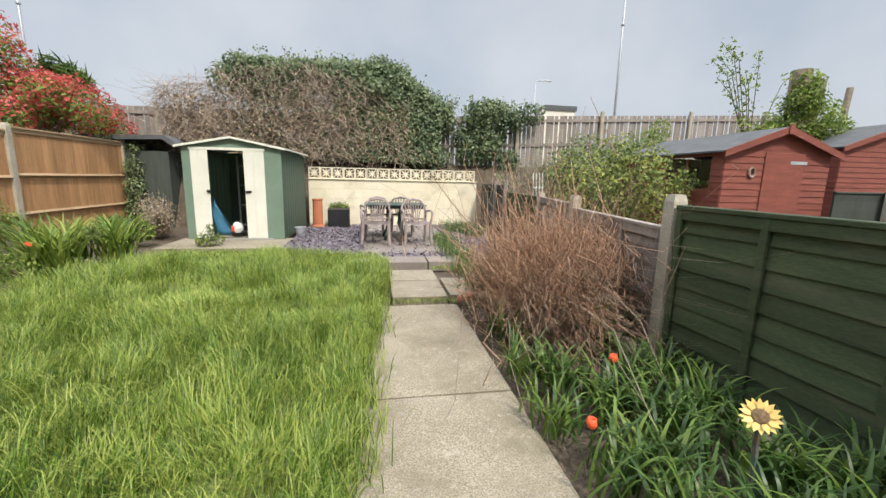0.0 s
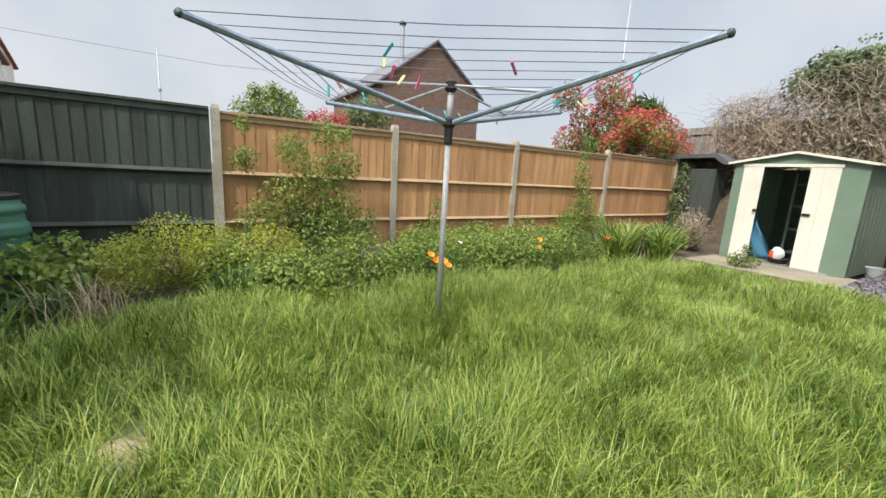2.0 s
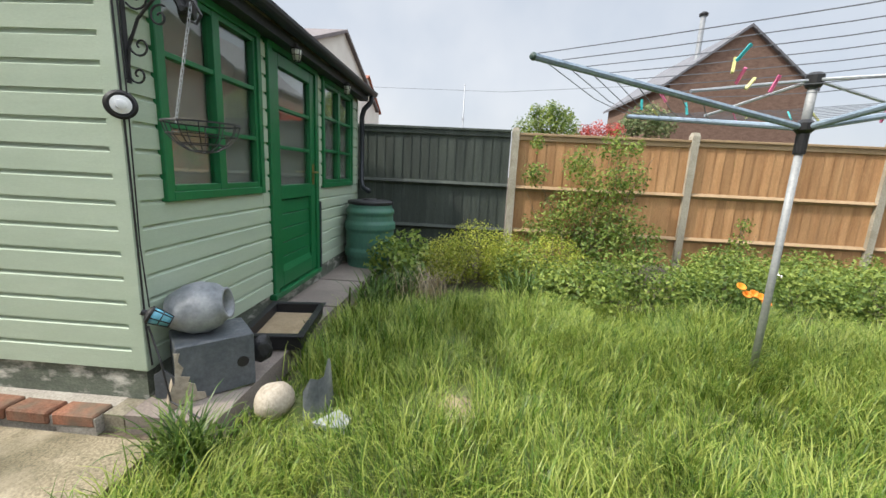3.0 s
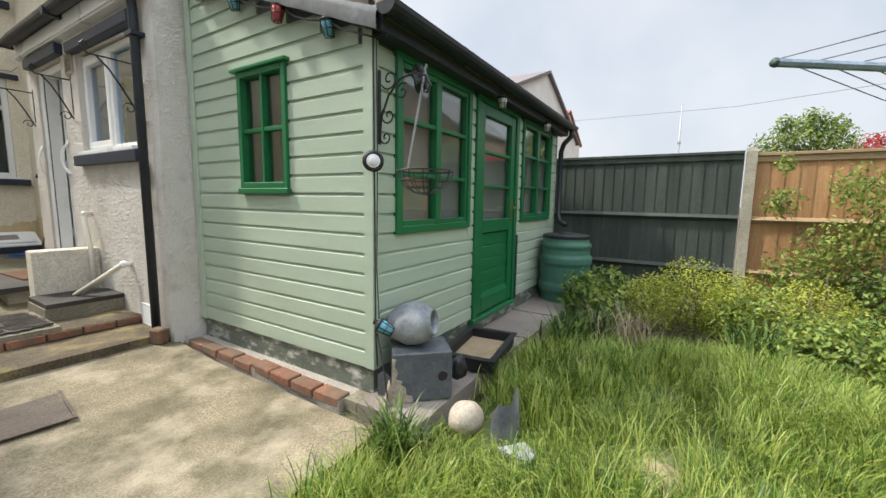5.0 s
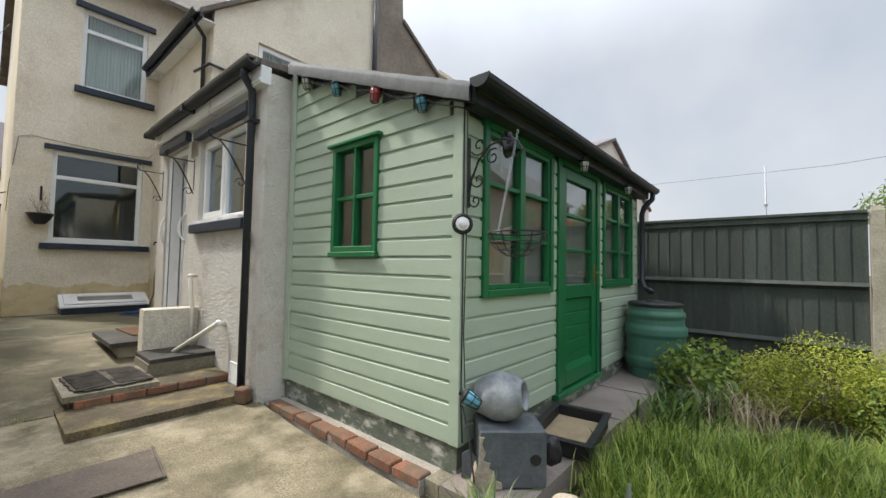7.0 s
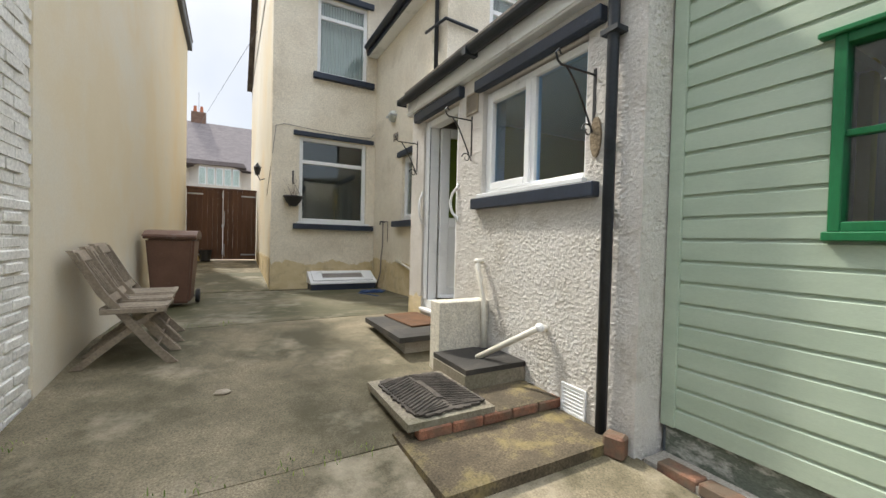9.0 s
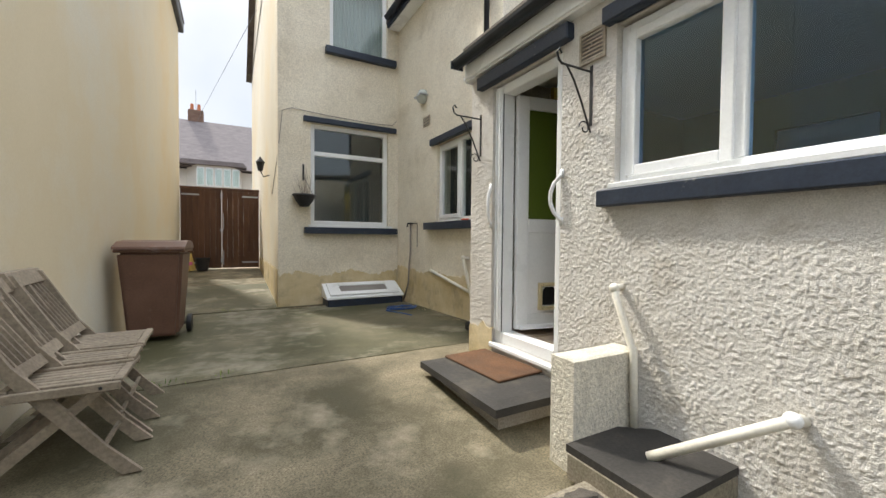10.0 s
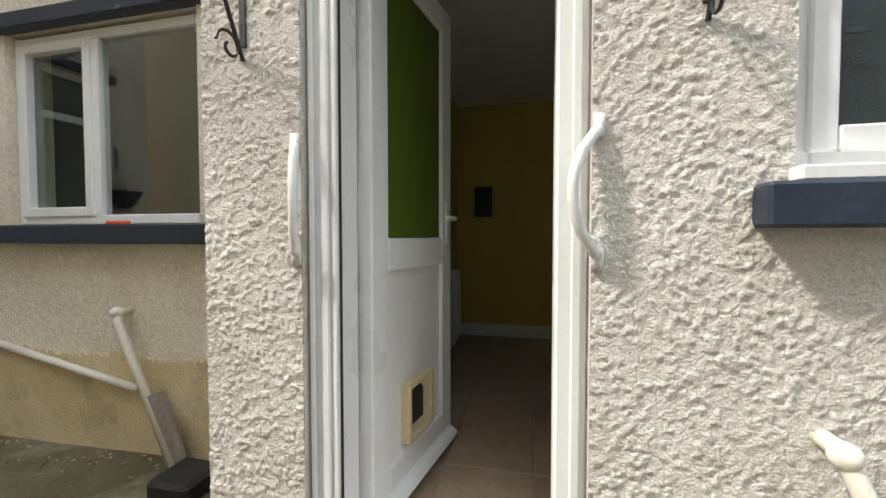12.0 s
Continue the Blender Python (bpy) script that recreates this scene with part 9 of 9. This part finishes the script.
for i in range(n):
    tipx, tipz = -0.2 - 1.4 * rng.random() + (1.2 if i > 6 else 0), 3.6 + 0.9 * rng.random()
    pts = [Vector((0.05 * i, 0, 1.5)), Vector((tipx * 0.25, 0.1, 2.6)), Vector((tipx * 0.65, 0.1, tipz - 0.3)), Vector((tipx, 0.1, tipz))]
    tube(bm, pts, 0.014, 5, 0.004)
    for q in range(46):
        t = rng.uniform(0.9, 2.99)
        a_, b_ = pts[int(t)], pts[int(t) + 1]
        lp.append(a_.lerp(b_, t - int(t)) + Vector([float(c) for c in rng.normal(size=3) * 0.06]))
part("shoots", bm, BARK, sap)
v, f = leaf_mesh(np.array([list(p) for p in lp]), rng.normal(size=(len(lp), 3)) + np.array([0, 0, 1.0]), 0.10, 0.05, rng)
raw("leaves", v, f, SHRUB, sap)


# ---- houses, masts and trees in the distance ----
def gable_house(loc, rz, w, d, he, hr, wall, roof_m, label, stack=None, windows=()):
    """Gable towards +x of its own axes."""
    ob = thing("house", loc, rz, label, "house")
    part("wall", B((-d, 0, -0.1, 0, w, he)), wall, ob)
    part("gable", prism([(0, he), (w, he), (w / 2, hr)], "x", -d, 0), wall, ob)
    for s in (-1, 1):
        m = w / 2
        part("roof", prism([(m, hr), (m + s * (m + 0.3), he - 0.25), (m + s * (m + 0.3), he - 0.1), (m, hr + 0.15)], "x", -d - 0.2, 0.12), roof_m, ob)
        part("verge", prism([(m, hr + 0.02), (m + s * (m + 0.3), he - 0.23), (m + s * (m + 0.3), he - 0.1), (m, hr + 0.15)], "x", 0.121, 0.16), roof_m, ob)
    for a, b, c, e in windows:
        wn_ = part("window", B((0.0, a, b, 0.06, c, e), bevel=0.02), UPVC, ob)
        part("pane", B((0.061, a + 0.08, b + 0.08, 0.066, c - 0.08, e - 0.08)), GLASS, wn_)
    return ob


bh = gable_house((-22, 9.2, 0), 0, 6.8, 9, 6.4, 9.0, BRICK_FAR, ROOF_GREY, "brown brick gabled house beyond the fence")
cs = part("flue", pipe([(-1.2, 1.7, 7.4), (-1.2, 1.7, 9.9)], 0.13, 10), STEEL, bh, "steel flue pipe")
part("cowl", lathe([(0.2, 9.9), (0.22, 10.0), (0.1, 10.1)], 10, None, (-1.2, 1.7, 0)), BLACK, cs)
gable_house((-12.8, -6.6, 0), 90, 12, 10, 5.0, 7.2, HOUSE_WHITE, ROOF_PINK, "cream gabled house beyond the summerhouse", windows=((5.0, 3.0, 6.2, 4.2),))
gable_house((-28.1, -9, 0), 90, 8, 8, 6.4, 8.3, HOUSE_WHITE, ROOF_RED, "cream house with a red tiled roof further off", windows=((5.2, 4.4, 6.4, 5.8),))


def mast(loc, h, r, label, lamp=0):
    ob = thing("street_lamp" if lamp else "mast", loc, 0, label, "street lamp" if lamp else "mast")
    part("pole", pipe([(0, 0, 0), (0, 0, h)], r, 8, r * 0.6), STEEL, ob, smooth=True)
    if lamp:
        part("lamp_arm", pipe([(0, 0, h), (lamp * 0.7, 0, h + 0.1)], r * 0.6, 6), STEEL, ob)
        part("lamp_head", B((lamp * 0.7, -0.15, h, lamp * 1.15, 0.15, h + 0.16), bevel=0.04), STEEL, ob)
    else:
        part("collar", lathe([(r * 1.4, h * 0.7), (r * 1.4, h * 0.7 + 0.1)], 8), STEEL, ob)
    return ob


mast((37.8, 60, 0), 36, 0.22, "tall pale lighting mast against the sky")
mast((24.2, 60, 0), 16.3, 0.12, "street lamp beyond the back fence", lamp=2.2)
mast((-42.5, 60, 0), 30, 0.2, "tall pale mast beyond the red tree")
mast((-22.5, -1.2, 0), 6.0, 0.05, "slim aerial pole beyond the fence")
shedf = thing("warehouse", (25.5, 60, 0), 0, "flat grey roofed building on the skyline", "building")
part("wall", B((0, 0, 0, 5.5, 5, 12.2)), HOUSE_WHITE, shedf)
part("roof_slab", B((0.4, -0.2, 12.2, 5.7, 5.2, 12.9)), LEAD, shedf)
cab = thing("overhead_cable", label="thin overhead cable across the sky", category="cable")
part("wire", pipe([(-27, -8.9, 6.6), (-23.5, 1, 5.9), (-22.3, 9.1, 6.3)], 0.011, 4), LINE, cab)
cab2 = thing("overhead_cable", label="thin overhead cable across the passage", category="cable")
part("wire", pipe([(2.6, -39, 9.6), (1.5, -27, 7.6), (-0.3, -15.5, 7.2)], 0.007, 4), LINE, cab2)
tree("garden_tree", (-19.5, 2.8, 0), 96, "soft green tree beyond the fence", 2.2, [(0, 0, 3.7, 0.9), (0.3, 0.8, 3.5, 0.7), (-0.2, -0.8, 3.5, 0.75), (0, 0.2, 4.3, 0.55), (0, 0.9, 4.2, 0.35), (0.1, -0.6, 4.3, 0.35)], 3200, (0.16, 0.07), SHRUB, 0.12)
tree("garden_tree", (-20.5, 7.6, 0), 97, "dark rounded tree beside the brick house", 2.4, [(0, 0, 4.2, 0.9), (0.3, 0.7, 4.0, 0.7), (-0.2, -0.6, 4.0, 0.6)], 2200, (0.15, 0.09), IVY, 0.12)
tree("blossom_tree", (-20, 5.3, 0), 98, "small reddish tree beyond the fence", 2.2, [(0, 0, 3.4, 0.7), (0.2, 0.7, 3.5, 0.5), (0, -0.7, 3.4, 0.5)], 1200, (0.15, 0.07), RED_LEAF, 0.08)
tree("weeping_tree", (-14, 17.5, 0), 99, "drooping green tree beyond the fence", 2.2, [(0, 0, 3.4, 0.8), (0.6, 0, 3.0, 0.6), (-0.6, 0, 3.0, 0.6)], 1600, (0.3, 0.05), SHRUB, 0.1)
